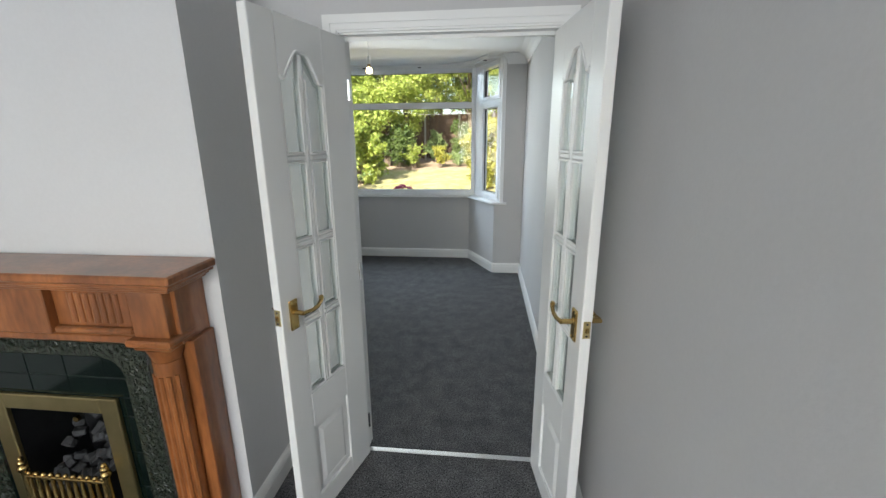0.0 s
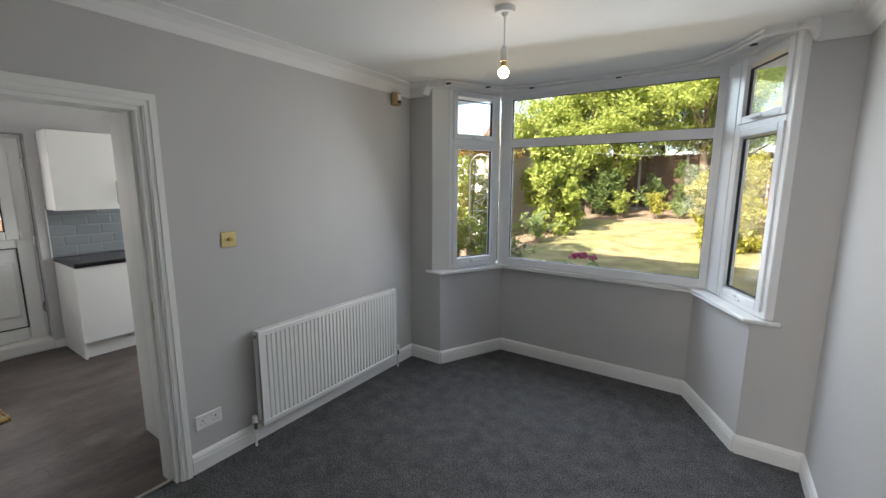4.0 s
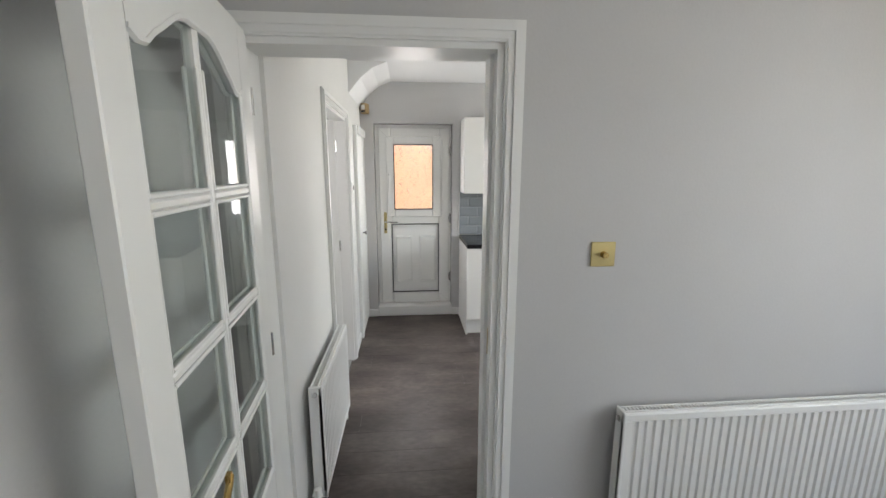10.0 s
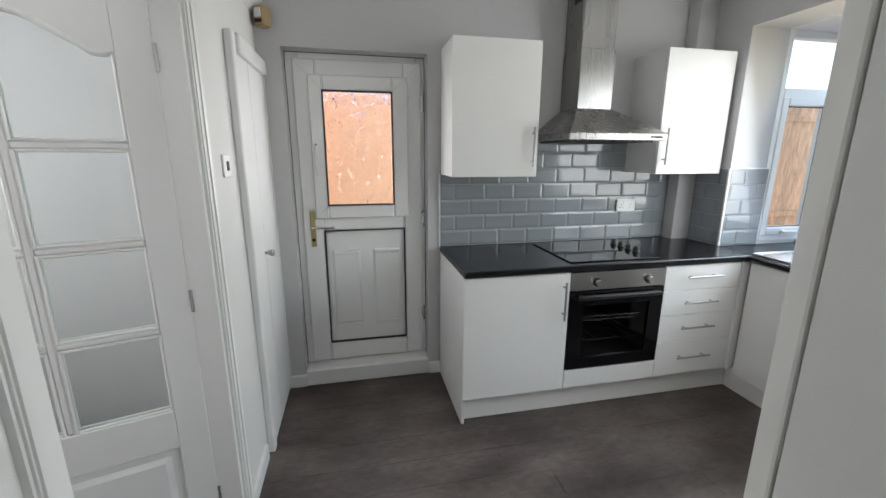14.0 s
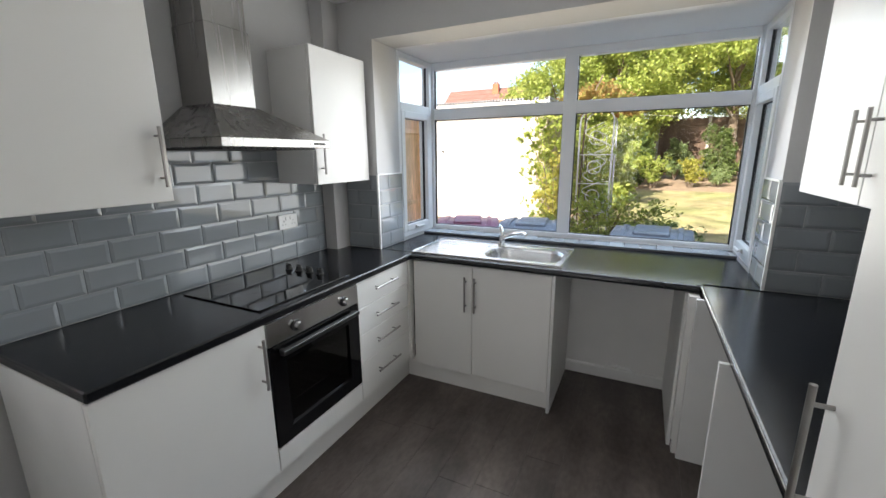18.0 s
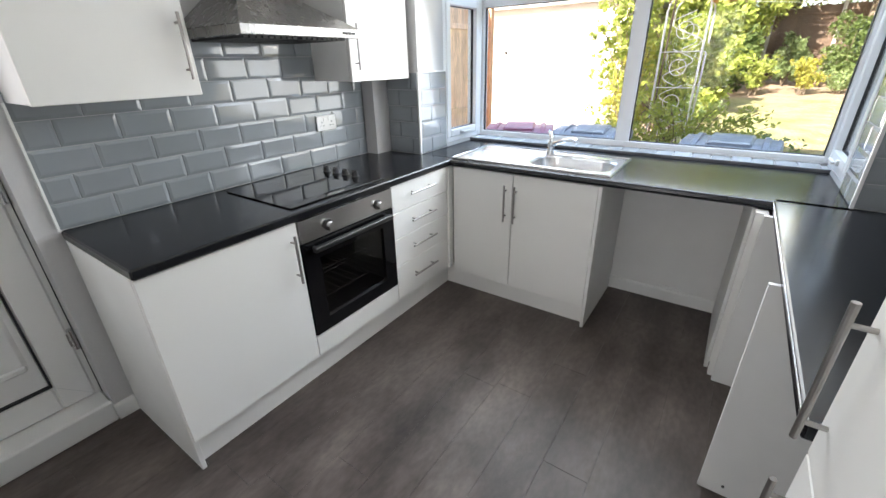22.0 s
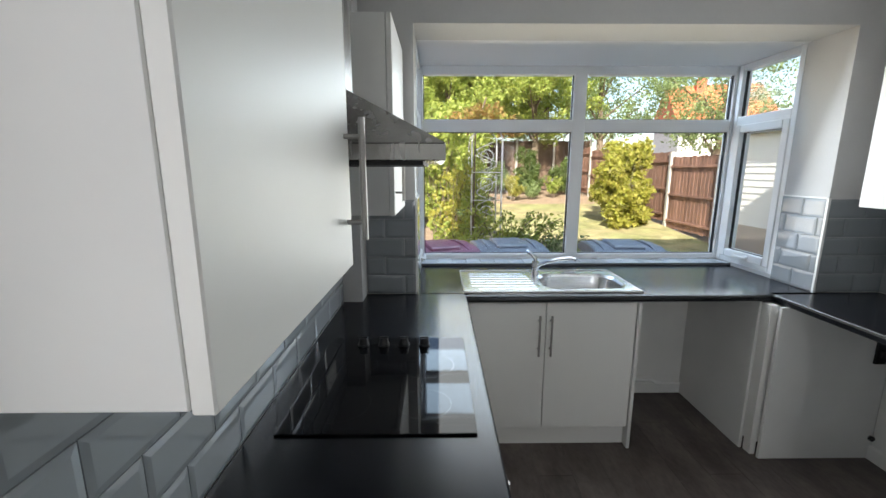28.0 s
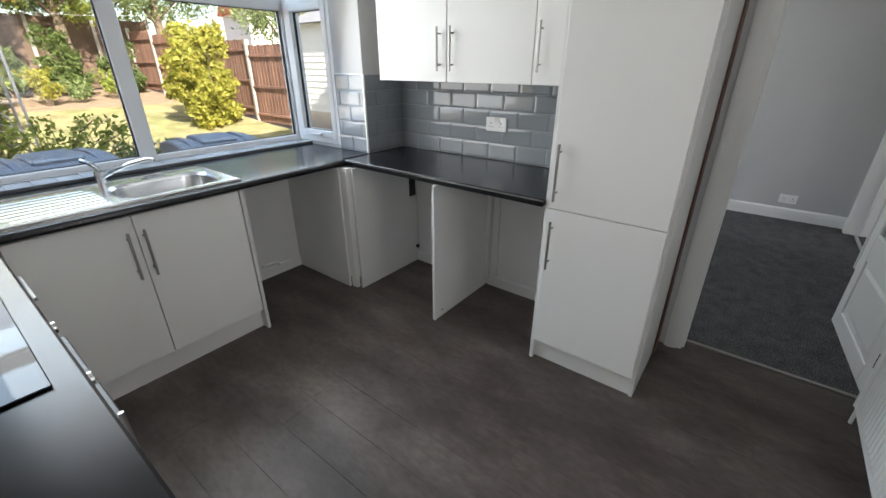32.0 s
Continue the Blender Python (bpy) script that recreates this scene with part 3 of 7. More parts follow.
# kitchen bay
w = local_thing("window_4", pose(0, 0, 0), "wide white plastic kitchen window with two lights and transoms", "window", "structure")
frame_parts(w, BX0 - 0.04, BX1 + 0.04, 0.905, BH, 0.055, 5.955, 6.02, UPVC)
box("window_mullion", -2.602, -2.516, 5.955, 6.02, 0.96, BH - 0.05, UPVC, w)
for a, b in ((-3.622, -2.602), (-2.516, -1.518)):
    box("window_transom", a, b, 5.955, 6.02, 1.812, 1.894, UPVC, w)
    pane(w, a, b, 0.958, 1.814, 5.985, GLASS)
    pane(w, a, b, 1.892, 2.194, 5.985, GLASS)
for name, x, s in (("window_5", BX1, 1), ("window_6", BX0, -1)):
    w = local_thing(name, pose(x, 5.44 if s > 0 else 5.95, 0, 0, 0, 90 if s < 0 else 90), "narrow white plastic side casement of the kitchen bay", "window", "structure")
    ya, yb = (-0.065, 0.0) if s > 0 else (0.0, 0.065)
    o = 0 if s > 0 else -0.51
    frame_parts(w, o, o + 0.51, 0.93, BH, 0.04, ya, yb, UPVC)
    box("window_transom", o + 0.04, o + 0.47, ya, yb, 1.845, 1.905, UPVC, w)
    c = (ya + yb) / 2
    frame_parts(w, o + 0.035, o + 0.475, 0.965, 1.85, 0.05, ya - 0.006, yb + 0.006, UPVC, "sash")
    pane(w, o + 0.083, o + 0.427, 1.012, 1.803, c, GLASS)
    pane(w, o + 0.038, o + 0.472, 1.90, 2.215, c, GLASS)
    bm = bmesh.new()
    hy = yb + 0.006 if s > 0 else ya - 0.006
    bx(bm, o + 0.2, o + 0.24, hy - 0.012, hy + 0.012, 0.975, 1.0)
    bx(bm, o + 0.2, o + 0.31, hy + 0.014 * s, hy + 0.03 * s, 0.982, 0.995)
    part("window_handle", bm, SOCKET, w, bevel=0.003)
bm = bmesh.new()
bx(bm, BX0, BX1, 5.80, 5.956, 0.88, 0.918)
ledge = solid("window_sill_kitchen", bm, GROUT, "narrow window ledge of pale glazed tiles above the worktop", "window sill", bevel=0.002)
lbm = bmesh.new()
bx(lbm, 0.0015, 0.0985, 0.0, 0.148, 0.0, 0.009)
box("edge_strip", BX0, BX1, 5.790, 5.799, 0.909, 0.926, LEAD_TRIM, ledge, "dark grey plastic edge strip", 0.002)
ledge_tile = finish("tile", lbm, LEDGE, 0.003)
for k in range(21):
    o = new("tile", ledge_tile)
    o.parent, o.location = ledge, (BX0 + 0.012 + k * 0.1, 5.803, 0.9165 + 0.0008 * math.sin(k * 2.7))
    o.rotation_euler = (0.012 * math.sin(k * 1.9), 0.014 * math.sin(k * 3.1 + 1), 0)

# ---------------------------------------------------------------- back door
d = local_thing("door_1", pose(0, 0, 0), "white plastic half-glazed back door, shut", "door", "structure")
X = KW - 0.11
for y0, y1, z0, z1 in ((2.446, 2.52, 0.02, 2.074), (3.212, 3.272, 0.02, 2.074), (2.52, 3.212, 1.985, 2.074)):
    box("door_frame", X - 0.06, X, y0, y1, z0, z1, OLD_UPVC, d, bevel=0.006)
LX = X + 0.012
for y0, y1, z0, z1 in ((2.488, 2.614, 0.118, 2.038), (3.128, 3.246, 0.118, 2.038), (2.614, 3.128, 1.90, 2.038), (2.614, 3.128, 1.018, 1.12), (2.614, 3.128, 0.118, 0.243), (3.075, 3.128, 1.12, 1.90)):
    box("door_rail", LX - 0.055, LX, y0, y1, z0, z1, OLD_UPVC, d, bevel=0.008)
for y0, y1, z0, z1 in ((2.570, 2.652, 1.097, 1.948), (3.060, 3.156, 1.097, 1.948), (2.652, 3.060, 1.862, 1.948), (2.652, 3.060, 1.097, 1.180)):
    box("sash", LX - 0.005, LX + 0.022, y0, y1, z0, z1, OLD_UPVC, d, bevel=0.007)
for a, b in (((2.573, 1.945), (2.648, 1.866)), ((3.153, 1.945), (3.064, 1.866)), ((2.573, 1.100), (2.648, 1.176)), ((3.153, 1.100), (3.064, 1.176))):
    bm = bmesh.new()
    tube(bm, [(LX + 0.0216, *a), (LX + 0.0216, *b)], 0.0007, 5)
    part("mitre_joint", bm, GROUT, d, "fine mitred joint line")
for a, b in (((2.491, 2.035), (2.571, 1.950)), ((3.243, 2.035), (3.157, 1.950)), ((2.491, 0.121), (2.612, 0.240)), ((3.243, 0.121), (3.130, 0.240))):
    bm = bmesh.new()
    tube(bm, [(LX - 0.0004, *a), (LX - 0.0004, *b)], 0.0007, 5)
    part("mitre_joint", bm, GROUT, d, "fine mitred joint line")
g = box("pane", X - 0.02, X - 0.012, 2.625, 3.08, 1.115, 1.905, OBSCURE, d, "obscure glass with a leafy relief", 0)
g.visible_shadow = False
bm = bmesh.new()
for y0, y1, z0, z1 in ((2.648, 2.656, 1.177, 1.864), (3.056, 3.064, 1.177, 1.864), (2.656, 3.056, 1.856, 1.864), (2.656, 3.056, 1.177, 1.185)):
    bx(bm, LX - 0.004, LX + 0.026, y0, y1, z0, z1)
part("gasket", bm, SEAL, d, "black rubber gasket")
# thin black strips that draw the shadow gap between frame and wall
bm = bmesh.new()
for y0, y1, z0, z1 in ((2.4505, 2.454, 0.106, 2.07), (3.2640, 3.2675, 0.106, 2.07), (2.454, 3.2640, 2.0665, 2.07)):
    bx(bm, X - 0.002, X + 0.003, y0, y1, z0, z1)
part("frame_seal", bm, SEAL, d, "black strips for the shadow gap round the door frame")
box("door_panel", X - 0.03, X - 0.005, 2.62, 3.122, 0.248, 1.013, OLD_UPVC, d, bevel=0.003)
bm = bmesh.new()
for y0, y1, z0, z1 in ((2.613, 2.620, 0.243, 1.018), (3.122, 3.129, 0.243, 1.018), (2.620, 3.122, 1.011, 1.018), (2.620, 3.122, 0.243, 0.250)):
    bx(bm, X - 0.01, X + 0.014, y0, y1, z0, z1)
part("gasket", bm, SEAL, d, "black rubber gasket")
for ya, yb in ((2.650, 2.838), (2.912, 3.100)):
    bm = bmesh.new()
    bx(bm, X - 0.006, X + 0.002, ya, yb, 0.355, 0.89)
    for v in bm.verts:
        if v.co.x > X - 0.002:
            v.co.y += 0.018 if v.co.y < (ya + yb) / 2 else -0.018
            v.co.z += 0.022 if v.co.z < 0.6 else -0.022
    part("raised_panel", bm, OLD_UPVC, d, bevel=0.002)
    for z in (0.87, 0.37):
        box("panel_bead", X - 0.004, X + 0.010, ya + 0.008, yb - 0.008, z - 0.014, z + 0.014, OLD_UPVC, d, bevel=0.006)
bm = bmesh.new()
bx(bm, LX, LX + 0.008, 2.532, 2.564, 0.917, 1.147)
plate = part("lock_plate", bm, DULL_BRASS, d, "worn brass lock plate", bevel=0.003)
bm = bmesh.new()
cyl(bm, (LX, 2.548, 1.045), (LX + 0.045, 2.548, 1.045), 0.009, 10)
tube(bm, [(LX + 0.042, 2.544, 1.045), (LX + 0.048, 2.592, 1.046), (LX + 0.046, 2.642, 1.040), (LX + 0.04, 2.677, 1.043)], 0.008, 8)
part("lever", bm, CHROME, plate, smooth=True)
bm = bmesh.new()
cyl(bm, (LX + 0.005, 2.548, 0.962), (LX + 0.012, 2.548, 0.962), 0.011, 10)
part("keyhole", bm, IRON, plate)
bm = bmesh.new()
bx(bm, LX + 0.02, LX + 0.034, 2.588, 2.610, 1.46, 1.56)
bx(bm, LX + 0.034, LX + 0.052, 2.592, 2.606, 1.37, 1.54)
part("window_handle", bm, SOCKET, d, bevel=0.004)
bm = bmesh.new()
bx(bm, LX + 0.033, LX + 0.0365, 2.595, 2.603, 1.545, 1.553)
part("key_slot", bm, IRON, d, "dark key slot")
for z in (1.80, 1.08, 0.42):
    bm = bmesh.new()
    cyl(bm, (X + 0.022, 3.252, z - 0.05), (X + 0.022, 3.252, z + 0.05), 0.011, 10)
    bx(bm, X, X + 0.022, 3.236, 3.264, z - 0.03, z + 0.03)
    part("hinge", bm, CHROME, d)
for z in (1.87, 1.13):
    bm = bmesh.new()
    cyl(bm, (LX + 0.022, 3.160, z - 0.035), (LX + 0.022, 3.160, z + 0.035), 0.008, 8)
    part("hinge", bm, SOCKET, d)
bm = bmesh.new()
bx(bm, X - 0.14, KW + 0.012, 2.452, 3.266, 0.0, 0.112)
solid("door_step", bm, GLOSS, "white painted step below the back door", "door step", bevel=0.008)

# ---------------------------------------------------------------- panelled doors with eight panes


def lever_handle(e, x, y, z, side, toward, mat=BRASS):
    """A lever on a back plate; side is the face's sense in y, toward the way it points in x."""
    bm = bmesh.new()
    bx(bm, x - 0.021, x + 0.021, min(y, y + 0.008 * side), max(y, y + 0.008 * side), z - 0.055, z + 0.060)
    p = part("handle_plate", bm, mat, e, "brass back plate", bevel=0.004, seg=2)
    bm = bmesh.new()
    cyl(bm, (x, y, z + 0.015), (x, y + 0.012 * side, z + 0.015), 0.014, 14, 0.012)
    cyl(bm, (x, y + 0.01 * side, z + 0.015), (x, y + 0.05 * side, z + 0.015), 0.0095, 12, 0.0085)
    tube(bm, [(x - 0.004 * toward, y + 0.049 * side, z + 0.014), (x + 0.015 * toward, y + 0.052 * side, z + 0.015), (x + 0.045 * toward, y + 0.052 * side, z + 0.010),
              (x + 0.075 * toward, y + 0.051 * side, z + 0.013), (x + 0.098 * toward, y + 0.049 * side, z + 0.024), (x + 0.110 * toward, y + 0.048 * side, z + 0.038)], 0.0075, 8)
    bx(bm, x + 0.104 * toward - 0.006, x + 0.104 * toward + 0.010, y + 0.048 * side - 0.005, y + 0.048 * side + 0.005, z + 0.030, z + 0.046)
    part("lever", bm, mat, p, smooth=True)
    for dx, dz in ((-0.012, -0.044), (0.012, -0.044), (-0.012, 0.049), (0.012, 0.049)):
        bm = bmesh.new()
        cyl(bm, (x + dx, y + 0.007 * side, z + dz), (x + dx, y + 0.0095 * side, z + dz), 0.0038, 8)
        part("screw", bm, DULL_BRASS, p)


def glazed_door(name, m, width, label, stile, group="", height=1.975, t=0.036, handles=1, low=0.005, hinge_stile=0.0):
    """A white door hung at x = 0: eight panes under a shouldered head, one panel below."""
    e = local_thing(name, m, label, "door", "structure", group)
    y0, y1, h = -t / 2, t / 2, height
    hs, ls = hinge_stile or stile, width - stile
    box("stile", 0, hs, y0, y1, low, h, GLOSS, e)
    box("stile", ls, width, y0, y1, low, h, GLOSS, e)
    box("bottom_rail", hs, ls, y0, y1, low, 0.11, GLOSS, e)
    box("lock_rail", hs, ls, y0, y1, 0.45, 0.602, GLOSS, e)
    mid, bar = (hs + ls) / 2, 0.011
    shoulder, crown = 1.79, 1.872
    prof = []
    n = 10
    for i in range(n + 1):
        u = i / n
        s = min(1, max(0, (u - 0.12) / 0.70))
        prof.append((hs + (mid - hs) * u, shoulder + (crown - shoulder) * s * s * (3 - 2 * s) - 0.012 * math.sin(math.pi * min(1, u / 0.3)) * (u < 0.3)))
    prof += [(2 * mid - x, z) for x, z in prof[-2::-1]]
    bm = bmesh.new()
    for (xa, za), (xb, zb) in zip(prof, prof[1:]):
        prism(bm, [(xa, za), (xb, zb), (xb, h), (xa, h)], "y", y0, y1)
    bmesh.ops.remove_doubles(bm, verts=list(bm.verts), dist=1e-5)
    part("top_rail", bm, GLOSS, e)
    bm = bmesh.new()
    tube(bm, [(x, y0 + 0.004, z) for x, z in prof], 0.008, 6)
    tube(bm, [(x, y1 - 0.004, z) for x, z in prof], 0.008, 6)
    part("arched_bead", bm, GLOSS, e, smooth=True)
    box("glazing_bar", mid - bar, mid + bar, y0 + 0.003, y1 - 0.003, 0.602, crown + 0.005, GLOSS, e, bevel=0.006)
    rows = [0.602, 0.907, 1.213, 1.520]
    for z in rows[1:]:
        for a, b in ((hs, mid - bar), (mid + bar, ls)):
            box("glazing_bar", a, b, y0 + 0.003, y1 - 0.003, z - bar, z + bar, GLOSS, e, bevel=0.006)
    # beads round the panes
    for a, b in ((hs, mid - bar), (mid + bar, ls)):
        for i, z in enumerate(rows):
            za, zb = z + (bar if i else 0), (rows[i + 1] - bar if i < 3 else shoulder)
            bm = bmesh.new()
            for s in (y0 + 0.002, y1 - 0.010):
                bx(bm, a, a + 0.009, s, s + 0.008, za, zb)
                bx(bm, b - 0.009, b, s, s + 0.008, za, zb)
                bx(bm, a + 0.009, b - 0.009, s, s + 0.008, za, za + 0.009)
                if i < 3:
                    bx(bm, a + 0.009, b - 0.009, s, s + 0.008, zb - 0.009, zb)
            part("glazing_bead", bm, GLOSS, e, bevel=0.0025)
            g = box("pane", a, b, -0.002, 0.002, za, zb if i < 3 else crown, DOOR_GLASS, e, bevel=0)
            g.visible_shadow = False
    box("door_panel", hs, ls, -0.008, 0.008, 0.11, 0.45, GLOSS, e, bevel=0)
    for s in (-1, 1):
        bm = bmesh.new()
        ya = 0.008 * s
        bx(bm, hs + 0.03, ls - 0.03, min(ya, ya + 0.008 * s), max(ya, ya + 0.008 * s), 0.14, 0.42)
        for v in bm.verts:
            if abs(v.co.y) > 0.012:
                v.co.x += 0.02 if v.co.x < mid else -0.02
                v.co.z += 0.02 if v.co.z < 0.3 else -0.02
        part("raised_panel", bm, GLOSS, e)
    hz = 0.93 if handles == 1 else 0.965
    hx = width - stile / 2 - 0.002
    lever_handle(e, hx, y0, hz, -1, -1)
    lever_handle(e, hx, y1, hz, 1, -1)
    lp = box("latch_plate", width - 0.001, width + 0.003, -0.012, 0.012, hz - 0.022, hz + 0.038, DULL_BRASS, e, "brass latch plate", 0.001)
    box("latch_bolt", width + 0.002, width + 0.010, -0.006, 0.006, hz - 0.001, hz + 0.016, BRASS, lp, "brass latch bolt", 0.002)
    for dz in (-0.013, 0.029):
        bm = bmesh.new()
        cyl(bm, (width + 0.002, 0, hz + dz), (width + 0.0042, 0, hz + dz), 0.0038, 8)
        part("screw", bm, IRON, lp)
    for z in (0.2, 1.0, 1.78):
        bm = bmesh.new()
        cyl(bm, (-0.004, y1, z - 0.04), (-0.004, y1, z + 0.04), 0.006, 8)
        part("hinge", bm, CHROME, e)
    return e


glazed_door("door_2", pose(-0.992, 2.303, 0, 0, 0, 4.8) @ Matrix.Diagonal((1, 1, 1.017, 1)), 0.745, "white glazed panelled door, open into the dining room", 0.092)
glazed_door("door_3", pose(0.864, 2.075, 0, 0, 0, 254.3), 0.497, "narrow white glazed door leaf, open into the lounge", 0.108, "double doors", handles=2, hinge_stile=0.158)
glazed_door("door_4", pose(1.720, 2.075, 0, 0, 0, 278.2), 0.484, "narrow white glazed door leaf, open into the lounge", 0.106, "double doors", handles=2, hinge_stile=0.132)
glazed_door("door_5", pose(-2.945, KS - 0.085, 0, 0, 0, 287), 0.76, "white glazed panelled door, open into the hall", 0.098)

# linings and architraves
ARCH = 0.064


def casing(name, axis, at, face, sense, a, b, top, label, gap=0.0):
    """An architrave round an opening; axis is the way along the wall, face the wall's face, sense its outward way."""
    bm = bmesh.new()
    steps = ((0, ARCH, 0.012), (0.008, ARCH - 0.006, 0.017), (0.030, ARCH - 0.010, 0.022))
    for i0, i1, out in steps:
        lo, hi = min(face, face + out * sense), max(face, face + out * sense)
        spans = ((a - i1, a - i0, 0, top + i1), (b + i0, b + i1, 0, top + i1), (a - i0, b + i0, top + i0, top + i1))
        for s0, s1, z0, z1 in spans:
            if axis == "y":
                bx(bm, lo, hi, s0, s1, z0, z1)
            else:
                bx(bm, s0, s1, lo, hi, z0, z1)
    solid(name, bm, GLOSS, label, "trim")


casing("trim_architrave_dining_kitchen", "y", 0, WX, 1, DY0, DY1, 1.995, "white gloss architrave round the kitchen doorway")
casing("trim_architrave_kitchen_dining", "y", 0, KX, -1, 2.25, DY1, 1.995, "white gloss architrave round the doorway")
casing("trim_architrave_hall", "x", 0, KS, 1, -2.95, -2.12, 1.99, "white gloss architrave round the hall door")
casing("trim_architrave_lounge", "x", 0, LY, -1, FX0, FX1, 1.99, "white gloss architrave round the double doors")
bm = bmesh.new()
for y0, y1, z0, z1 in ((DY0 - 0.001, DY0 + 0.022, 0, 1.975), (DY1 - 0.022, DY1 + 0.001, 0, 1.975), (DY0 - 0.001, DY1 + 0.001, 1.975, 2.002)):
    bx(bm, KX - 0.002, WX + 0.002, y0, y1, z0, z1)
bx(bm, KX + 0.02, WX - 0.055, DY1 - 0.035, DY1 - 0.022, 0, 1.975)
solid("trim_lining_kitchen_doorway", bm, GLOSS, "white gloss door lining", "trim")
bm = bmesh.new()
for x0, x1, z0, z1 in ((FX0 - 0.032, FX0 - 0.001, 0, 2.012), (FX1 + 0.001, FX1 + 0.032, 0, 2.012), (FX0, FX1, 1.982, 2.012)):
    bx(bm, x0, x1, LY - 0.002, SY + 0.002, z0, z1)
bx(bm, FX0, FX1, LY + 0.04, LY + 0.06, 1.968, 1.982)
solid("trim_lining_double_doors", bm, GLOSS, "white gloss lining of the double doorway", "trim")
casing("trim_architrave_dining_south", "x", 0, SY, 1, FX0, FX1, 1.99, "white gloss architrave round the double doorway")
bm = bmesh.new()
for x0, x1, z0, z1 in ((-2.95, -2.93, 0, 1.99), (-2.14, -2.12, 0, 1.99), (-2.93, -2.14, 1.968, 1.99)):
    bx(bm, x0, x1, KS - 0.102, KS + 0.002, z0, z1)
solid("trim_lining_hall_door", bm, GLOSS, "white gloss hall door lining", "trim")
for name, b, mat, label in (("threshold_double_doors", (FX0, FX1, LY + 0.02, LY + 0.05, 0, 0.008), CHROME, "silver carpet joining strip"),
                            ("threshold_kitchen", (-1.050, -1.028, DY0 + 0.022, DY1 - 0.022, -0.002, 0.009), HANDLE, "silver strip between carpet and vinyl"),
                            ("threshold_hall", (-2.93, -2.14, KS - 0.06, KS - 0.02, -0.002, 0.010), CHROME, "silver strip at the hall door")):
    bm = bmesh.new()
    bx(bm, *b)
    solid(name, bm, mat, label, "threshold strip", bevel=0.003)
bm = bmesh.new()
bx(bm, WX - 0.052, WX - 0.048, DY1 - 0.024, DY1 - 0.021, 0.93, 1.03)
solid("trim_strike_plate", bm, BRASS, "brass strike plate in the door lining", "trim")

# skirting and coving
n1 = (0.898, -0.44)
moulding("baseboard_dining", [((WX, DY1 + ARCH, 0), (WX, NY, 0), (1, 0)), ((WX, NY, 0), (*BAY[0], 0), (0, -1)), ((*BAY[0], 0), (*BAY[1], 0), n1), ((*BAY[1], 0), (*BAY[2], 0), (0, -1)),
         ((*BAY[2], 0), (*BAY[3], 0), (-n1[0], n1[1])), ((*BAY[3], 0), (EX, NY, 0), (0, -1)), ((EX, NY, 0), (EX, SY, 0), (-1, 0)), ((WX, SY, 0), (FX0 - ARCH, SY, 0), (0, 1)),
         ((FX1 + ARCH, SY, 0), (EX, SY, 0), (0, 1))], SKIRT, GLOSS, "white gloss moulded skirting board", "skirting")
moulding("baseboard_lounge", [((0.498, LY, 0), (FX0 - ARCH, LY, 0), (0, -1)), ((0.498, 1.64, 0), (0.498, LY, 0), (1, 0)), ((EX, LY, 0), (EX, -4.2, 0), (-1, 0)), ((FX1 + ARCH, LY, 0), (EX, LY, 0), (0, -1))],
         SKIRT, GLOSS, "white gloss moulded skirting board", "skirting")
LOW = [(0, 0), (0.014, 0), (0.014, 0.07), (0.008, 0.08), (0, 0.082)]
moulding("baseboard_kitchen", [((-2.12 + ARCH, KS, 0), (KX, KS, 0), (0, 1)), ((-3.35, KS, 0), (-2.95 - ARCH, KS, 0), (0, 1)), ((KW, KS, 0), (KW, 2.452, 0), (1, 0)), ((KW, 3.266, 0), (KW, 3.345, 0), (1, 0))],
         LOW, GLOSS, "white painted skirting", "skirting")
moulding("trim_coving_dining", [((WX, SY, H), (WX, NY, H), (1, 0)), ((WX, NY, H), (-0.78, NY, H), (0, -1)), ((1.675, NY, H), (EX, NY, H), (0, -1)), ((EX, NY, H), (EX, SY, H), (-1, 0)),
         ((WX, SY, H), (EX, SY, H), (0, 1))], COVE, CEIL, "white plaster coving")
moulding("trim_coving_ends", [((-0.785, NY + 0.08, H), (-0.785, NY - 0.085, H), (1, 0)), ((1.68, NY + 0.08, H), (1.68, NY - 0.085, H), (-1, 0))],
         [(0, -0.1), (0.006, -0.1), (0.03, -0.05), (0.06, -0.02), (0.06, 0), (0, 0)], CEIL, "broken white coving ends at the bay")

# understair cupboard
c = local_thing("door_6", pose(0, 0, 0), "white flush cupboard door under the stairs, shut", "door", "structure")
box("door_frame", -3.44, -3.385, KS, KS + 0.035, 0, 1.99, GLOSS, c, bevel=0.006)
box("door_frame", -4.0, -3.44, KS, KS + 0.05, 1.915, 1.99, GLOSS, c, bevel=0.006)
box("door_leaf", -3.635, -3.442, KS, KS + 0.03, 0.02, 1.912, GLOSS, c)
box("door_leaf", -3.985, -3.639, KS, KS + 0.03, 0.02, 1.912, GLOSS, c)
box("door_frame", -3.999, -3.987, KS, KS + 0.035, 0.0, 1.912, GLOSS, c, bevel=0.002)
bm = bmesh.new()
cyl(bm, (-3.62, KS + 0.03, 1.0), (-3.62, KS + 0.055, 1.0), 0.008, 10)
cyl(bm, (-3.62, KS + 0.05, 1.0), (-3.62, KS + 0.068, 1.0), 0.013, 12, 0.019)
cyl(bm, (-3.62, KS + 0.068, 1.0), (-3.62, KS + 0.074, 1.0), 0.019, 12, 0.012)
part("knob", bm, HANDLE, c, "round dull steel knob", smooth=True)

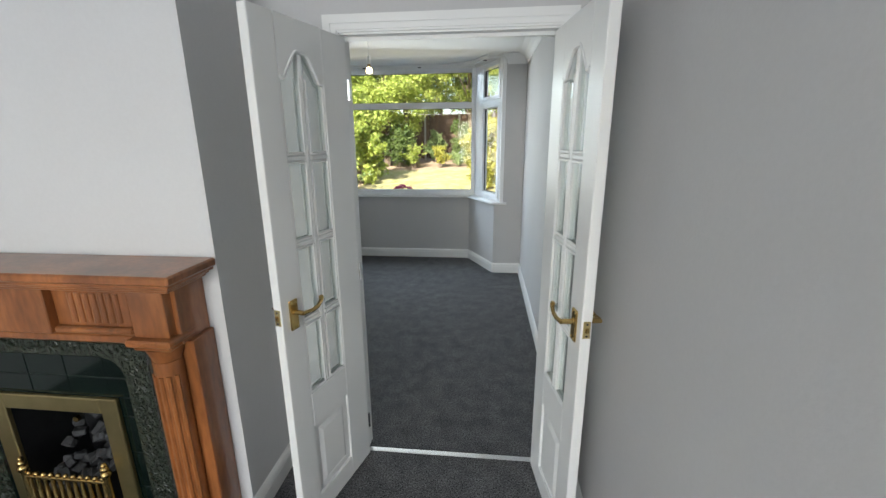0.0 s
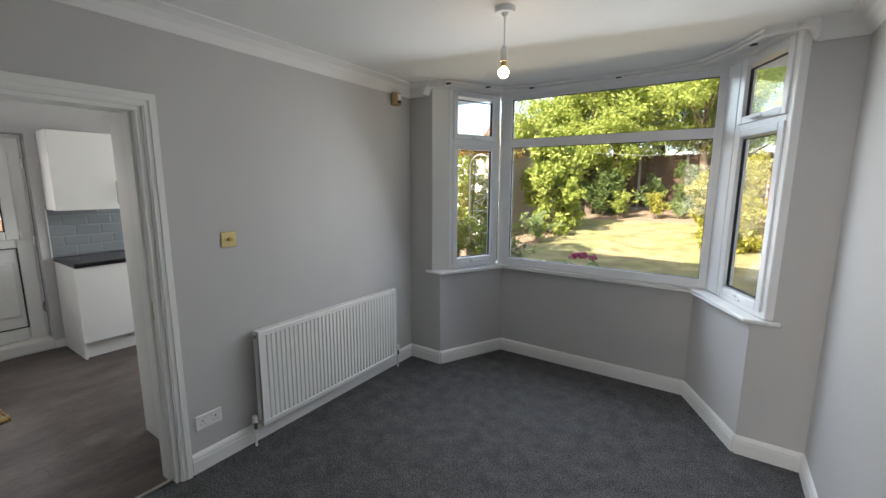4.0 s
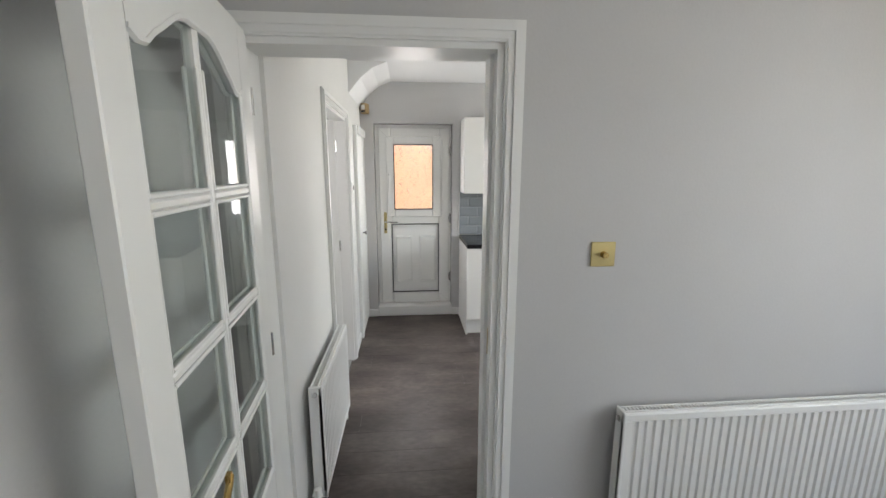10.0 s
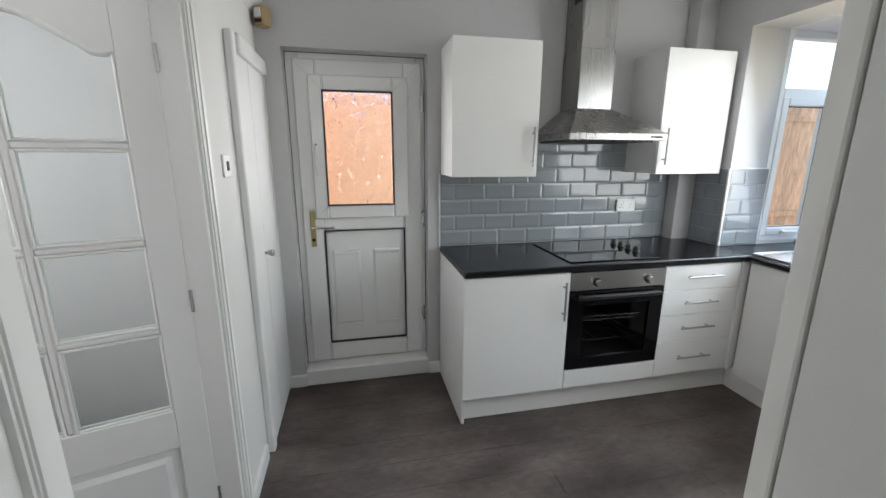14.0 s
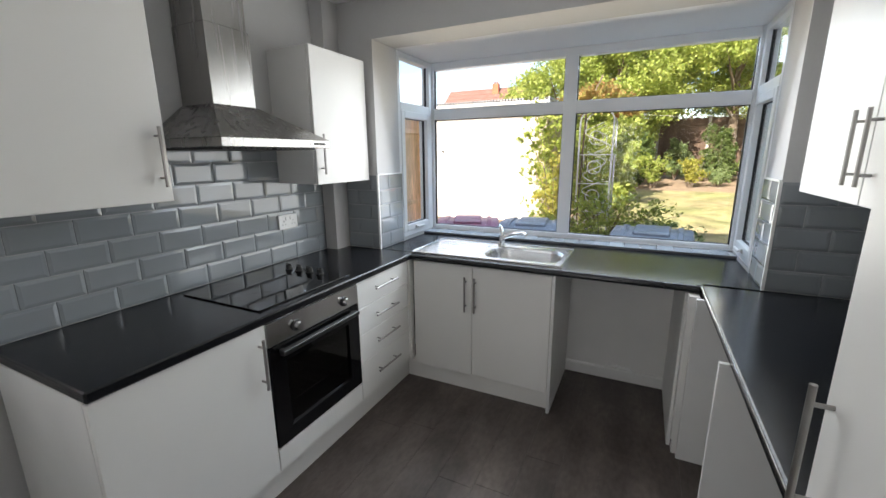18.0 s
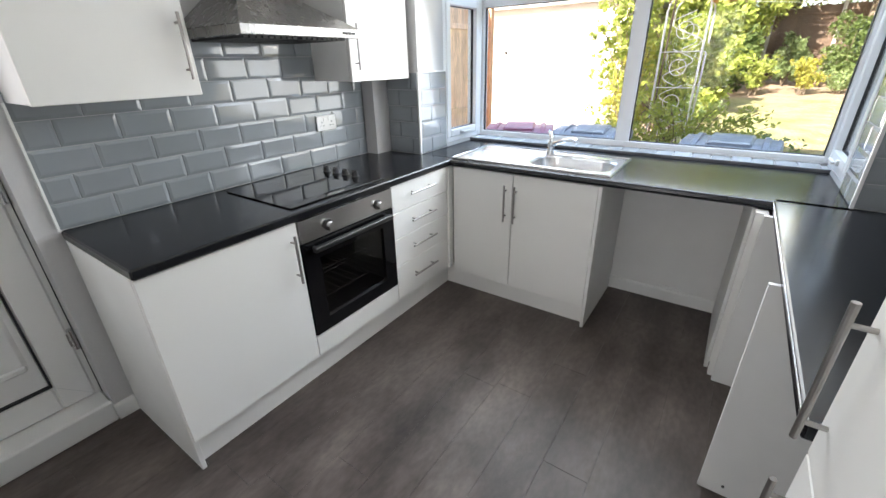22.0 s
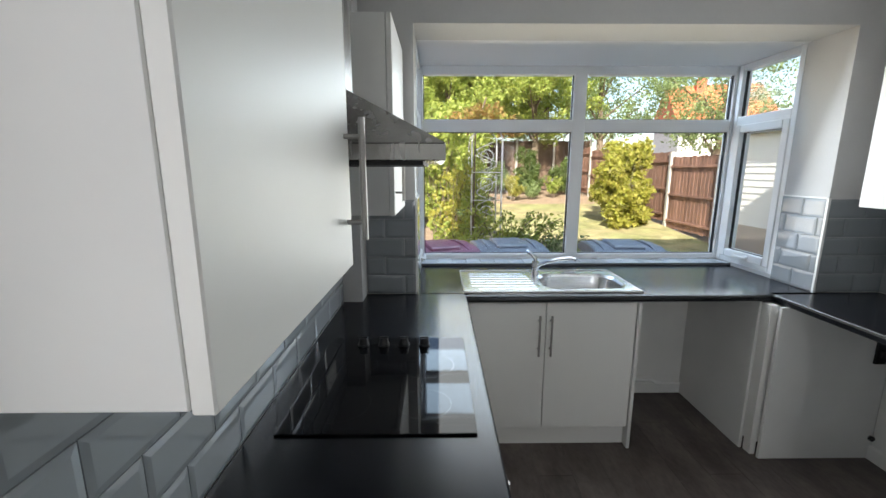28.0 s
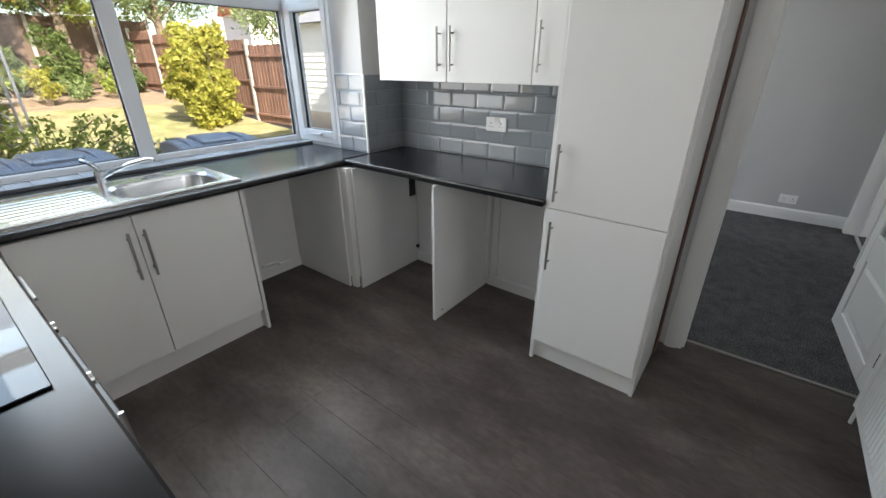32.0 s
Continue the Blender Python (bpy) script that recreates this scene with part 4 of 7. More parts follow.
# ---------------------------------------------------------------- kitchen units
FX, FN, FE = -3.388, 5.125, -1.737     # door faces of the west, north and east runs


def bar_handle(parent, a, b, out, r=0.006):
    """A steel bar on two posts, from a to b; out is the way away from the door."""
    a, b, out = Vector(a), Vector(b), Vector(out)
    bm = bmesh.new()
    d = (b - a).normalized()
    cyl(bm, a + out * 0.032, b + out * 0.032, r, 10)
    inset = min(0.035, (b - a).length * 0.15)
    for p in (a + d * inset, b - d * inset):
        cyl(bm, p, p + out * 0.032, r * 0.75, 8)
    return part("handle", bm, HANDLE, parent, "brushed steel bar handle", smooth=True)


# base cabinet beside the oven
u = thing("base_cabinet", (-3.7, 3.65, 0), "white base cabinet with one door under the worktop", "cabinet", "base units")
box("end_panel", -3.985, -3.405, 3.345, 3.363, 0.0, 0.868, CARCASS, u, bevel=0.001)
box("body", -3.985, -3.41, 3.364, 3.952, 0.15, 0.867, CARCASS, u, bevel=0.001)
dr = box("door", -3.408, FX, 3.347, 3.953, 0.157, 0.864, CAB, u, bevel=0.002)
bar_handle(dr, (FX, 3.915, 0.60), (FX, 3.915, 0.82), (1, 0, 0))
# drawers
u = thing("drawer_unit", (-3.7, 4.83, 0), "white unit with four drawers in the corner", "cabinet", "base units")
box("body", -3.985, -3.41, 4.562, 5.095, 0.15, 0.867, CARCASS, u, bevel=0.001)
for z0, z1, hz in ((0.712, 0.864, 0.80), (0.556, 0.709, 0.64), (0.384, 0.553, 0.48), (0.160, 0.381, 0.285)):
    dr = box("drawer_front", -3.408, FX, 4.561, 5.088, z0, z1, CAB, u, bevel=0.002)
    bar_handle(dr, (FX, 4.692, hz), (FX, 4.925, hz), (1, 0, 0), 0.006)
box("filler", -3.41, -3.375, 5.09, 5.14, 0.157, 0.866, CAB, u, bevel=0.001)
# sink cabinet
u = thing("sink_cabinet", (-2.9, 5.4, 0), "white two-door sink cabinet with an end panel", "cabinet", "base units")
box("body", -3.36, -2.462, 5.145, 5.70, 0.15, 0.80, CARCASS, u, bevel=0.001)
box("end_panel", -2.458, -2.44, 5.115, 5.715, 0.0, 0.867, CARCASS, u, bevel=0.001)
for x0, x1, hx in ((-3.362, -2.948, -2.986), (-2.944, -2.462, -2.922)):
    dr = box("door", x0, x1, FN, 5.143, 0.130, 0.864, CAB, u, bevel=0.002)
    bar_handle(dr, (hx, FN, 0.575), (hx, FN, 0.80), (0, -1, 0))
# plinths
p = thing("plinth", (-3.45, 4.3, 0), "white kicking board under the base units", "plinth")
box("board", -3.462, -3.445, 3.364, 5.165, 0.0, 0.152, CAB, p, bevel=0.001)
box("board", -3.445, -2.46, 5.165, 5.182, 0.0, 0.152, CAB, p, bevel=0.001)
# open bays under the worktop
u = thing("support_panel", (-1.8, 5.4, 0), "white worktop support panel beside an empty appliance space", "panel", "support panels")
box("board", -1.812, -1.794, 5.118, 5.715, 0.0, 0.866, CARCASS, u, bevel=0.001)
box("post", -1.80, -1.755, 5.055, 5.118, 0.08, 0.866, CAB, u, bevel=0.001)
box("foot", -1.792, -1.762, 5.06, 5.112, 0.0, 0.08, CAB, u, bevel=0.001)
u = thing("support_panel", (-1.45, 5.03, 0), "white support panel with a dark cable outlet", "panel", "support panels")
box("board", -1.772, -1.16, 5.022, 5.040, 0.0, 0.866, CARCASS, u, bevel=0.001)
bm = bmesh.new()
bx(bm, -1.25, -1.19, 5.008, 5.022, 0.56, 0.70)
bx(bm, -1.235, -1.205, 4.995, 5.010, 0.60, 0.64)
part("spur_outlet", bm, IRON, u, "dark switched spur outlet", bevel=0.003)
u = thing("support_panel", (-1.45, 4.36, 0), "white support panel between two empty appliance spaces", "panel", "support panels")
box("board", -1.772, -1.175, 4.360, 4.378, 0.0, 0.866, CARCASS, u, bevel=0.001)
bm = bmesh.new()
cyl(bm, (-1.70, 4.3605, 0.045), (-1.70, 4.357, 0.045), 0.005, 8)
part("screw_cap", bm, IRON, u)
bm = bmesh.new()
bx(bm, -2.44, -1.81, 5.715, 5.735, 0.0, 0.866)
bx(bm, -1.16, -1.141, 3.74, 5.02, 0.0, 0.866)
solid("wall_lining_boards", bm, CARCASS, "white backing boards below the worktop", "wall")
moulding("baseboard_appliance_spaces", [((-2.44, 5.715, 0), (-1.81, 5.715, 0), (0, -1)), ((-1.16, 3.74, 0), (-1.16, 4.35, 0), (-1, 0)), ((-1.16, 4.40, 0), (-1.16, 5.02, 0), (-1, 0))], LOW, GLOSS, "white painted skirting", "skirting")
bm = bmesh.new()
bx(bm, -1.20, -1.16, 4.335, 4.36, 0.05, 0.866)
bx(bm, -1.175, -1.16, 4.28, 4.32, 0.08, 0.866)
solid("trim_batten", bm, CARCASS, "white batten on the wall below the worktop", "trim")
hook = thing("pipe_stub", (-2.25, 5.70, 0.8), "small capped pipe below the worktop", "pipe")
bm = bmesh.new()
tube(bm, [(-2.25, 5.714, 0.83), (-2.25, 5.69, 0.825), (-2.25, 5.685, 0.80), (-2.245, 5.69, 0.78)], 0.006, 8)
part("stub", bm, CHROME, hook, smooth=True)
pp = thing("waste_pipe", (-1.5, 4.9, 0), "white capped waste pipe near the floor", "pipe")
bm = bmesh.new()
tube(bm, [(-2.13, 5.712, 0.10), (-2.02, 5.70, 0.10), (-2.0, 5.69, 0.085)], 0.012, 8)
part("pipe", bm, SOCKET, pp, smooth=True)
bm = bmesh.new()
tube(bm, [(-1.20, 5.0, 0.14), (-1.20, 4.985, 0.14)], 0.014, 8)
part("cap", bm, IRON, pp, smooth=True)

# tall larder unit
u = thing("tall_cabinet", (-1.45, 3.46, 0), "tall white larder cabinet with two doors", "cabinet")
box("side_panel", -1.700, -1.142, 3.200, 3.216, 0.0, 2.12, CARCASS, u, bevel=0.001)
box("side_panel", -1.722, -1.142, 3.716, 3.734, 0.0, 2.12, CARCASS, u, bevel=0.001)
box("body", -1.712, -1.142, 3.217, 3.715, 0.13, 2.118, CARCASS, u, bevel=0.001)
box("kickboard", -1.69, -1.674, 3.217, 3.715, 0.0, 0.128, CAB, u, bevel=0.001)
dr = box("door", FE, -1.714, 3.213, 3.714, 0.871, 2.117, CAB, u, bevel=0.002)
bar_handle(dr, (FE, 3.682, 0.915), (FE, 3.682, 1.165), (-1, 0, 0))
dr = box("door", FE, -1.714, 3.213, 3.714, 0.130, 0.867, CAB, u, bevel=0.002)
bar_handle(dr, (FE, 3.682, 0.575), (FE, 3.682, 0.815), (-1, 0, 0))
# dark brown strip that fills the gap between cabinet side and architrave
bm = bmesh.new()
bx(bm, -1.30, -1.203, 3.191, 3.199, 0.0, 2.03)
solid("trim_filler_strip", bm, material("dark_brown_gap_strip", (0.10, 0.035, 0.02), 0.5, vary=0.2, scale=20), "dark brown strip in the gap beside the tall cabinet", "trim")


def wall_cabinet(y0, y1, back, face, z0, z1, doors, label, hood_side=0):
    s = 1 if face > back else -1
    e = thing("wall_cabinet", ((back + face) / 2, (y0 + y1) / 2, z0), label, "cabinet", "wall units")
    inner = face - 0.022 * s
    box("body", back, inner, y0, y1, z0, z1, CARCASS, e, bevel=0.0015)
    for a, b, hy in doors:
        dd = box("door", inner + 0.002 * s, face, a, b, z0 - 0.002, z1 + 0.001, CAB, e, bevel=0.002)
        bar_handle(dd, (face, hy, z0 + 0.055), (face, hy, z0 + 0.275), (s, 0, 0))
    return e


wall_cabinet(3.350, 3.855, KW + 0.002, -3.69, 1.372, 2.10, [(3.348, 3.855, 3.820)], "white single-door wall cabinet beside the hood")
wall_cabinet(4.655, 5.135, KW + 0.002, -3.69, 1.380, 2.11, [(4.655, 5.135, 4.690)], "white single-door wall cabinet beside the kitchen bay")
wall_cabinet(4.505, 5.036, KX - 0.002, -1.47, 1.380, 2.115, [(4.508, 5.036, 4.55)], "white wall cabinet above the east worktop")
wall_cabinet(3.985, 4.503, KX - 0.002, -1.47, 1.380, 2.115, [(3.985, 4.502, 4.462)], "white wall cabinet above the east worktop")
wall_cabinet(3.736, 3.983, KX - 0.002, -1.47, 1.380, 2.115, [(3.736, 3.982, 3.945)], "narrow white wall cabinet beside the tall cabinet")

# worktop
wt = thing("worktop", (-2.6, 5.4, 0.87), "black stone-effect laminate worktop round three sides", "worktop")


def slab(x0, x1, y0, y1):
    return box("worktop_run", x0, x1, y0, y1, 0.870, 0.908, WORKTOP, wt, bevel=0.006)


slab(KW + 0.001, -3.374, 3.344, NY - 0.001)
slab(BX0 + 0.001, -3.36, NY, 5.80)
for run_box in ((-3.36, -2.95, FN - 0.006, 5.80), (-2.43, BX1 - 0.001, FN - 0.006, 5.80), (-2.95, -2.43, FN - 0.006, 5.18), (-2.95, -2.43, 5.60, 5.80)):
    box("worktop_run", *run_box, 0.870, 0.908, WORKTOP, wt, bevel=0)
bm = bmesh.new()
tube(bm, [(-3.374, FN - 0.004, 0.889), (-1.752, FN - 0.004, 0.889)], 0.0185, 10)
part("rolled_edge", bm, WORKTOP, wt, smooth=True)
slab(-1.748, KX - 0.001, 3.736, NY - 0.001)
# steel strip that draws the thin highlight along the east front edge
bm = bmesh.new()
bx(bm, -1.7515, -1.7485, 3.736, 5.118, 0.896, 0.905)
part("edge_strip", bm, STEEL, wt, "thin bright strip for the highlight on the front edge")

# sink and tap
s = thing("sink", (-2.9, 5.39, 0.908), "stainless steel inset sink with a ribbed drainer", "sink")
bm = bmesh.new()
SX0, SX1, SY0, SY1 = -3.388, -2.418, 5.150, 5.640
B0, B1, C0, C1 = -2.93, -2.455, 5.215, 5.545
for b in ((SX0, B0, SY0, SY1), (B1, SX1, SY0, SY1), (B0, B1, SY0, C0), (B0, B1, C1, SY1)):
    bx(bm, b[0], b[1], b[2], b[3], 0.906, 0.914)
part("rim", bm, STEEL, s)
bm = bmesh.new()


def rounded(cx, cy, hx, hy, r, z, n=6):
    out = []
    for k, (sx, sy) in enumerate(((1, 1), (-1, 1), (-1, -1), (1, -1))):
        for i in range(n + 1):
            a = math.pi / 2 * (k + i / n)
            out.append((cx + sx * (hx - r) + r * math.cos(a), cy + sy * (hy - r) + r * math.sin(a), z))
    return out


rings = []
for grow, r, z in ((0.035, 0.02, 0.9145), (0.0, 0.10, 0.913), (-0.012, 0.10, 0.900), (-0.025, 0.10, 0.80), (-0.05, 0.09, 0.765), (-0.12, 0.06, 0.760)):
    rings.append([bm.verts.new(v) for v in rounded((B0 + B1) / 2, (C0 + C1) / 2, (B1 - B0) / 2 + grow, (C1 - C0) / 2 + grow, r, z)])
for a, b in zip(rings, rings[1:]):
    for i in range(len(a)):
        bm.faces.new((a[i], a[(i + 1) % len(a)], b[(i + 1) % len(a)], b[i]))
bm.faces.new(rings[-1])
part("bowl", bm, STEEL, s, smooth=True)
bm = bmesh.new()
cyl(bm, (-2.69, 5.38, 0.760), (-2.69, 5.38, 0.764), 0.04, 16)
part("drain", bm, CHROME, s)
for k in range(7):
    bm = bmesh.new()
    y = 5.235 + k * 0.053
    prism(bm, [(y - 0.016, 0.9135), (y - 0.011, 0.9165), (y + 0.011, 0.9165), (y + 0.016, 0.9135)], "x", -3.335 if k else -3.30, -2.975 if k < 6 else -3.0)
    part("drainer_rib", bm, STEEL, s, bevel=0.002)
bm = bmesh.new()
tube(bm, [(SX0 + 0.006, SY0 + 0.006, 0.915), (SX1 - 0.006, SY0 + 0.006, 0.915), (SX1 - 0.006, SY1 - 0.006, 0.915), (SX0 + 0.006, SY1 - 0.006, 0.915), (SX0 + 0.006, SY0 + 0.006, 0.915)], 0.005, 6)
part("rolled_edge", bm, STEEL, s, smooth=True)
t = thing("mixer_tap", (-2.905, 5.585, 0.914), "chrome mixer tap with a slanted spout", "tap")
bm = bmesh.new()
cyl(bm, (-2.905, 5.585, 0.914), (-2.905, 5.585, 0.922), 0.028, 16)
cyl(bm, (-2.905, 5.585, 0.92), (-2.905, 5.585, 0.985), 0.020, 16, 0.023)
part("body", bm, CHROME, t, smooth=True)
bm = bmesh.new()
tube(bm, [(-2.905, 5.58, 0.955), (-2.86, 5.545, 0.985), (-2.79, 5.50, 1.015), (-2.72, 5.455, 1.033), (-2.70, 5.44, 1.026)], 0.012, 10)
part("spout", bm, CHROME, t, smooth=True)
bm = bmesh.new()
tube(bm, [(-2.905, 5.585, 0.985), (-2.905, 5.588, 1.005), (-2.925, 5.62, 1.028), (-2.945, 5.65, 1.036)], 0.012, 10)
part("lever", bm, CHROME, t, smooth=True)

# hob
h = thing("hob", (-3.67, 4.265, 0.908), "black ceramic glass hob with four knobs", "hob")
box("glass_top", -3.93, -3.425, 3.968, 4.556, 0.909, 0.915, BLACK_GLASS, h, bevel=0.002)
for k in range(4):
    bm = bmesh.new()
    x = -3.80 + k * 0.075
    cyl(bm, (x, 4.49, 0.915), (x, 4.49, 0.922), 0.021, 14)
    cyl(bm, (x, 4.49, 0.922), (x, 4.49, 0.944), 0.018, 14, 0.015)
    bx(bm, x - 0.016, x + 0.016, 4.487, 4.493, 0.943, 0.948)
    part("knob", bm, BLACK, h, "black control knob", smooth=True)
RING = material("grey_print", (0.02, 0.02, 0.021), 0.12, vary=0)
for cx, cy, r in ((-3.80, 4.10, 0.09), (-3.56, 4.10, 0.075), (-3.80, 4.33, 0.075), (-3.56, 4.33, 0.09)):
    bm = bmesh.new()
    n = 32
    for i in range(n):
        a, b = 2 * math.pi * i / n, 2 * math.pi * (i + 1) / n
        bm.faces.new([bm.verts.new((cx + q * math.cos(w_), cy + q * math.sin(w_), 0.9153)) for q, w_ in ((r, a), (r, b), (r - 0.003, b), (r - 0.003, a))])
    part("cooking_zone", bm, RING, h, "thin grey printed ring")

# oven
o = thing("oven", (-3.7, 4.258, 0), "built-in oven with a steel panel and a black glass door", "oven")
bm = bmesh.new()
for b in ((-3.985, -3.96, 3.960, 4.556, 0.27, 0.862), (-3.96, -3.41, 3.960, 4.0, 0.27, 0.862), (-3.96, -3.41, 4.516, 4.556, 0.27, 0.862), (-3.96, -3.41, 4.0, 4.516, 0.27, 0.32), (-3.96, -3.41, 4.0, 4.516, 0.74, 0.862)):
    bx(bm, *b)
part("cavity", bm, OVEN_INSIDE, o)
box("control_panel", -3.41, -3.385, 3.958, 4.557, 0.757, 0.864, STEEL, o, bevel=0.002)
for y in (4.115, 4.445):
    bm = bmesh.new()
    cyl(bm, (-3.385, y, 0.803), (-3.379, y, 0.803), 0.026, 18)
    k = part("knob", bm, BLACK, o)
    bm = bmesh.new()
    cyl(bm, (-3.38, y, 0.803), (-3.355, y, 0.803), 0.019, 18, 0.017)
    part("knob_cap", bm, CHROME, k, "chrome knob cap", smooth=True)
for b in ((3.960, 4.045, 0.278, 0.752), (4.471, 4.556, 0.278, 0.752), (4.045, 4.471, 0.278, 0.345), (4.045, 4.471, 0.665, 0.752)):
    dr = box("door_frame", -3.405, -3.385, *b, BLACK_GLASS, o, "black glass edge of the oven door", 0)
box("door_window", -3.401, -3.396, 4.045, 4.471, 0.345, 0.665, OVEN_GLASS, o, "dark glass oven window", 0).visible_shadow = False
bm = bmesh.new()
bx(bm, -3.372, -3.342, 4.0, 4.516, 0.712, 0.734)
for y in (4.02, 4.496):
    bx(bm, -3.387, -3.350, y - 0.01, y + 0.01, 0.714, 0.732)
part("door_handle", bm, BLACK, dr, "black bar handle", bevel=0.003)
for z in (0.585, 0.565, 0.44):
    bm = bmesh.new()
    cyl(bm, (-3.412, 4.07, z), (-3.412, 4.43, z), 0.0035, 8)
    for k in range(9):
        cyl(bm, (-3.412, 4.07 + k * 0.045, z), (-3.94, 4.07 + k * 0.047, z), 0.0025, 5)
    part("oven_rack", bm, CHROME, o, "chrome wire rack")
u = thing("oven_housing", (-3.7, 4.258, 0), "white filler panel under the oven", "panel")
box("filler", -3.408, FX, 3.958, 4.557, 0.157, 0.268, CAB, u, bevel=0.002)

# cooker hood
hd = thing("cooker_hood", (-3.76, 4.25, 1.57), "brushed steel chimney cooker hood", "cooker hood")
bm = bmesh.new()
y0, y1, xf, xb = 3.953, 4.553, -3.505, KW + 0.004
bx(bm, xb, xf, y0, y1, 1.575, 1.612)
part("rim", bm, HOOD, hd, bevel=0.002)
bm = bmesh.new()
lo = [(xb, y0), (xf, y0), (xf, y1), (xb, y1)]
hi = [(xb, 4.135), (-3.775, 4.135), (-3.775, 4.365), (xb, 4.365)]
vl, vh = [bm.verts.new((*p, 1.612)) for p in lo], [bm.verts.new((*p, 1.765)) for p in hi]
for i in range(4):
    bm.faces.new((vl[i], vl[(i + 1) % 4], vh[(i + 1) % 4], vh[i]))
bm.faces.new(vh)
bm.faces.new(vl[::-1])
part("canopy", bm, HOOD, hd)
box("flue", xb, -3.778, 4.138, 4.362, 1.764, 2.10, HOOD, hd, bevel=0.002)
box("flue_extension", xb, -3.784, 4.143, 4.357, 2.10, H - 0.001, HOOD, hd, bevel=0.002)
bm = bmesh.new()
for k in range(4):
    bx(bm, -3.90 + k * 0.02, -3.888 + k * 0.02, 4.140, 4.144, 2.36, 2.43)
part("vent_slots", bm, BLACK, hd, "dark vent slots")
for k in range(5):
    box("button", xf - 0.001, xf + 0.004, 4.425 + k * 0.021, 4.440 + k * 0.021, 1.588, 1.599, BLACK if k else CHROME, hd, bevel=0.001)
for k in range(2):
    bm = bmesh.new()
    ya = 3.99 + k * 0.27
    for i in range(9):
        bx(bm, xb + 0.05, xf - 0.05, ya + i * 0.028, ya + i * 0.028 + 0.02, 1.566, 1.575)
    tagged(part("grease_filter", bm, IRON, hd, "dark slatted grease filter"), kind="stuff")

# ---------------------------------------------------------------- wall fittings


def double_socket(at, normal, label, group="sockets"):
    """A white double socket; normal is the wall's outward way ('x', '-x', 'y')."""
    turn = {"x": 90, "-x": -90, "y": 180, "-y": 0}[normal]
    e = local_thing("wall_socket", pose(*at, 0, 0, turn), label, "socket", group=group)
    box("face_plate", -0.073, 0.073, -0.009, 0, -0.043, 0.043, SOCKET, e, bevel=0.003)
    for x in (-0.036, 0.036):
        box("switch", x - 0.006 + (0.018 if x < 0 else -0.018), x + 0.006 + (0.018 if x < 0 else -0.018), -0.013, -0.009, 0.012, 0.032, SOCKET, e, bevel=0.001)
        bm = bmesh.new()
        bx(bm, x - 0.003, x + 0.003, -0.0095, -0.0088, 0.002, 0.011)
        bx(bm, x - 0.014, x - 0.008, -0.0095, -0.0088, -0.016, -0.011)
        bx(bm, x + 0.008, x + 0.014, -0.0095, -0.0088, -0.016, -0.011)
        part("pin_holes", bm, IRON, e)
    return e


double_socket((WX, 3.276, 0.29), "x", "white double socket above the dining-room skirting")
double_socket((KW + 0.012, 4.685, 1.147), "x", "white double socket on the grey tiles")
double_socket((KX - 0.012, 4.352, 1.128), "-x", "white double socket on the grey tiles")
double_socket((EX, 2.655, 0.21), "-x", "white double socket above the skirting")

e = local_thing("dimmer_switch", pose(WX, 3.474, 1.315, 0, 0, 90), "square brass dimmer switch plate", "light switch")
box("face_plate", -0.044, 0.044, -0.007, 0, -0.044, 0.044, DULL_BRASS, e, bevel=0.002)
bm = bmesh.new()
cyl(bm, (0, -0.007, 0), (0, -0.028, 0), 0.012, 16, 0.0105)
part("knob", bm, BRASS, e, "round brass knob", smooth=True)
e = local_thing("light_switch", pose(-3.22, KS, 1.45, 0, 0, 180), "white light switch on the kitchen wall", "light switch")
box("face_plate", -0.043, 0.043, -0.009, 0, -0.043, 0.043, SOCKET, e, bevel=0.003)
box("rocker", -0.012, 0.012, -0.014, -0.009, -0.018, 0.018, IRON, e, bevel=0.002)

BEIGE = material("aged_beige_plastic", (0.42, 0.30, 0.15), 0.4, vary=0.1)
for at, turn in (((WX, 4.93, 2.325), 90), ((KW, 2.40, 2.20), 60)):
    e = local_thing("motion_sensor", pose(*at, 0, 0, turn), "small beige alarm sensor high in the corner", "alarm sensor", group="alarm sensors")
    box("case", -0.03, 0.03, -0.075, -0.01, -0.05, 0.05, BEIGE, e, bevel=0.006)
    box("lens", -0.02, 0.02, -0.082, -0.074, -0.01, 0.035, SOCKET, e, "pale ribbed lens", 0.003)
    box("trim_band", -0.022, 0.022, -0.080, -0.074, -0.035, -0.018, IRON, e, bevel=0.002)


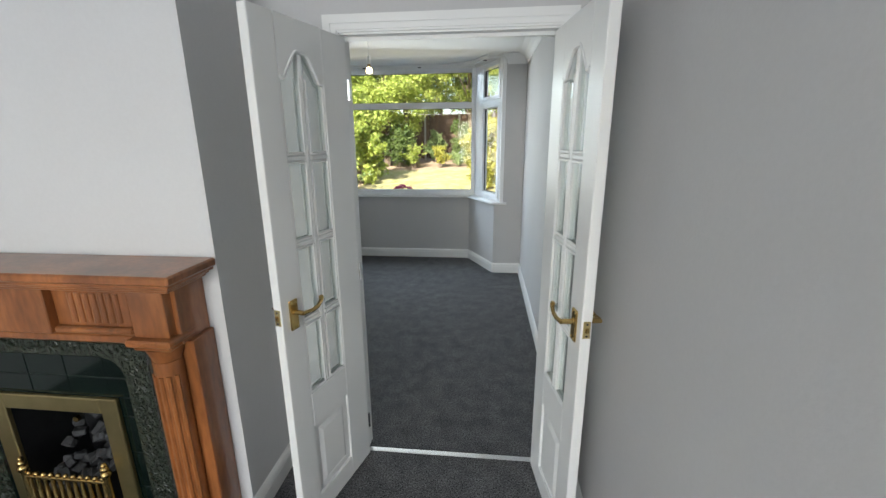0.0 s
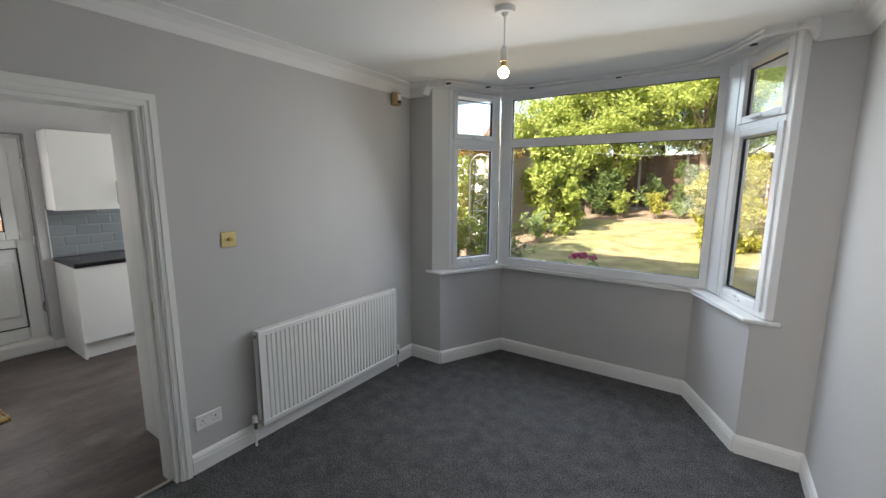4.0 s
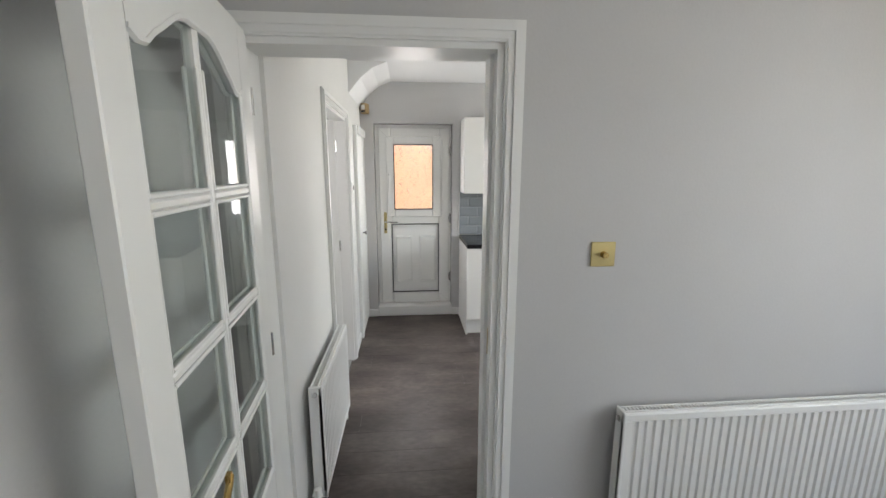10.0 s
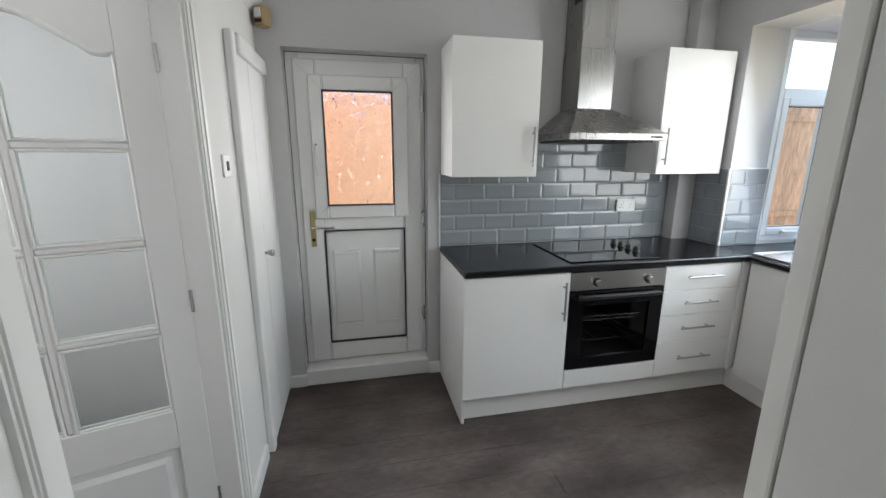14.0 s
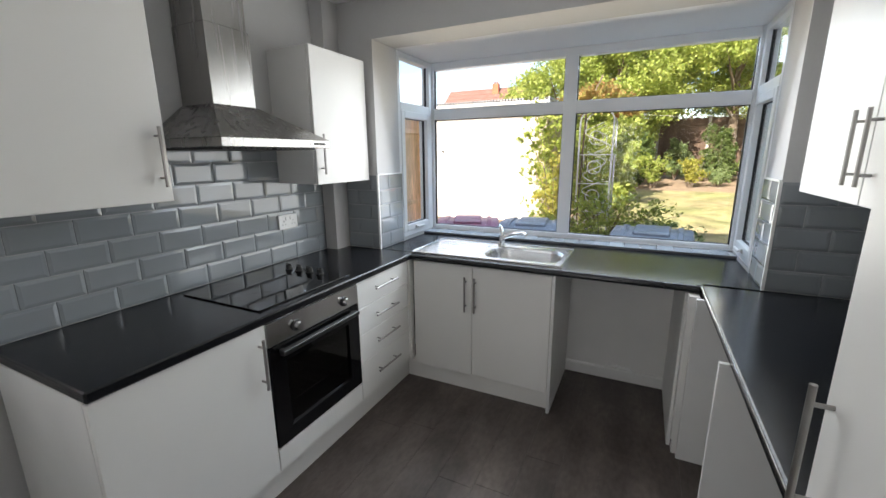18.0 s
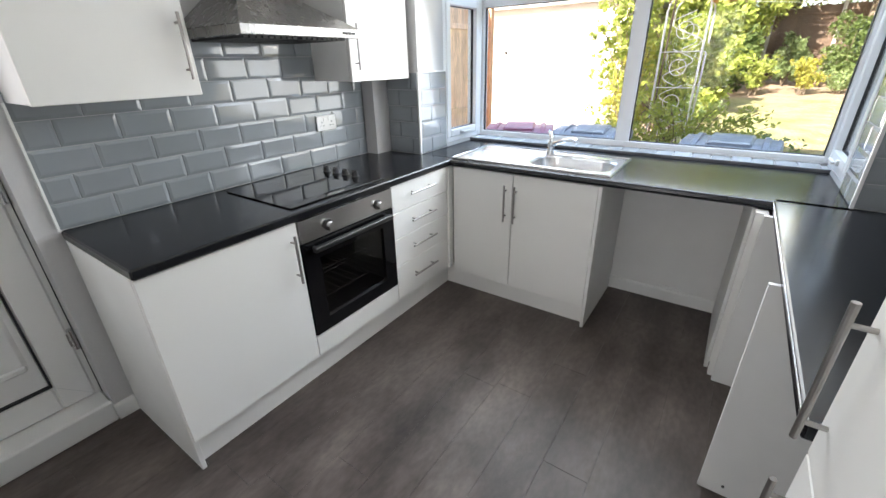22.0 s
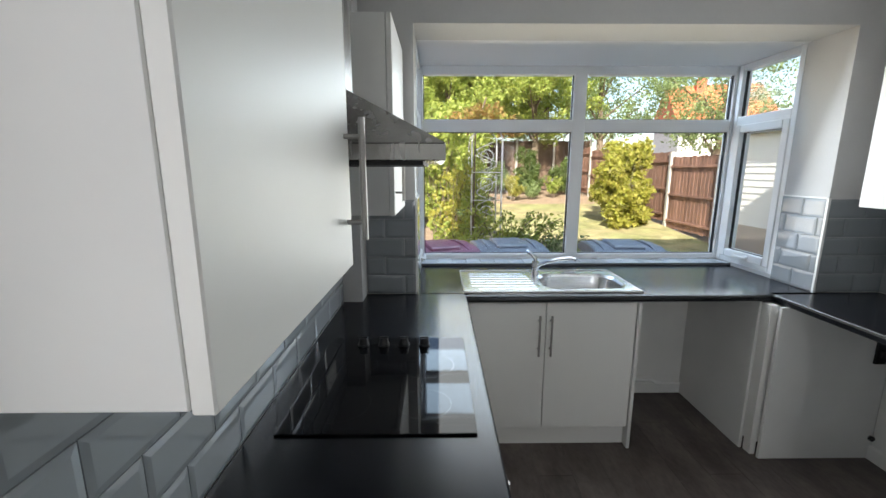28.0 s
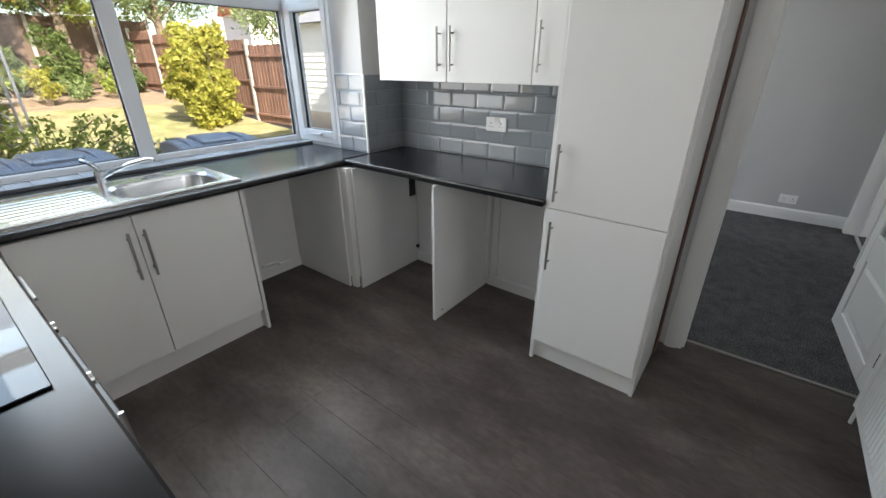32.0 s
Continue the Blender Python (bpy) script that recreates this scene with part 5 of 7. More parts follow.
def radiator(name, m, length, z0, z1, label):
    """A white panel radiator in local x-z, standing off the wall at y = 0 towards -y."""
    e = local_thing(name, m, label, "radiator", group="radiators")
    bm = bmesh.new()
    pitch = 0.033
    n = int((length - 0.04) / pitch)
    start = (length - n * pitch) / 2
    outline = [(0, -0.085), (start, -0.085)]
    for i in range(n):
        x = start + i * pitch
        outline += [(x + 0.007, -0.085), (x + 0.012, -0.078), (x + 0.021, -0.078), (x + 0.026, -0.085)]
    outline += [(length, -0.085), (length, -0.072), (0, -0.072)]
    prism(bm, outline, "z", z0 + 0.035, z1 - 0.035)
    part("front_panel", bm, GLOSS, e)
    box("top_seam", 0, length, -0.086, -0.070, z1 - 0.036, z1 - 0.004, GLOSS, e, bevel=0.004)
    box("bottom_seam", 0, length, -0.086, -0.070, z0 + 0.002, z0 + 0.036, GLOSS, e, bevel=0.004)
    box("back_panel", 0.01, length - 0.01, -0.040, -0.030, z0, z1 - 0.01, GLOSS, e)
    for x in (0.0, length - 0.012):
        box("side_cover", x, x + 0.012, -0.088, -0.028, z0, z1, GLOSS, e, bevel=0.003)
    bm = bmesh.new()
    for i in range(int(length / 0.014)):
        bx(bm, 0.014 + i * 0.014, 0.019 + i * 0.014, -0.07, -0.04, z1 - 0.012, z1 - 0.004)
    bx(bm, 0.012, length - 0.012, -0.071, -0.066, z1 - 0.012, z1)
    bx(bm, 0.012, length - 0.012, -0.042, -0.036, z1 - 0.012, z1)
    part("top_grille", bm, GLOSS, e)
    # plain black slab that puts in the shade between the two panels
    bm = bmesh.new()
    bx(bm, 0.014, length - 0.014, -0.068, -0.042, z0 + 0.02, z1 - 0.03)
    part("fins", bm, IRON, e, "black slab for the shade between the panels")
    for x in (0.03, length - 0.03):
        bm = bmesh.new()
        cyl(bm, (-0.004 if x < 0.1 else length + 0.004, -0.057, z1 - 0.035), (0.006 if x < 0.1 else length - 0.006, -0.057, z1 - 0.035), 0.012, 12)
        part("bleed_plug", bm, CHROME, e)
    for x, sgn in ((0.0, -1), (length, 1)):
        bm = bmesh.new()
        cyl(bm, (x, -0.057, z0 + 0.03), (x + 0.045 * sgn, -0.057, z0 + 0.03), 0.009, 10)
        cyl(bm, (x + 0.04 * sgn, -0.057, z0 + 0.0), (x + 0.04 * sgn, -0.057, z0 + 0.045), 0.012, 12)
        v = part("valve", bm, CHROME, e, "chrome radiator valve", smooth=True)
        bm = bmesh.new()
        cyl(bm, (x + 0.04 * sgn, -0.057, z0 + 0.045), (x + 0.04 * sgn, -0.057, z0 + 0.085), 0.016, 12, 0.014)
        part("valve_cap", bm, SOCKET, v, "white valve cap", smooth=True)
        bm = bmesh.new()
        cyl(bm, (x + 0.04 * sgn, -0.057, 0.0), (x + 0.04 * sgn, -0.057, z0 + 0.002), 0.0075, 10)
        part("tail_pipe", bm, GLOSS, e, smooth=True)
    for x in (0.2, length - 0.2):
        box("wall_bracket", x - 0.015, x + 0.015, -0.03, 0, z0 + 0.1, z1 - 0.1, GLOSS, e)
    return e


radiator("radiator", pose(WX, 3.560, 0, 0, 0, 90), 1.29, 0.118, 0.742, "long white panel radiator on the dining-room wall")
radiator("radiator", pose(-1.30, KS, 0, 0, 0, 180), 0.75, 0.12, 0.675, "white panel radiator in the kitchen passage")

# spring door stop on the skirting
ds = thing("door_stop", (-0.21, 2.19, 0.05), "small sprung door stop with a white tip", "door stop")
bm = bmesh.new()
cyl(bm, (-0.21, SY + 0.012, 0.05), (-0.21, SY + 0.026, 0.05), 0.013, 14)
part("base", bm, CHROME, ds)
bm = bmesh.new()
tube(bm, [(-0.21 + 0.005 * math.cos(i * 1.05), SY + 0.024 + i * 0.0016, 0.05 + 0.005 * math.sin(i * 1.05)) for i in range(54)], 0.0012, 5)
part("spring", bm, CHROME, ds)
bm = bmesh.new()
cyl(bm, (-0.21, SY + 0.108, 0.05), (-0.21, SY + 0.132, 0.05), 0.0095, 14, 0.008)
part("tip", bm, SOCKET, ds, "white rubber tip")

# pendant lamp
pl = thing("pendant_lamp", (0.41, 4.14, 2.47), "bare lit bulb on a white pendant flex", "pendant lamp")
bm = bmesh.new()
cyl(bm, (0.41, 4.14, 2.47), (0.41, 4.14, 2.445), 0.05, 20, 0.046)
cyl(bm, (0.41, 4.14, 2.445), (0.41, 4.14, 2.43), 0.02, 14, 0.008)
part("ceiling_rose", bm, SOCKET, pl, smooth=True)
bm = bmesh.new()
cyl(bm, (0.41, 4.14, 2.44), (0.41, 4.14, 2.285), 0.0035, 8)
part("flex", bm, SOCKET, pl)
bm = bmesh.new()
cyl(bm, (0.41, 4.14, 2.295), (0.41, 4.14, 2.260), 0.012, 14, 0.018)
cyl(bm, (0.41, 4.14, 2.260), (0.41, 4.14, 2.230), 0.018, 14)
part("lamp_holder", bm, SOCKET, pl, smooth=True)
bm = bmesh.new()
cyl(bm, (0.41, 4.14, 2.231), (0.41, 4.14, 2.205), 0.013, 14)
part("bulb_cap", bm, BRASS, pl)
bm = bmesh.new()
bmesh.ops.create_uvsphere(bm, u_segments=16, v_segments=12, radius=0.026, matrix=Matrix.Translation((0.41, 4.14, 2.177)))
part("bulb", bm, BULB, pl, "glowing warm bulb", smooth=True)

# ---------------------------------------------------------------- lounge fireplace
CXF = -0.262
m = thing("mantelpiece", (CXF, 1.6, 0), "varnished orange pine mantelpiece with reeded panels and columns", "mantelpiece")
m.scale = (1.05, 1.0, 1.027)
box("shelf", CXF - 0.725, CXF + 0.725, 1.405, 1.639, 1.121, 1.151, PINE, m, bevel=0.006)
bm = bmesh.new()
for i, (o, z0, z1) in enumerate(((0.012, 1.108, 1.122), (0.030, 1.095, 1.109), (0.044, 1.083, 1.096))):
    bx(bm, CXF - 0.725 + o, CXF + 0.725 - o, 1.405 + o, 1.639, z0, z1)
part("shelf_moulding", bm, PINE, m, bevel=0.003)
box("centre_board", CXF - 0.237, CXF + 0.237, 1.462, 1.496, 0.922, 1.083, PINE, m, bevel=0.003)
box("bottom_moulding", CXF - 0.53, CXF + 0.53, 1.478, 1.497, 0.886, 0.921, PINE, m, bevel=0.008)
box("frieze", CXF - 0.665, CXF + 0.665, 1.495, 1.639, 0.886, 1.085, PINE, m, bevel=0.003)
for s in (-1, 1):
    a = CXF + s * 0.377
    box("panel_recess", a - 0.125, a + 0.125, 1.491, 1.496, 0.945, 1.075, PINE, m, bevel=0.001)
    box("panel_rail", a - 0.14, a + 0.14, 1.470, 1.496, 0.922, 0.945, PINE, m, bevel=0.006)
    for k in range(7):
        bm = bmesh.new()
        x = a - 0.072 + k * 0.0265
        cyl(bm, (x, 1.493, 0.958), (x, 1.493, 1.062), 0.0105, 10)
        part("reed", bm, PINE, m, smooth=True)
    c = CXF + s * 0.593
    box("pilaster", c - 0.085, c + 0.085, 1.525, 1.639, 0.0, 0.886, PINE, m, bevel=0.003)
    box("corner_block", c - 0.062, c + 0.058, 1.46, 1.56, 0.924, 1.085, PINE, m, bevel=0.003)
    box("capital", c - 0.076, c + 0.076, 1.43, 1.56, 0.900, 0.925, PINE, m, bevel=0.006)
    box("capital", c - 0.066, c + 0.066, 1.445, 1.56, 0.880, 0.901, PINE, m, bevel=0.008)
    bm = bmesh.new()
    cyl(bm, (c, 1.505, 0.83), (c, 1.505, 0.882), 0.042, 20, 0.060)
    cyl(bm, (c, 1.505, 0.14), (c, 1.505, 0.83), 0.045, 20)
    cyl(bm, (c, 1.505, 0.10), (c, 1.505, 0.14), 0.062, 20, 0.045)
    col = part("column", bm, PINE, m, "turned reeded pine column", smooth=True)
    for k in range(5):
        bm = bmesh.new()
        a2 = math.radians(-150 + k * 30)
        cyl(bm, (c + 0.045 * math.cos(a2), 1.505 + 0.045 * math.sin(a2), 0.16), (c + 0.045 * math.cos(a2), 1.505 + 0.045 * math.sin(a2), 0.78), 0.008, 6)
        part("reed", bm, PINE, col, smooth=True)
    box("plinth_block", c - 0.095, c + 0.095, 1.435, 1.58, 0.0, 0.10, PINE, m, bevel=0.004)

ins = thing("fireplace_insert", (CXF, 1.63, 0), "dark green tiled fireplace insert with a cast leafy border", "fireplace")
ins.scale = (1.04, 1.0, 1.027)
L, R, T = CXF - 0.425, CXF + 0.425, 0.886
bm = bmesh.new()
bx(bm, L, CXF - 0.25, 1.608, 1.639, 0, T)
bx(bm, CXF + 0.25, R, 1.608, 1.639, 0, T)
bx(bm, CXF - 0.25, CXF + 0.25, 1.608, 1.639, 0.56, T)
part("backing", bm, TILE_JOINT, ins, "grey-green tile joints")
rng = random.Random(4)
bm = bmesh.new()
for b in ((L, L + 0.1, 0.0, T), (R - 0.1, R, 0.0, T), (L + 0.1, R - 0.1, 0.762, T)):
    bx(bm, b[0], b[1], 1.6, 1.61, b[2], b[3])
part("cast_border", bm, GREEN_RELIEF, ins, "dark green relief border")
bm = bmesh.new()
spots = [(L + 0.05, 0.03 + k * 0.042, k) for k in range(18)] + [(R - 0.05, 0.03 + k * 0.042, k) for k in range(18)] + [(L + 0.06 + k * 0.043, T - 0.062, k) for k in range(18)]
for i, (x, z, k) in enumerate(spots):
    turn = 1 if k % 2 else -1
    upright = i < 36
    cx, cz = (x + 0.018 * turn, z) if upright else (x, z + 0.018 * turn)
    a0 = rng.uniform(0, 6.28)
    tube(bm, [(cx + (0.022 - 0.0016 * j) * math.cos(a0 + turn * j * 0.75), 1.598, cz + (0.022 - 0.0016 * j) * math.sin(a0 + turn * j * 0.75)) for j in range(11)], 0.0036, 5)
    for j in range(9):
        a = rng.uniform(0, 6.28)
        d = Vector((math.cos(a), 0, math.sin(a))) * rng.uniform(0.006, 0.012)
        c = Vector((x + rng.uniform(-0.04, 0.04), 1.599, z + rng.uniform(-0.03, 0.03)) if upright else (x + rng.uniform(-0.03, 0.03), 1.599, min(T - 0.012, z + rng.uniform(-0.05, 0.05))))
        cyl(bm, c - d, c + d, 0.0046, 5, 0.0012)
tagged(part("leaf_relief", bm, GREEN_RELIEF, ins, "raised cast leaves"), kind="stuff")
bm = bmesh.new()
for s in (-1, 1):
    pts = [(CXF + s * 0.325, 0.762)]
    for i in range(9):
        a = math.pi / 2 * i / 8
        pts.append((CXF + s * (0.325 - 0.09 + 0.09 * math.sin(a)), 0.762 - 0.09 + 0.09 * math.cos(a)))
    prism(bm, pts, "y", 1.598, 1.61)
part("rounded_corner", bm, GREEN_RELIEF, ins)
for s in (-1, 1):
    bm = bmesh.new()
    for k in range(58):
        bmesh.ops.create_icosphere(bm, subdivisions=1, radius=0.005, matrix=Matrix.Translation((CXF + s * 0.4205, 1.599, 0.01 + k * 0.015)))
    tagged(part("beading", bm, GREEN_RELIEF, ins, "row of small cast beads"), kind="stuff")
for x0, x1, z0, z1 in [(CXF - 0.324 + max(0, -0.0016 + i * 0.163 - 0.082), CXF - 0.3265 + min(0.648, (i + 1) * 0.163 - 0.082), z, zt) for i in range(5) for z, zt in ((0.590, 0.670), (0.673, 0.762))] + \
        [(a, a + 0.078, z, z + 0.163) for a in (CXF - 0.324, CXF + 0.246) for z in (0.007, 0.173, 0.339)] + [(a, a + 0.078, 0.505, 0.588) for a in (CXF - 0.324, CXF + 0.246)]:
    box("tile", x0, x1, 1.601, 1.61, z0, z1, GREEN_TILE, ins, bevel=0.003)
bm = bmesh.new()
for b in ((CXF - 0.278, CXF - 0.208, 0.0, 0.589), (CXF + 0.208, CXF + 0.278, 0.0, 0.589), (CXF - 0.208, CXF + 0.208, 0.523, 0.589)):
    bx(bm, b[0], b[1], 1.58, 1.602, b[2], b[3])
part("brass_frame", bm, DULL_BRASS, ins, "satin brass surround frame", bevel=0.004)
bm = bmesh.new()
for b in ((CXF - 0.225, CXF - 0.210, 1.6, 1.88, 0, 0.545), (CXF + 0.210, CXF + 0.225, 1.6, 1.88, 0, 0.545), (CXF - 0.225, CXF + 0.225, 1.865, 1.885, 0, 0.545), (CXF - 0.225, CXF + 0.225, 1.6, 1.88, 0.528, 0.545)):
    bx(bm, *b)
part("firebox", bm, IRON, ins, "black iron firebox")
bm = bmesh.new()
cyl(bm, (CXF + 0.06, 1.62, 0.47), (CXF + 0.06, 1.605, 0.47), 0.012, 10)
part("control_knob", bm, BRASS, ins, smooth=True)

fb = thing("fire_basket", (CXF, 1.66, 0.0), "low brass fire front with turned spindles", "fire grate")
bm = bmesh.new()
cyl(bm, (CXF - 0.18, 1.56, 0.225), (CXF + 0.18, 1.56, 0.225), 0.008, 10)
part("top_rail", bm, BRASS, fb, smooth=True)
for k in range(11):
    x = CXF - 0.17 + k * 0.034
    bm = bmesh.new()
    cyl(bm, (x, 1.56, 0.03), (x, 1.56, 0.13), 0.005, 8, 0.010)
    cyl(bm, (x, 1.56, 0.13), (x, 1.56, 0.225), 0.010, 8, 0.006)
    bmesh.ops.create_uvsphere(bm, u_segments=8, v_segments=6, radius=0.011, matrix=Matrix.Translation((x, 1.56, 0.24)))
    part("spindle", bm, BRASS, fb, smooth=True)
for s in (-1, 1):
    bm = bmesh.new()
    x = CXF + s * 0.19
    cyl(bm, (x, 1.56, 0.0), (x, 1.56, 0.27), 0.012, 10)
    for r, z in ((0.02, 0.265), (0.016, 0.29), (0.011, 0.31)):
        bmesh.ops.create_uvsphere(bm, u_segments=10, v_segments=8, radius=r, matrix=Matrix.Translation((x, 1.56, z)))
    part("finial_post", bm, BRASS, fb, smooth=True)
box("base_rail", CXF - 0.19, CXF + 0.19, 1.55, 1.57, 0.0, 0.035, BRASS, fb)
box("grate_tray", CXF - 0.185, CXF + 0.185, 1.57, 1.85, 0.02, 0.09, IRON, fb)
coal = thing("coals", (CXF, 1.71, 0.09), "heap of black imitation coals", "coal", kind="stuff")
rng = random.Random(7)
bm = bmesh.new()
for i in range(64):
    y = rng.uniform(1.6, 1.84)
    top = 0.13 + (y - 1.58) * 1.05
    c = Vector((rng.uniform(CXF - 0.16, CXF + 0.16), y, rng.uniform(max(0.10, top - 0.05), top)))
    size = Vector((rng.uniform(0.04, 0.062), rng.uniform(0.034, 0.05), rng.uniform(0.026, 0.04)))
    spin = Euler((rng.uniform(-0.7, 0.7), rng.uniform(-0.7, 0.7), rng.random() * 3)).to_matrix()
    res = bmesh.ops.create_cube(bm, size=1.0)
    for v in res["verts"]:
        v.co = c + spin @ Vector((v.co.x * size.x * rng.uniform(0.75, 1.1), v.co.y * size.y * rng.uniform(0.75, 1.1), v.co.z * size.z * rng.uniform(0.8, 1.1)))
part("lumps", bm, COAL, coal, bevel=0.004)
bm = bmesh.new()
bx(bm, CXF - 0.72, CXF + 0.72, 1.24, 1.56, 0.0, 0.045)
solid("hearth", bm, GREEN_TILE, "dark green glazed hearth slab", "hearth", kind="", bevel=0.006)

# ---------------------------------------------------------------- outside
GRASS = material("dry_lawn", (0.36, 0.295, 0.165), 0.95, vary=0.3, scale=2.2, grain=0.4, grain_scale=40, bump=0.6, bump_scale=80, spec=0.1, tone2=(0.27, 0.27, 0.12), tone_scale=0.9, tone_mix=0.6)
SOIL = material("dry_soil", (0.30, 0.22, 0.155), 0.95, vary=0.2, scale=3, grain=0.3, grain_scale=40, bump=0.8, bump_scale=30, spec=0.1)
PAVING = material("pale_paving", (0.42, 0.38, 0.32), 0.9, vary=0.12, scale=4, grain=0.15, grain_scale=60, island=0.08)
FENCE = material("red_brown_fence_wood", (0.25, 0.135, 0.098), 0.85, vary=0.25, scale=4, grain=0.2, grain_scale=40, island=0.15, stretch=(1, 1, 0.2))
# darker brown than FENCE, for the back fence only
FENCE_DARK = material("dark_brown_fence_wood", (0.13, 0.085, 0.06), 0.9, vary=0.3, scale=3, grain=0.25, grain_scale=40, island=0.2, stretch=(1, 1, 0.2))
ORANGE = material("orange_stained_fence_wood", (0.84, 0.38, 0.15), 0.75, vary=0.2, scale=4, grain=0.2, grain_scale=40, tone2=(0.90, 0.70, 0.52), tone_scale=0.8, tone_mix=0.55, island=0.12, stretch=(1, 1, 0.2))
CONCRETE = material("pale_concrete", (0.42, 0.40, 0.37), 0.9, vary=0.12, scale=6, bump=0.3, bump_scale=60)
RENDER = material("white_masonry_paint", (0.60, 0.59, 0.575), 0.85, vary=0.03, scale=2, bump=0.2, bump_scale=60)
PEBBLE = material("pebbledash", (0.50, 0.42, 0.35), 0.95, vary=0.25, scale=40, grain=0.3, grain_scale=90, bump=1.0, bump_scale=70)
ROOF = material("red_brown_roof_tiles", (0.19, 0.10, 0.08), 0.85, vary=0.2, scale=3, grain=0.2, grain_scale=20)
ORANGE_TILE = material("orange_clay_roof_tiles", (0.52, 0.16, 0.07), 0.85, vary=0.2, scale=3, grain=0.2, grain_scale=20)
BRICK = material("red_brick", (0.40, 0.13, 0.07), 0.9, vary=0.18, scale=4, grain=0.2, grain_scale=30)
LEAD = material("grey_lead", (0.25, 0.25, 0.26), 0.6, vary=0.1)
BARK = material("grey_brown_bark", (0.16, 0.12, 0.085), 0.95, vary=0.25, scale=8, bump=0.8, bump_scale=25, stretch=(1, 1, 0.3))
WHITE_METAL = material("white_painted_metal", (0.62, 0.62, 0.60), 0.5, vary=0.06)
BIN_GREY = material("blue_grey_bin_plastic", (0.105, 0.115, 0.15), 0.38, vary=0.2, scale=8)
BIN_RED = material("maroon_bin_plastic", (0.17, 0.04, 0.08), 0.38, vary=0.2, scale=8)
SIDING = material("white_painted_boards", (0.80, 0.79, 0.76), 0.6, vary=0.04, scale=3)
LEAF_LIGHT = leaf_material("bright_green_leaves", (0.24, 0.32, 0.06), (0.50, 0.54, 0.15))
LEAF_YELLOW = leaf_material("yellow_green_leaves", (0.32, 0.34, 0.05), (0.50, 0.45, 0.11))
LEAF_DARK = leaf_material("dark_green_leaves", (0.09, 0.14, 0.04), (0.20, 0.26, 0.085))
LEAF_BLUE = leaf_material("grey_green_leaves", (0.18, 0.26, 0.10), (0.38, 0.46, 0.21))
LEAF_RUST = leaf_material("rusty_leaves", (0.40, 0.20, 0.08), (0.34, 0.34, 0.09))
PETAL = leaf_material("pink_petals", (0.42, 0.03, 0.13), (0.55, 0.08, 0.22))


def ground_z(y):
    return -0.12 + 0.075 * max(0.0, min(y, 24.0) - 12.5)


def sheet(name, x0, x1, y0, y1, mat, label, category, lift=0.0, nx=12, ny=40, wave=0.0):
    bm = bmesh.new()
    grid = []
    for j in range(ny + 1):
        y = y0 + (y1 - y0) * j / ny
        grid.append([bm.verts.new((x0 + (x1 - x0) * i / nx, y, ground_z(y) + lift + wave * noise.noise((i * 0.7, j * 0.5, 1.3)))) for i in range(nx + 1)])
    for a, b in zip(grid, grid[1:]):
        for i in range(nx):
            bm.faces.new((a[i], a[i + 1], b[i + 1], b[i]))
    return solid(name, bm, mat, label, category)


sheet("ground", -300, 300, -300, 300, SOIL, "dry bare soil round the house", "ground", -0.02, 40, 240)
sheet("ground_lawn", -2.9, 2.75, 7.2, 18.2, GRASS, "sun-dried garden lawn", "lawn", 0.02, 20, 40, 0.03)

# flags of the terrace
flag_bm = bmesh.new()
bx(flag_bm, -0.295, 0.295, -0.295, 0.295, -0.03, 0.0)
flag_me = finish("paving_slab", flag_bm, PAVING, 0.006)
terrace = thing("pavement_terrace", (-1.5, 7, -0.1), "pale paving slabs behind the house", "paving", kind="structure")
for i in range(14):
    for j in range(3):
        o = new("paving_slab", flag_me)
        o.parent = terrace
        o.location = (-4.0 + i * 0.6, -0.45 + j * 0.6, 0.02)

# unseen upper floor and roof of the house, added to shade the garden
up = thing("house", (-1, 0.5, 2.7), "unseen brick upper floor and tiled roof, added to shade the garden", "house", kind="structure")
box("upper_wall", -4.25, 2.13, -4.3, 5.40, 2.63, 5.1, BRICK, up, bevel=0)
bm = bmesh.new()
prism(bm, [(-4.6, 5.1), (5.7, 5.1), (0.55, 7.4)], "x", -4.5, 2.4)
part("roof", bm, ROOF, up)
bm = bmesh.new()
prism(bm, [(-0.95, 5.2), (-0.5, 6.15), (1.40, 6.15), (1.85, 5.2)], "z", 2.63, 2.72)
bx(bm, BX0 - 0.2, BX1 + 0.2, 5.38, 6.15, 2.47, 2.56)
part("bay_roof", bm, LEAD, up, "flat grey lead roofs of the bays")

# fences


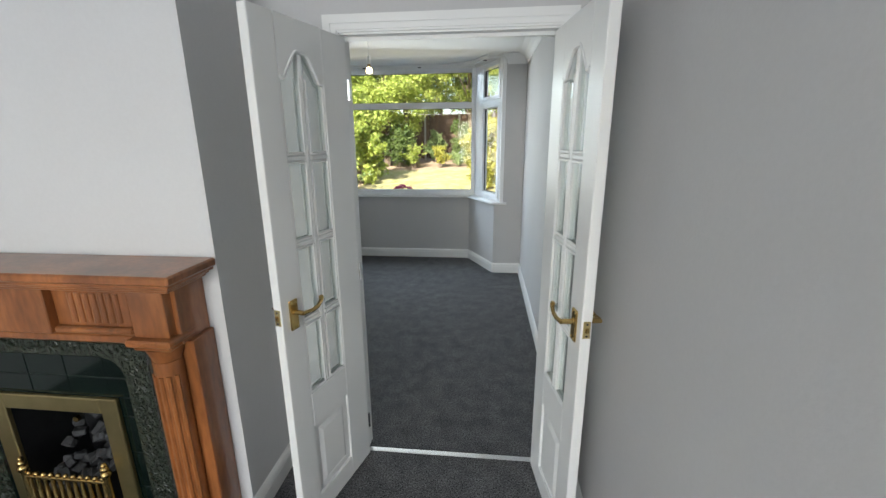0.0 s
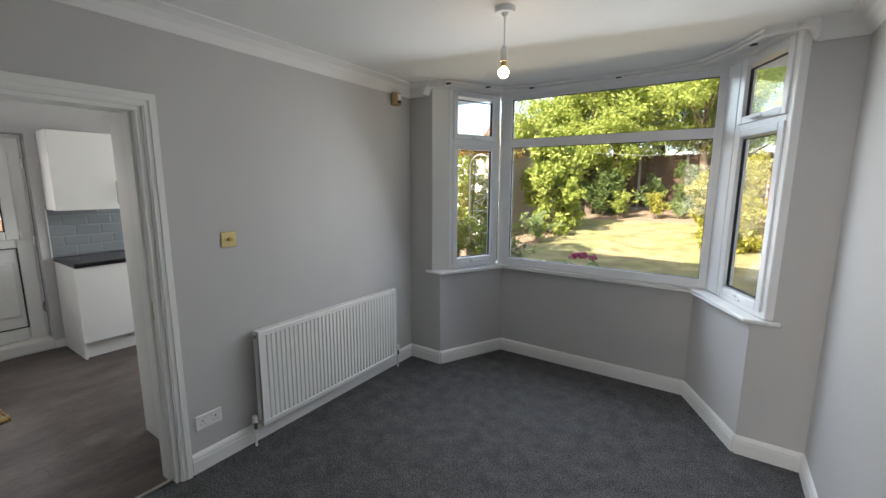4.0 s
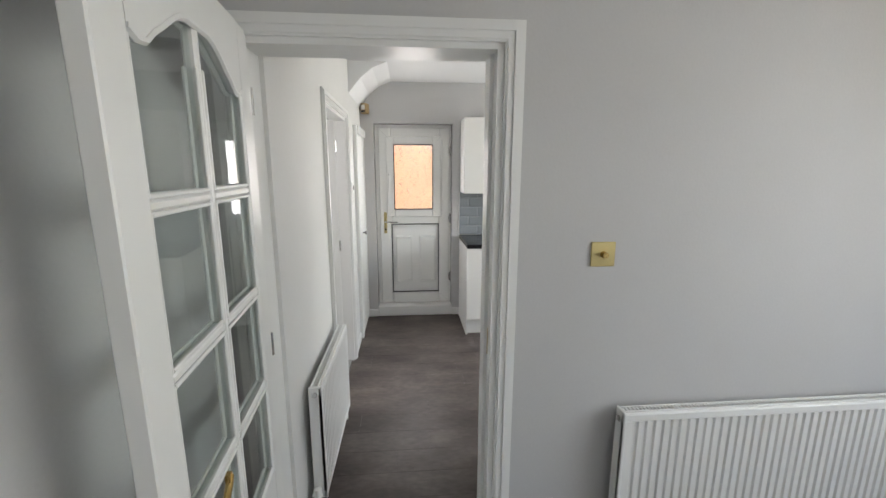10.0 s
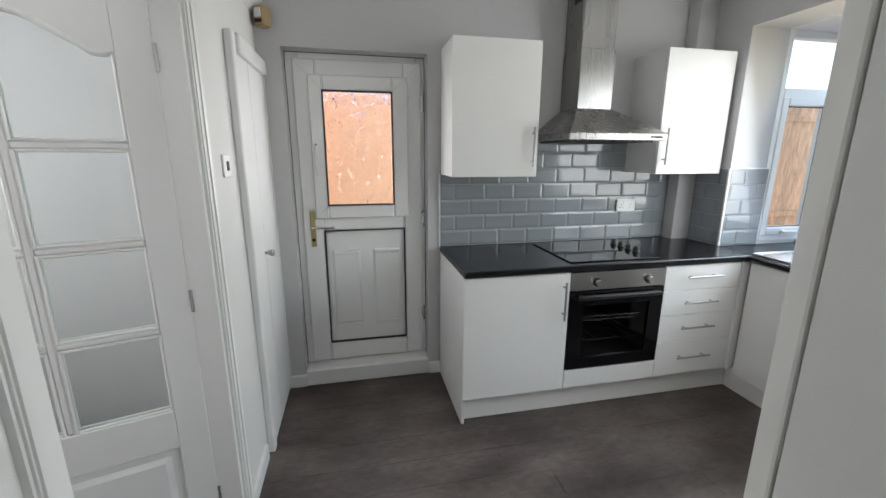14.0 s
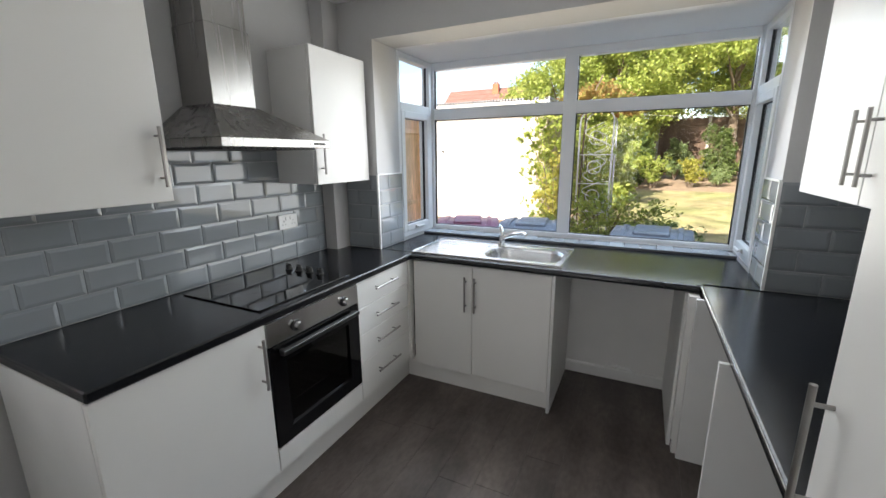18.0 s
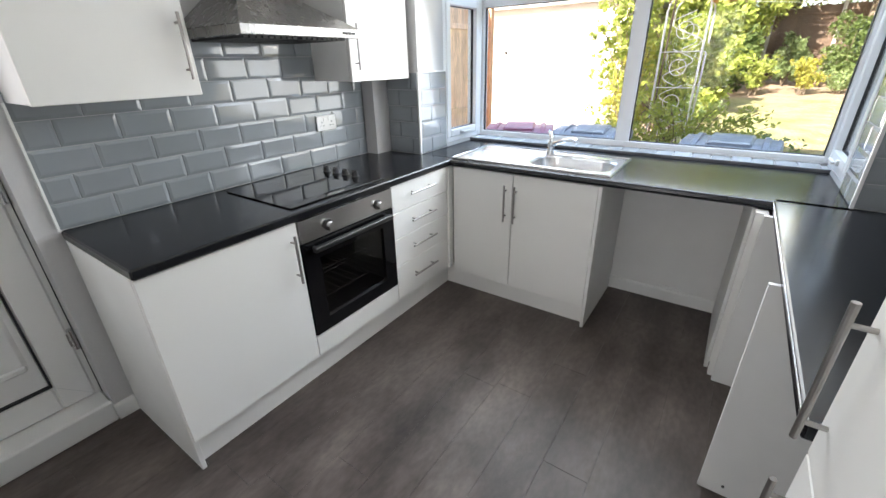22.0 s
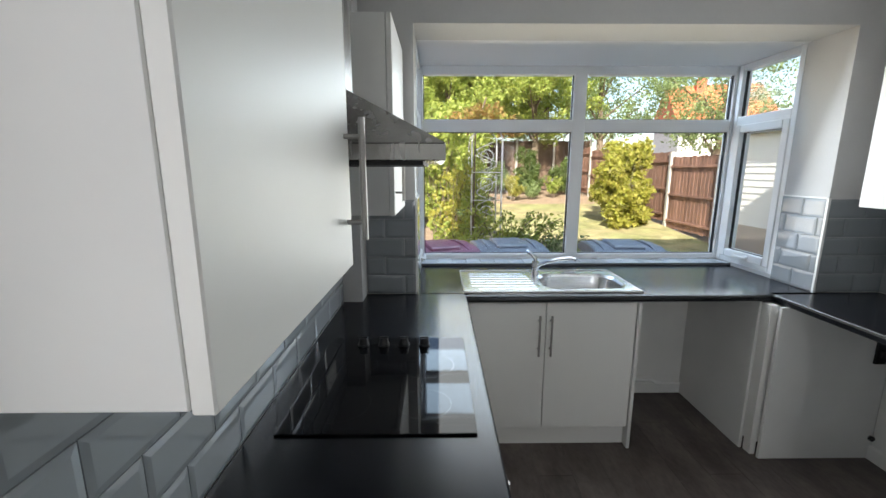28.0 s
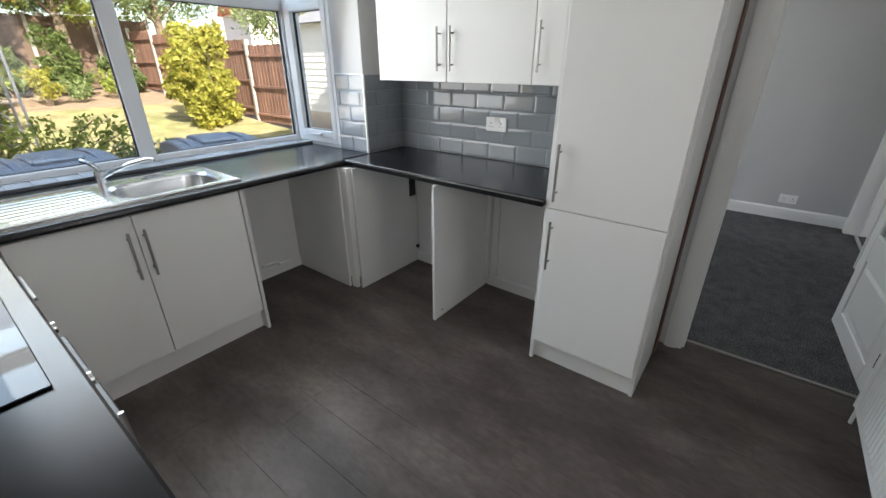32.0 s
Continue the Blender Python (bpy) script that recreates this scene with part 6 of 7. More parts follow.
def panel_fence(name, start, end, mat, label, posts=True, height=1.8, post_mat=CONCRETE, board=0.14):
    s, e = Vector(start), Vector(end)
    length = (e - s).length
    bays = max(1, round(length / 1.85))
    ang = math.degrees(math.atan2(e.y - s.y, e.x - s.x))
    fence = local_thing(name, pose(s.x, s.y, 0, 0, 0, ang), label, "fence", group="garden fences")
    step = length / bays
    bbm = bmesh.new()
    n = int((step - 0.1) / board)
    half = (step - 0.1) / n / 2 + 0.006
    prism(bbm, [(-half, -0.004), (half, -0.016), (half, 0.002), (-half, 0.010)], "z", 0, height)
    bme = finish("board", bbm, mat, 0.003)
    pbm = bmesh.new()
    bx(pbm, -0.05, 0.05, -0.055, 0.055, -0.1, height + 0.12)
    pme = finish("post", pbm, post_mat, 0.008)
    rbm = bmesh.new()
    bx(rbm, 0.05, step - 0.05, -0.045, -0.012, -0.03, 0.03)
    bx(rbm, 0.05, step - 0.05, 0.012, 0.045, -0.03, 0.03)
    rme = finish("rail", rbm, mat, 0.004)
    for k in range(bays + 1):
        at = s + (e - s) * (k / bays)
        z = ground_z(at.y)
        o = new("post", pme)
        o.parent, o.location = fence, (k * step, 0, z)
        if k == bays:
            break
        zm = (z + ground_z((s + (e - s) * ((k + 1) / bays)).y)) / 2
        for zr in (0.25, 0.95, height - 0.2):
            o = new("rail", rme)
            o.parent, o.location = fence, (k * step, 0, zm + zr)
        for i in range(n):
            o = new("board", bme)
            o.parent, o.location = fence, (k * step + 0.05 + (i + 0.5) * (step - 0.1) / n, 0, zm + 0.05 + 0.012 * math.sin(i * 2.3 + k))
    return fence


panel_fence("back_fence", (-5.2, 21.8), (3.6, 22.6), FENCE_DARK, "dark brown board fence with concrete posts", height=2.2)
panel_fence("east_fence", (2.85, 12.35), (2.85, 22.4), FENCE, "red-brown board fence with concrete posts beside the lawn", height=1.9)
panel_fence("side_fence", (2.85, 5.6), (2.85, 10.1), FENCE, "red-brown board fence between the bay and the outbuilding", height=1.9)
panel_fence("west_fence", (-5.25, 0.4), (-5.25, 9.0), ORANGE, "bright orange stained board fence along the side passage", height=2.2, post_mat=ORANGE, board=0.12)

# garage
g = thing("garage", (-6.4, 15, 0), "white rendered garage with a corrugated roof edge", "garage")
gz = -0.12
box("wall", -9.2, -4.45, 12.9, 13.1, gz, 2.74, RENDER, g, bevel=0)
box("wall", -4.6, -4.45, 13.1, 18.5, gz, 2.6, PEBBLE, g, "pebbledashed side wall", 0)
box("corner_strip", -4.46, -4.20, 12.88, 13.12, gz, 2.70, PEBBLE, g, bevel=0.01)
box("roof", -9.4, -4.1, 12.75, 18.7, 2.74, 2.80, LEAD, g, bevel=0.01)
box("fascia", -9.4, -4.12, 12.70, 12.90, 2.52, 2.76, RENDER, g, bevel=0.01)
for k in range(70):
    bm = bmesh.new()
    x = -9.3 + k * 0.075
    cyl(bm, (x, 12.66, 2.79), (x, 13.4, 2.80), 0.024, 6)
    part("corrugation", bm, LEAD, g)
bm = bmesh.new()
cyl(bm, (-6.9, 12.905, 1.62), (-6.9, 12.86, 1.62), 0.03, 8)
part("wall_fixing", bm, IRON, g)

# white clad outbuilding behind the east side
sh = thing("clad_shed", (3.7, 11.2, 0), "white weatherboarded outbuilding with a brown base", "shed")
box("body", 2.92, 4.8, 10.2, 12.25, 0.35, 2.3, SIDING, sh, bevel=0)
box("base", 2.90, 4.82, 10.18, 12.27, -0.12, 0.42, PEBBLE, sh, "brown base course", 0)
for k in range(14):
    z = 0.42 + k * 0.135
    bm = bmesh.new()
    prism(bm, [(2.92, z), (2.898, z), (2.912, z + 0.14), (2.92, z + 0.14)], "y", 10.18, 12.27)
    part("board", bm, SIDING, sh)
    bm = bmesh.new()
    prism(bm, [(10.2, z), (10.178, z), (10.192, z + 0.14), (10.2, z + 0.14)], "x", 2.90, 4.82)
    part("board", bm, SIDING, sh)
bm = bmesh.new()
prism(bm, [(2.7, 2.28), (5.0, 2.28), (3.85, 2.75)], "y", 10.0, 12.4)
part("roof", bm, LEAD, sh)


def far_house(name, x, y, wide, deep, eaves, ridge, turn, label, chimney, wall_mat, roof_mat):
    e = local_thing(name, pose(x, y, 0, 0, 0, turn), label, "house", group="houses beyond the garden")
    box("wall", -wide / 2, wide / 2, -deep / 2, deep / 2, -0.5, eaves, wall_mat, e, bevel=0)
    bm = bmesh.new()
    prism(bm, [(-deep / 2 - 0.4, eaves), (deep / 2 + 0.4, eaves), (0, ridge)], "x", -wide / 2 - 0.3, wide / 2 + 0.3)
    roof = part("roof", bm, roof_mat, e)
    for k in range(8):
        t = (k + 0.5) / 8
        bm = bmesh.new()
        ya = -deep / 2 - 0.4 + (deep / 2 + 0.4) * t
        bx(bm, -wide / 2 - 0.3, wide / 2 + 0.3, ya - 0.03, ya, eaves + (ridge - eaves) * t - 0.02, eaves + (ridge - eaves) * t + 0.05)
        part("tile_course", bm, roof_mat, roof)
    box("chimney", chimney - 0.35, chimney + 0.35, -0.9, -0.3, eaves + 0.6, ridge + 0.35, BRICK, roof)
    for k in range(2):
        bm = bmesh.new()
        cyl(bm, (chimney - 0.15 + 0.3 * k, -0.6, ridge + 0.35), (chimney - 0.15 + 0.3 * k, -0.6, ridge + 0.6), 0.1, 10)
        part("chimney_pot", bm, ROOF, roof)
    box("gutter", -wide / 2 - 0.3, wide / 2 + 0.3, -deep / 2 - 0.5, -deep / 2 - 0.4, eaves - 0.05, eaves + 0.06, SIDING, e)
    for i in range(4):
        xx = -wide / 2 + wide * (i + 0.5) / 4
        for z in (1.0, 3.6):
            wn_ = box("window", xx - 0.6, xx + 0.6, -deep / 2 - 0.03, -deep / 2 + 0.02, z, z + 1.2, SIDING, e)
            box("pane", xx - 0.5, xx + 0.5, -deep / 2 - 0.04, -deep / 2 - 0.03, z + 0.1, z + 1.1, BLACK_GLASS, wn_, bevel=0)
    return e


far_house("house_behind_garage", -18.5, 50, 10, 8, 5.2, 8.9, 0, "brick house with a red-brown tiled roof and a chimney", 0.6, BRICK, ROOF)
far_house("house_behind_fence", 17.6, 36, 6.0, 7, 4.9, 8.0, -14, "white house with an orange tiled roof between the trees", -1.0, RENDER, ORANGE_TILE)

# white metal rose arch
a = thing("rose_arch", (-2.75, 9.95, 0), "white painted metal rose arch with curling scrolls", "garden arch")
gx = ((-2.99, 9.65), (-2.51, 9.65), (-2.99, 10.3), (-2.51, 10.3))
for x, y in gx:
    bm = bmesh.new()
    cyl(bm, (x, y, ground_z(y)), (x, y, 2.0), 0.014, 8)
    part("upright", bm, WHITE_METAL, a)
for y in (9.65, 10.3):
    bm = bmesh.new()
    tube(bm, [(-2.75 + 0.24 * math.cos(t_), y, 2.0 + 0.22 * math.sin(t_)) for t_ in [math.pi * i / 10 for i in range(11)]], 0.011, 6)
    part("hoop", bm, WHITE_METAL, a, smooth=True)
    for k in range(4):
        z = 0.20 + k * 0.44
        bm = bmesh.new()
        cyl(bm, (-2.99, y, z), (-2.51, y, z), 0.007, 6)
        part("crossbar", bm, WHITE_METAL, a)
        bm = bmesh.new()
        tube(bm, [(-2.75 + 0.16 * math.sin(2.2 * math.pi * i / 16) * (1 if k % 2 else -1), y, z + 0.03 + 0.44 * i / 16) for i in range(17)], 0.0065, 6)
        part("scroll", bm, WHITE_METAL, a, smooth=True)
        bm = bmesh.new()
        tube(bm, [(-2.75 + 0.10 * math.cos(2 * math.pi * i / 12), y, z + 0.25 + 0.10 * math.sin(2 * math.pi * i / 12)) for i in range(13)], 0.0065, 6)
        part("ring", bm, WHITE_METAL, a, smooth=True)

# wheeled bins under the kitchen window


def wheeled_bin(x, y, turn, body_mat, lid_mat, label):
    e = local_thing("wheeled_bin", pose(x, y, -0.165, 0, 0, turn), label, "bin", group="wheeled bins")
    bm = bmesh.new()
    lo = [(-0.2, -0.22), (0.2, -0.22), (0.2, 0.2), (-0.2, 0.2)]
    hi = [(-0.27, -0.30), (0.27, -0.30), (0.27, 0.28), (-0.27, 0.28)]
    vl, vh = [bm.verts.new((*p, 0.04)) for p in lo], [bm.verts.new((*p, 1.0)) for p in hi]
    for i in range(4):
        bm.faces.new((vl[i], vl[(i + 1) % 4], vh[(i + 1) % 4], vh[i]))
    bm.faces.new(vl[::-1])
    bm.faces.new(vh)
    part("body", bm, body_mat, e, bevel=0.015)
    bm = bmesh.new()
    prof = [(-0.34, 1.0), (-0.34, 1.035), (-0.26, 1.075), (-0.1, 1.10), (0.1, 1.105), (0.24, 1.085), (0.31, 1.05), (0.31, 1.0)]
    prism(bm, prof, "x", -0.29, 0.29)
    part("lid", bm, lid_mat, e, bevel=0.012)
    bm = bmesh.new()
    prism(bm, [(-0.2, 1.07), (-0.17, 1.112), (0.0, 1.128), (0.15, 1.122), (0.2, 1.08)], "x", -0.13, 0.13)
    part("lid_panel", bm, lid_mat, e, "raised panel of the lid", bevel=0.012)
    for s in (-1, 1):
        bm = bmesh.new()
        prism(bm, [(-0.30, 1.06), (-0.1, 1.115), (0.1, 1.12), (0.25, 1.095), (0.25, 1.08), (-0.3, 1.04)], "x", s * 0.2 - 0.02, s * 0.2 + 0.02)
        part("lid_rib", bm, lid_mat, e, bevel=0.005)
        bm = bmesh.new()
        cyl(bm, (s * 0.22, 0.25, 0.1), (s * 0.28, 0.25, 0.1), 0.1, 16)
        part("wheel", bm, BLACK, e)
    bm = bmesh.new()
    tube(bm, [(-0.2, 0.31, 1.03), (-0.2, 0.36, 1.05), (0.2, 0.36, 1.05), (0.2, 0.31, 1.03)], 0.016, 8)
    part("grip", bm, body_mat, e, smooth=True)
    return e


wheeled_bin(-3.52, 6.45, 20, BIN_GREY, BIN_RED, "grey wheeled bin with a maroon lid")
wheeled_bin(-2.92, 6.55, 5, BIN_GREY, BIN_GREY, "blue-grey wheeled bin below the kitchen window")
wheeled_bin(-1.95, 6.48, -4, BIN_GREY, BIN_GREY, "blue-grey wheeled bin below the kitchen window")


# plants
def leaf_mass(name, blobs, count, size, mat, parent, seed, flat=0.6, label=""):
    """Many small folded leaves over uneven clumps; blobs are (x, y, z, rx, ry, rz)."""
    r = np.random.default_rng(seed)
    vol = np.array([b[3] * b[4] * b[5] for b in blobs]) ** 0.67
    pick = r.choice(len(blobs), count, p=vol / vol.sum())
    b = np.array(blobs)[pick]
    clumps = 26
    dirs = r.normal(size=(len(blobs), clumps, 3))
    dirs /= np.linalg.norm(dirs, axis=2, keepdims=True)
    dirs *= r.uniform(0.55, 1.0, (len(blobs), clumps, 1))
    cen = dirs[pick, r.integers(0, clumps, count)] + r.normal(size=(count, 3)) * 0.17
    c = b[:, :3] + cen * b[:, 3:]
    n = r.normal(size=(count, 3)) + np.array([0, 0, flat])
    n /= np.linalg.norm(n, axis=1, keepdims=True)
    u = np.cross(n, r.normal(size=(count, 3)))
    u /= np.linalg.norm(u, axis=1, keepdims=True)
    v = np.cross(n, u)
    s = size * r.uniform(0.6, 1.35, (count, 1))
    pts = np.stack([c - u * s, c + v * s * 0.5 - n * s * 0.12, c + u * s, c - v * s * 0.5 - n * s * 0.12], 1).reshape(-1, 3) - np.array(ORIGIN[parent])
    me = bpy.data.meshes.new(name)
    me.from_pydata(pts.tolist(), [], np.arange(count * 4).reshape(-1, 4).tolist())
    me.materials.append(mat)
    ob = new(name, me)
    ob.parent = parent
    ORIGIN[ob] = ORIGIN[parent]
    if label:
        ob["label"] = label
    return ob


def tree(x, y, height, spread, mat, label, seed, leaves=7000, size=0.075, low=0.35, name="tree"):
    z = ground_z(y)
    e = thing(name, (x, y, z), label, "tree" if name == "tree" else "shrub", group="garden trees" if name == "tree" else "garden shrubs")
    r = random.Random(seed)
    bm = bmesh.new()
    tip = Vector((x + r.uniform(-0.3, 0.3), y + r.uniform(-0.3, 0.3), z + height * 0.75))
    base = Vector((x, y, z - 0.05))
    r0 = 0.035 * height ** 0.9
    mid = base.lerp(tip, 0.5) + Vector((r.uniform(-0.15, 0.15), r.uniform(-0.15, 0.15), 0))
    cyl(bm, base, mid, r0, 9, r0 * 0.7)
    cyl(bm, mid, tip, r0 * 0.7, 9, r0 * 0.25)
    part("trunk", bm, BARK, e, smooth=True)
    blobs = []
    for i in range(9):
        a = 2.4 * i + r.random()
        h = low + (1 - low) * (i + 0.5) / 9
        rad = spread * (0.75 if 0.2 < (i / 9) < 0.8 else 0.45) * r.uniform(0.7, 1.1)
        c = Vector((x + rad * math.cos(a), y + rad * math.sin(a), z + height * h * 0.92))
        blobs.append((*c, spread * r.uniform(0.4, 0.62), spread * r.uniform(0.4, 0.62), height * r.uniform(0.10, 0.17)))
        bm = bmesh.new()
        st = base.lerp(tip, max(0.25, h * 0.8))
        cyl(bm, st, st.lerp(c, 0.9), r0 * 0.3, 6, r0 * 0.08)
        part("limb", bm, BARK, e)
    blobs.append((x, y, z + height * 0.8, spread * 0.6, spread * 0.6, height * 0.18))
    leaf_mass("crown", blobs, leaves, size, mat, e, seed)
    return e


def shrub(x, y, wide, tall, mat, label, seed, leaves=4000, size=0.06, name="shrub"):
    """A dense bush of uneven clumps on many stems."""
    z = ground_z(y)
    e = thing(name, (x, y, z), label, "shrub", group="garden shrubs")
    r = random.Random(seed)
    blobs = [(x, y, z + tall * 0.48, wide * 0.62, wide * 0.62, tall * 0.40)]
    for i in range(22):
        a, u, h = r.uniform(0, 6.28), wide * r.uniform(0.35, 0.85), r.uniform(0.10, 0.92)
        u *= math.sin(math.pi * min(0.9, 0.18 + h * 0.78)) ** 0.6
        k = r.uniform(0.16, 0.36)
        blobs.append((x + u * math.cos(a), y + u * math.sin(a), z + tall * h, wide * k, wide * k, tall * k * 0.5))
    bm = bmesh.new()
    for i in range(8):
        a = i * 0.8
        cyl(bm, (x, y, z - 0.03), (x + 0.5 * wide * math.cos(a), y + 0.5 * wide * math.sin(a), z + tall * r.uniform(0.5, 0.85)), 0.018, 5, 0.005)
    part("stems", bm, BARK, e)
    leaf_mass("foliage", blobs, leaves, size, mat, e, seed)
    return e


def spray(x, y, wide, tall, mat, label, seed, stems=26, leaves=1800, size=0.03, lean=(0.0, 0.0)):
    """A loose plant of thin arching stems with small leaves along them."""
    z = ground_z(y)
    e = thing("shrub", (x, y, z), label, "shrub", group="garden shrubs")
    r = random.Random(seed)
    bm = bmesh.new()
    blobs = []
    for i in range(stems):
        a, k, up = r.uniform(0, 6.28), wide * r.uniform(0.25, 1.0), tall * r.uniform(0.5, 1.0)
        ox, oy = x + r.uniform(-0.1, 0.1), y + r.uniform(-0.1, 0.1)
        line = []
        for j in range(6):
            q = j / 5
            line.append((ox + (k * math.cos(a) + lean[0]) * q ** 1.5, oy + (k * math.sin(a) + lean[1]) * q ** 1.5, z - 0.03 + up * (q - 0.22 * q ** 3) / 0.78))
            if j > 1:
                w = r.uniform(0.05, 0.10)
                blobs.append((*line[-1], w, w, w))
        tube(bm, line, 0.005, 4)
    part("stems", bm, BARK, e)
    leaf_mass("foliage", blobs, leaves, size, mat, e, seed)
    return e


tree(-3.2, 19.9, 6.0, 1.9, LEAF_LIGHT, "broad bright green garden tree", 11, 26000, 0.07, 0.30)
tree(-5.0, 19.4, 4.8, 1.9, LEAF_LIGHT, "bright green tree rising behind the garage", 16, 20000, 0.065, 0.3)
tree(-2.4, 20.6, 6.8, 2.2, LEAF_LIGHT, "broad bright green garden tree", 12, 22000, 0.07, 0.42)
tree(0.7, 21.1, 6.4, 2.3, LEAF_LIGHT, "leafy green tree before the back fence", 13, 17000, 0.07, 0.50)
tree(3.5, 20.9, 6.6, 2.3, LEAF_BLUE, "airy grey-green tree with sky between its leaves", 14, 13000, 0.06, 0.45)
tree(6.2, 18.0, 6.2, 2.1, LEAF_BLUE, "airy grey-green tree beyond the fence", 15, 11000, 0.06, 0.40)
tree(8.6, 14.5, 5.6, 1.8, LEAF_BLUE, "airy grey-green tree beyond the fence", 19, 8000, 0.06, 0.40)
tree(-1.2, 24.0, 6.0, 2.1, LEAF_BLUE, "grey-green tree behind the back fence", 17, 15000, 0.065, 0.30)
tree(2.1, 24.2, 6.4, 2.3, LEAF_LIGHT, "tall bright green tree behind the back fence", 18, 16000, 0.07, 0.35)
shrub(-3.1, 15.0, 1.15, 3.1, LEAF_LIGHT, "tall rounded bright green laurel bush", 21, 15000, 0.075)
shrub(1.58, 14.4, 0.98, 2.3, LEAF_YELLOW, "rounded yellow-green variegated bush", 22, 13000, 0.06)
shrub(-2.5, 19.3, 0.8, 2.0, LEAF_DARK, "dark green shrub against the fence", 23, 4500, 0.06)
shrub(0.3, 20.9, 0.75, 1.9, LEAF_DARK, "dark green shrub against the back fence", 40, 3800, 0.06)
shrub(2.0, 21.2, 0.7, 1.7, LEAF_DARK, "dark ivy-like shrub in the fence corner", 41, 3600, 0.06)
shrub(-1.0, 21.1, 0.6, 1.5, LEAF_BLUE, "grey-green shrub against the back fence", 42, 2600, 0.06)
spray(-1.75, 18.9, 0.6, 1.1, LEAF_LIGHT, "loose light green border shrub", 24, 26, 1500, 0.05)
spray(-0.6, 19.2, 0.5, 1.0, LEAF_YELLOW, "loose yellow-green border shrub", 25, 22, 1200, 0.05)
spray(0.2, 19.5, 0.5, 0.7, LEAF_BLUE, "low grey-green border plant", 43, 20, 1000, 0.045)
spray(1.2, 20.0, 0.45, 0.9, LEAF_LIGHT, "loose bright green border shrub", 26, 20, 1100, 0.05)
spray(-3.5, 10.6, 0.75, 2.7, LEAF_LIGHT, "tall climbing green shrub beside the rose arch", 27, 46, 3800, 0.05)
spray(-2.85, 10.1, 0.45, 2.1, LEAF_LIGHT, "climber growing through the rose arch", 28, 26, 1500, 0.045)
spray(-3.25, 9.6, 0.45, 1.8, LEAF_YELLOW, "loose yellow-green climber in front of the rose arch", 38, 24, 1300, 0.042)
spray(-2.45, 9.2, 0.75, 1.15, LEAF_LIGHT, "feathery pale green shrub near the window", 30, 44, 2600, 0.032, (0.15, 0.0))
spray(-3.1, 9.0, 0.5, 1.05, LEAF_LIGHT, "loose green shrub near the bins", 31, 30, 1800, 0.035)
spray(-1.95, 8.9, 0.5, 0.75, LEAF_BLUE, "low spreading grey-green shrub", 32, 30, 1500, 0.03, (0.15, 0.0))
spray(-2.9, 13.4, 0.6, 0.9, LEAF_BLUE, "low pale border plant", 33, 24, 1200, 0.045)
spray(2.2, 7.9, 0.4, 0.8, LEAF_BLUE, "grey-green plant by the side fence", 34, 20, 900, 0.035)
spray(-1.0, 7.2, 0.32, 0.8, LEAF_LIGHT, "loose green plant below the bay", 35, 16, 600, 0.035)
rust = thing("rambling_climber", (-2.75, 9.95, ground_z(9.95)), "rust-brown faded climber over the rose arch", "climber")
bm = bmesh.new()
tube(bm, [(-2.97, 9.66, ground_z(9.7) - 0.03), (-2.95, 9.70, 1.2), (-2.93, 9.75, 2.2), (-2.75, 9.95, 2.7)], 0.014, 6)
part("stem", bm, BARK, rust, smooth=True)
leaf_mass("foliage", [(-2.75, 9.95, 2.42, 0.36, 0.42, 0.22), (-3.05, 9.9, 2.36, 0.34, 0.32, 0.20), (-2.42, 9.95, 2.28, 0.28, 0.3, 0.20), (-2.2, 9.95, 2.20, 0.2, 0.25, 0.12)], 1700, 0.042, LEAF_RUST, rust, 29)
fl = thing("flowering_shrub", (0.15, 6.75, -0.1), "pink-flowered shrub below the bay window", "shrub")
leaf_mass("foliage", [(0.15, 6.75, 0.46, 0.22, 0.18, 0.36)], 420, 0.045, LEAF_BLUE, fl, 36)
leaf_mass("flowers", [(0.07, 6.75, 0.85, 0.055, 0.05, 0.04), (0.17, 6.72, 0.88, 0.06, 0.05, 0.04), (0.25, 6.78, 0.84, 0.045, 0.045, 0.035)], 300, 0.016, PETAL, fl, 37, 1.0, "pink flower heads")
wl = thing("washing_line", (-0.5, 18, 2.0), "thin washing line across the garden", "washing line")
bm = bmesh.new()
tube(bm, [(-2.6, 17.6, 2.75), (-1.0, 18.1, 2.62), (0.6, 18.6, 2.66), (2.2, 19.1, 2.8)], 0.003, 5)
part("line", bm, WHITE_METAL, wl)

# ---------------------------------------------------------------- wall tiles and floor planks
TW, TH, TT = 0.2, 0.0995, 0.0064


def tile_mesh(w, h):
    """A bevelled metro tile, flat in x-z, its face towards -y."""
    bm = bmesh.new()
    g, c = 0.0012, 0.014
    c = min(c, w * 0.4)
    a = [bm.verts.new((x, 0, z)) for x, z in ((g, g), (w - g, g), (w - g, h - g), (g, h - g))]
    m_ = [bm.verts.new((x, -0.004, z)) for x, z in ((g, g), (w - g, g), (w - g, h - g), (g, h - g))]
    b = [bm.verts.new((x, -TT, z)) for x, z in ((c, c), (w - c, c), (w - c, h - c), (c, h - c))]
    for p, q in ((a, m_), (m_, b)):
        for i in range(4):
            bm.faces.new((p[i], p[(i + 1) % 4], q[(i + 1) % 4], q[i]))
    bm.faces.new(b)
    return finish("tile", bm, TILE)


TILES = {}


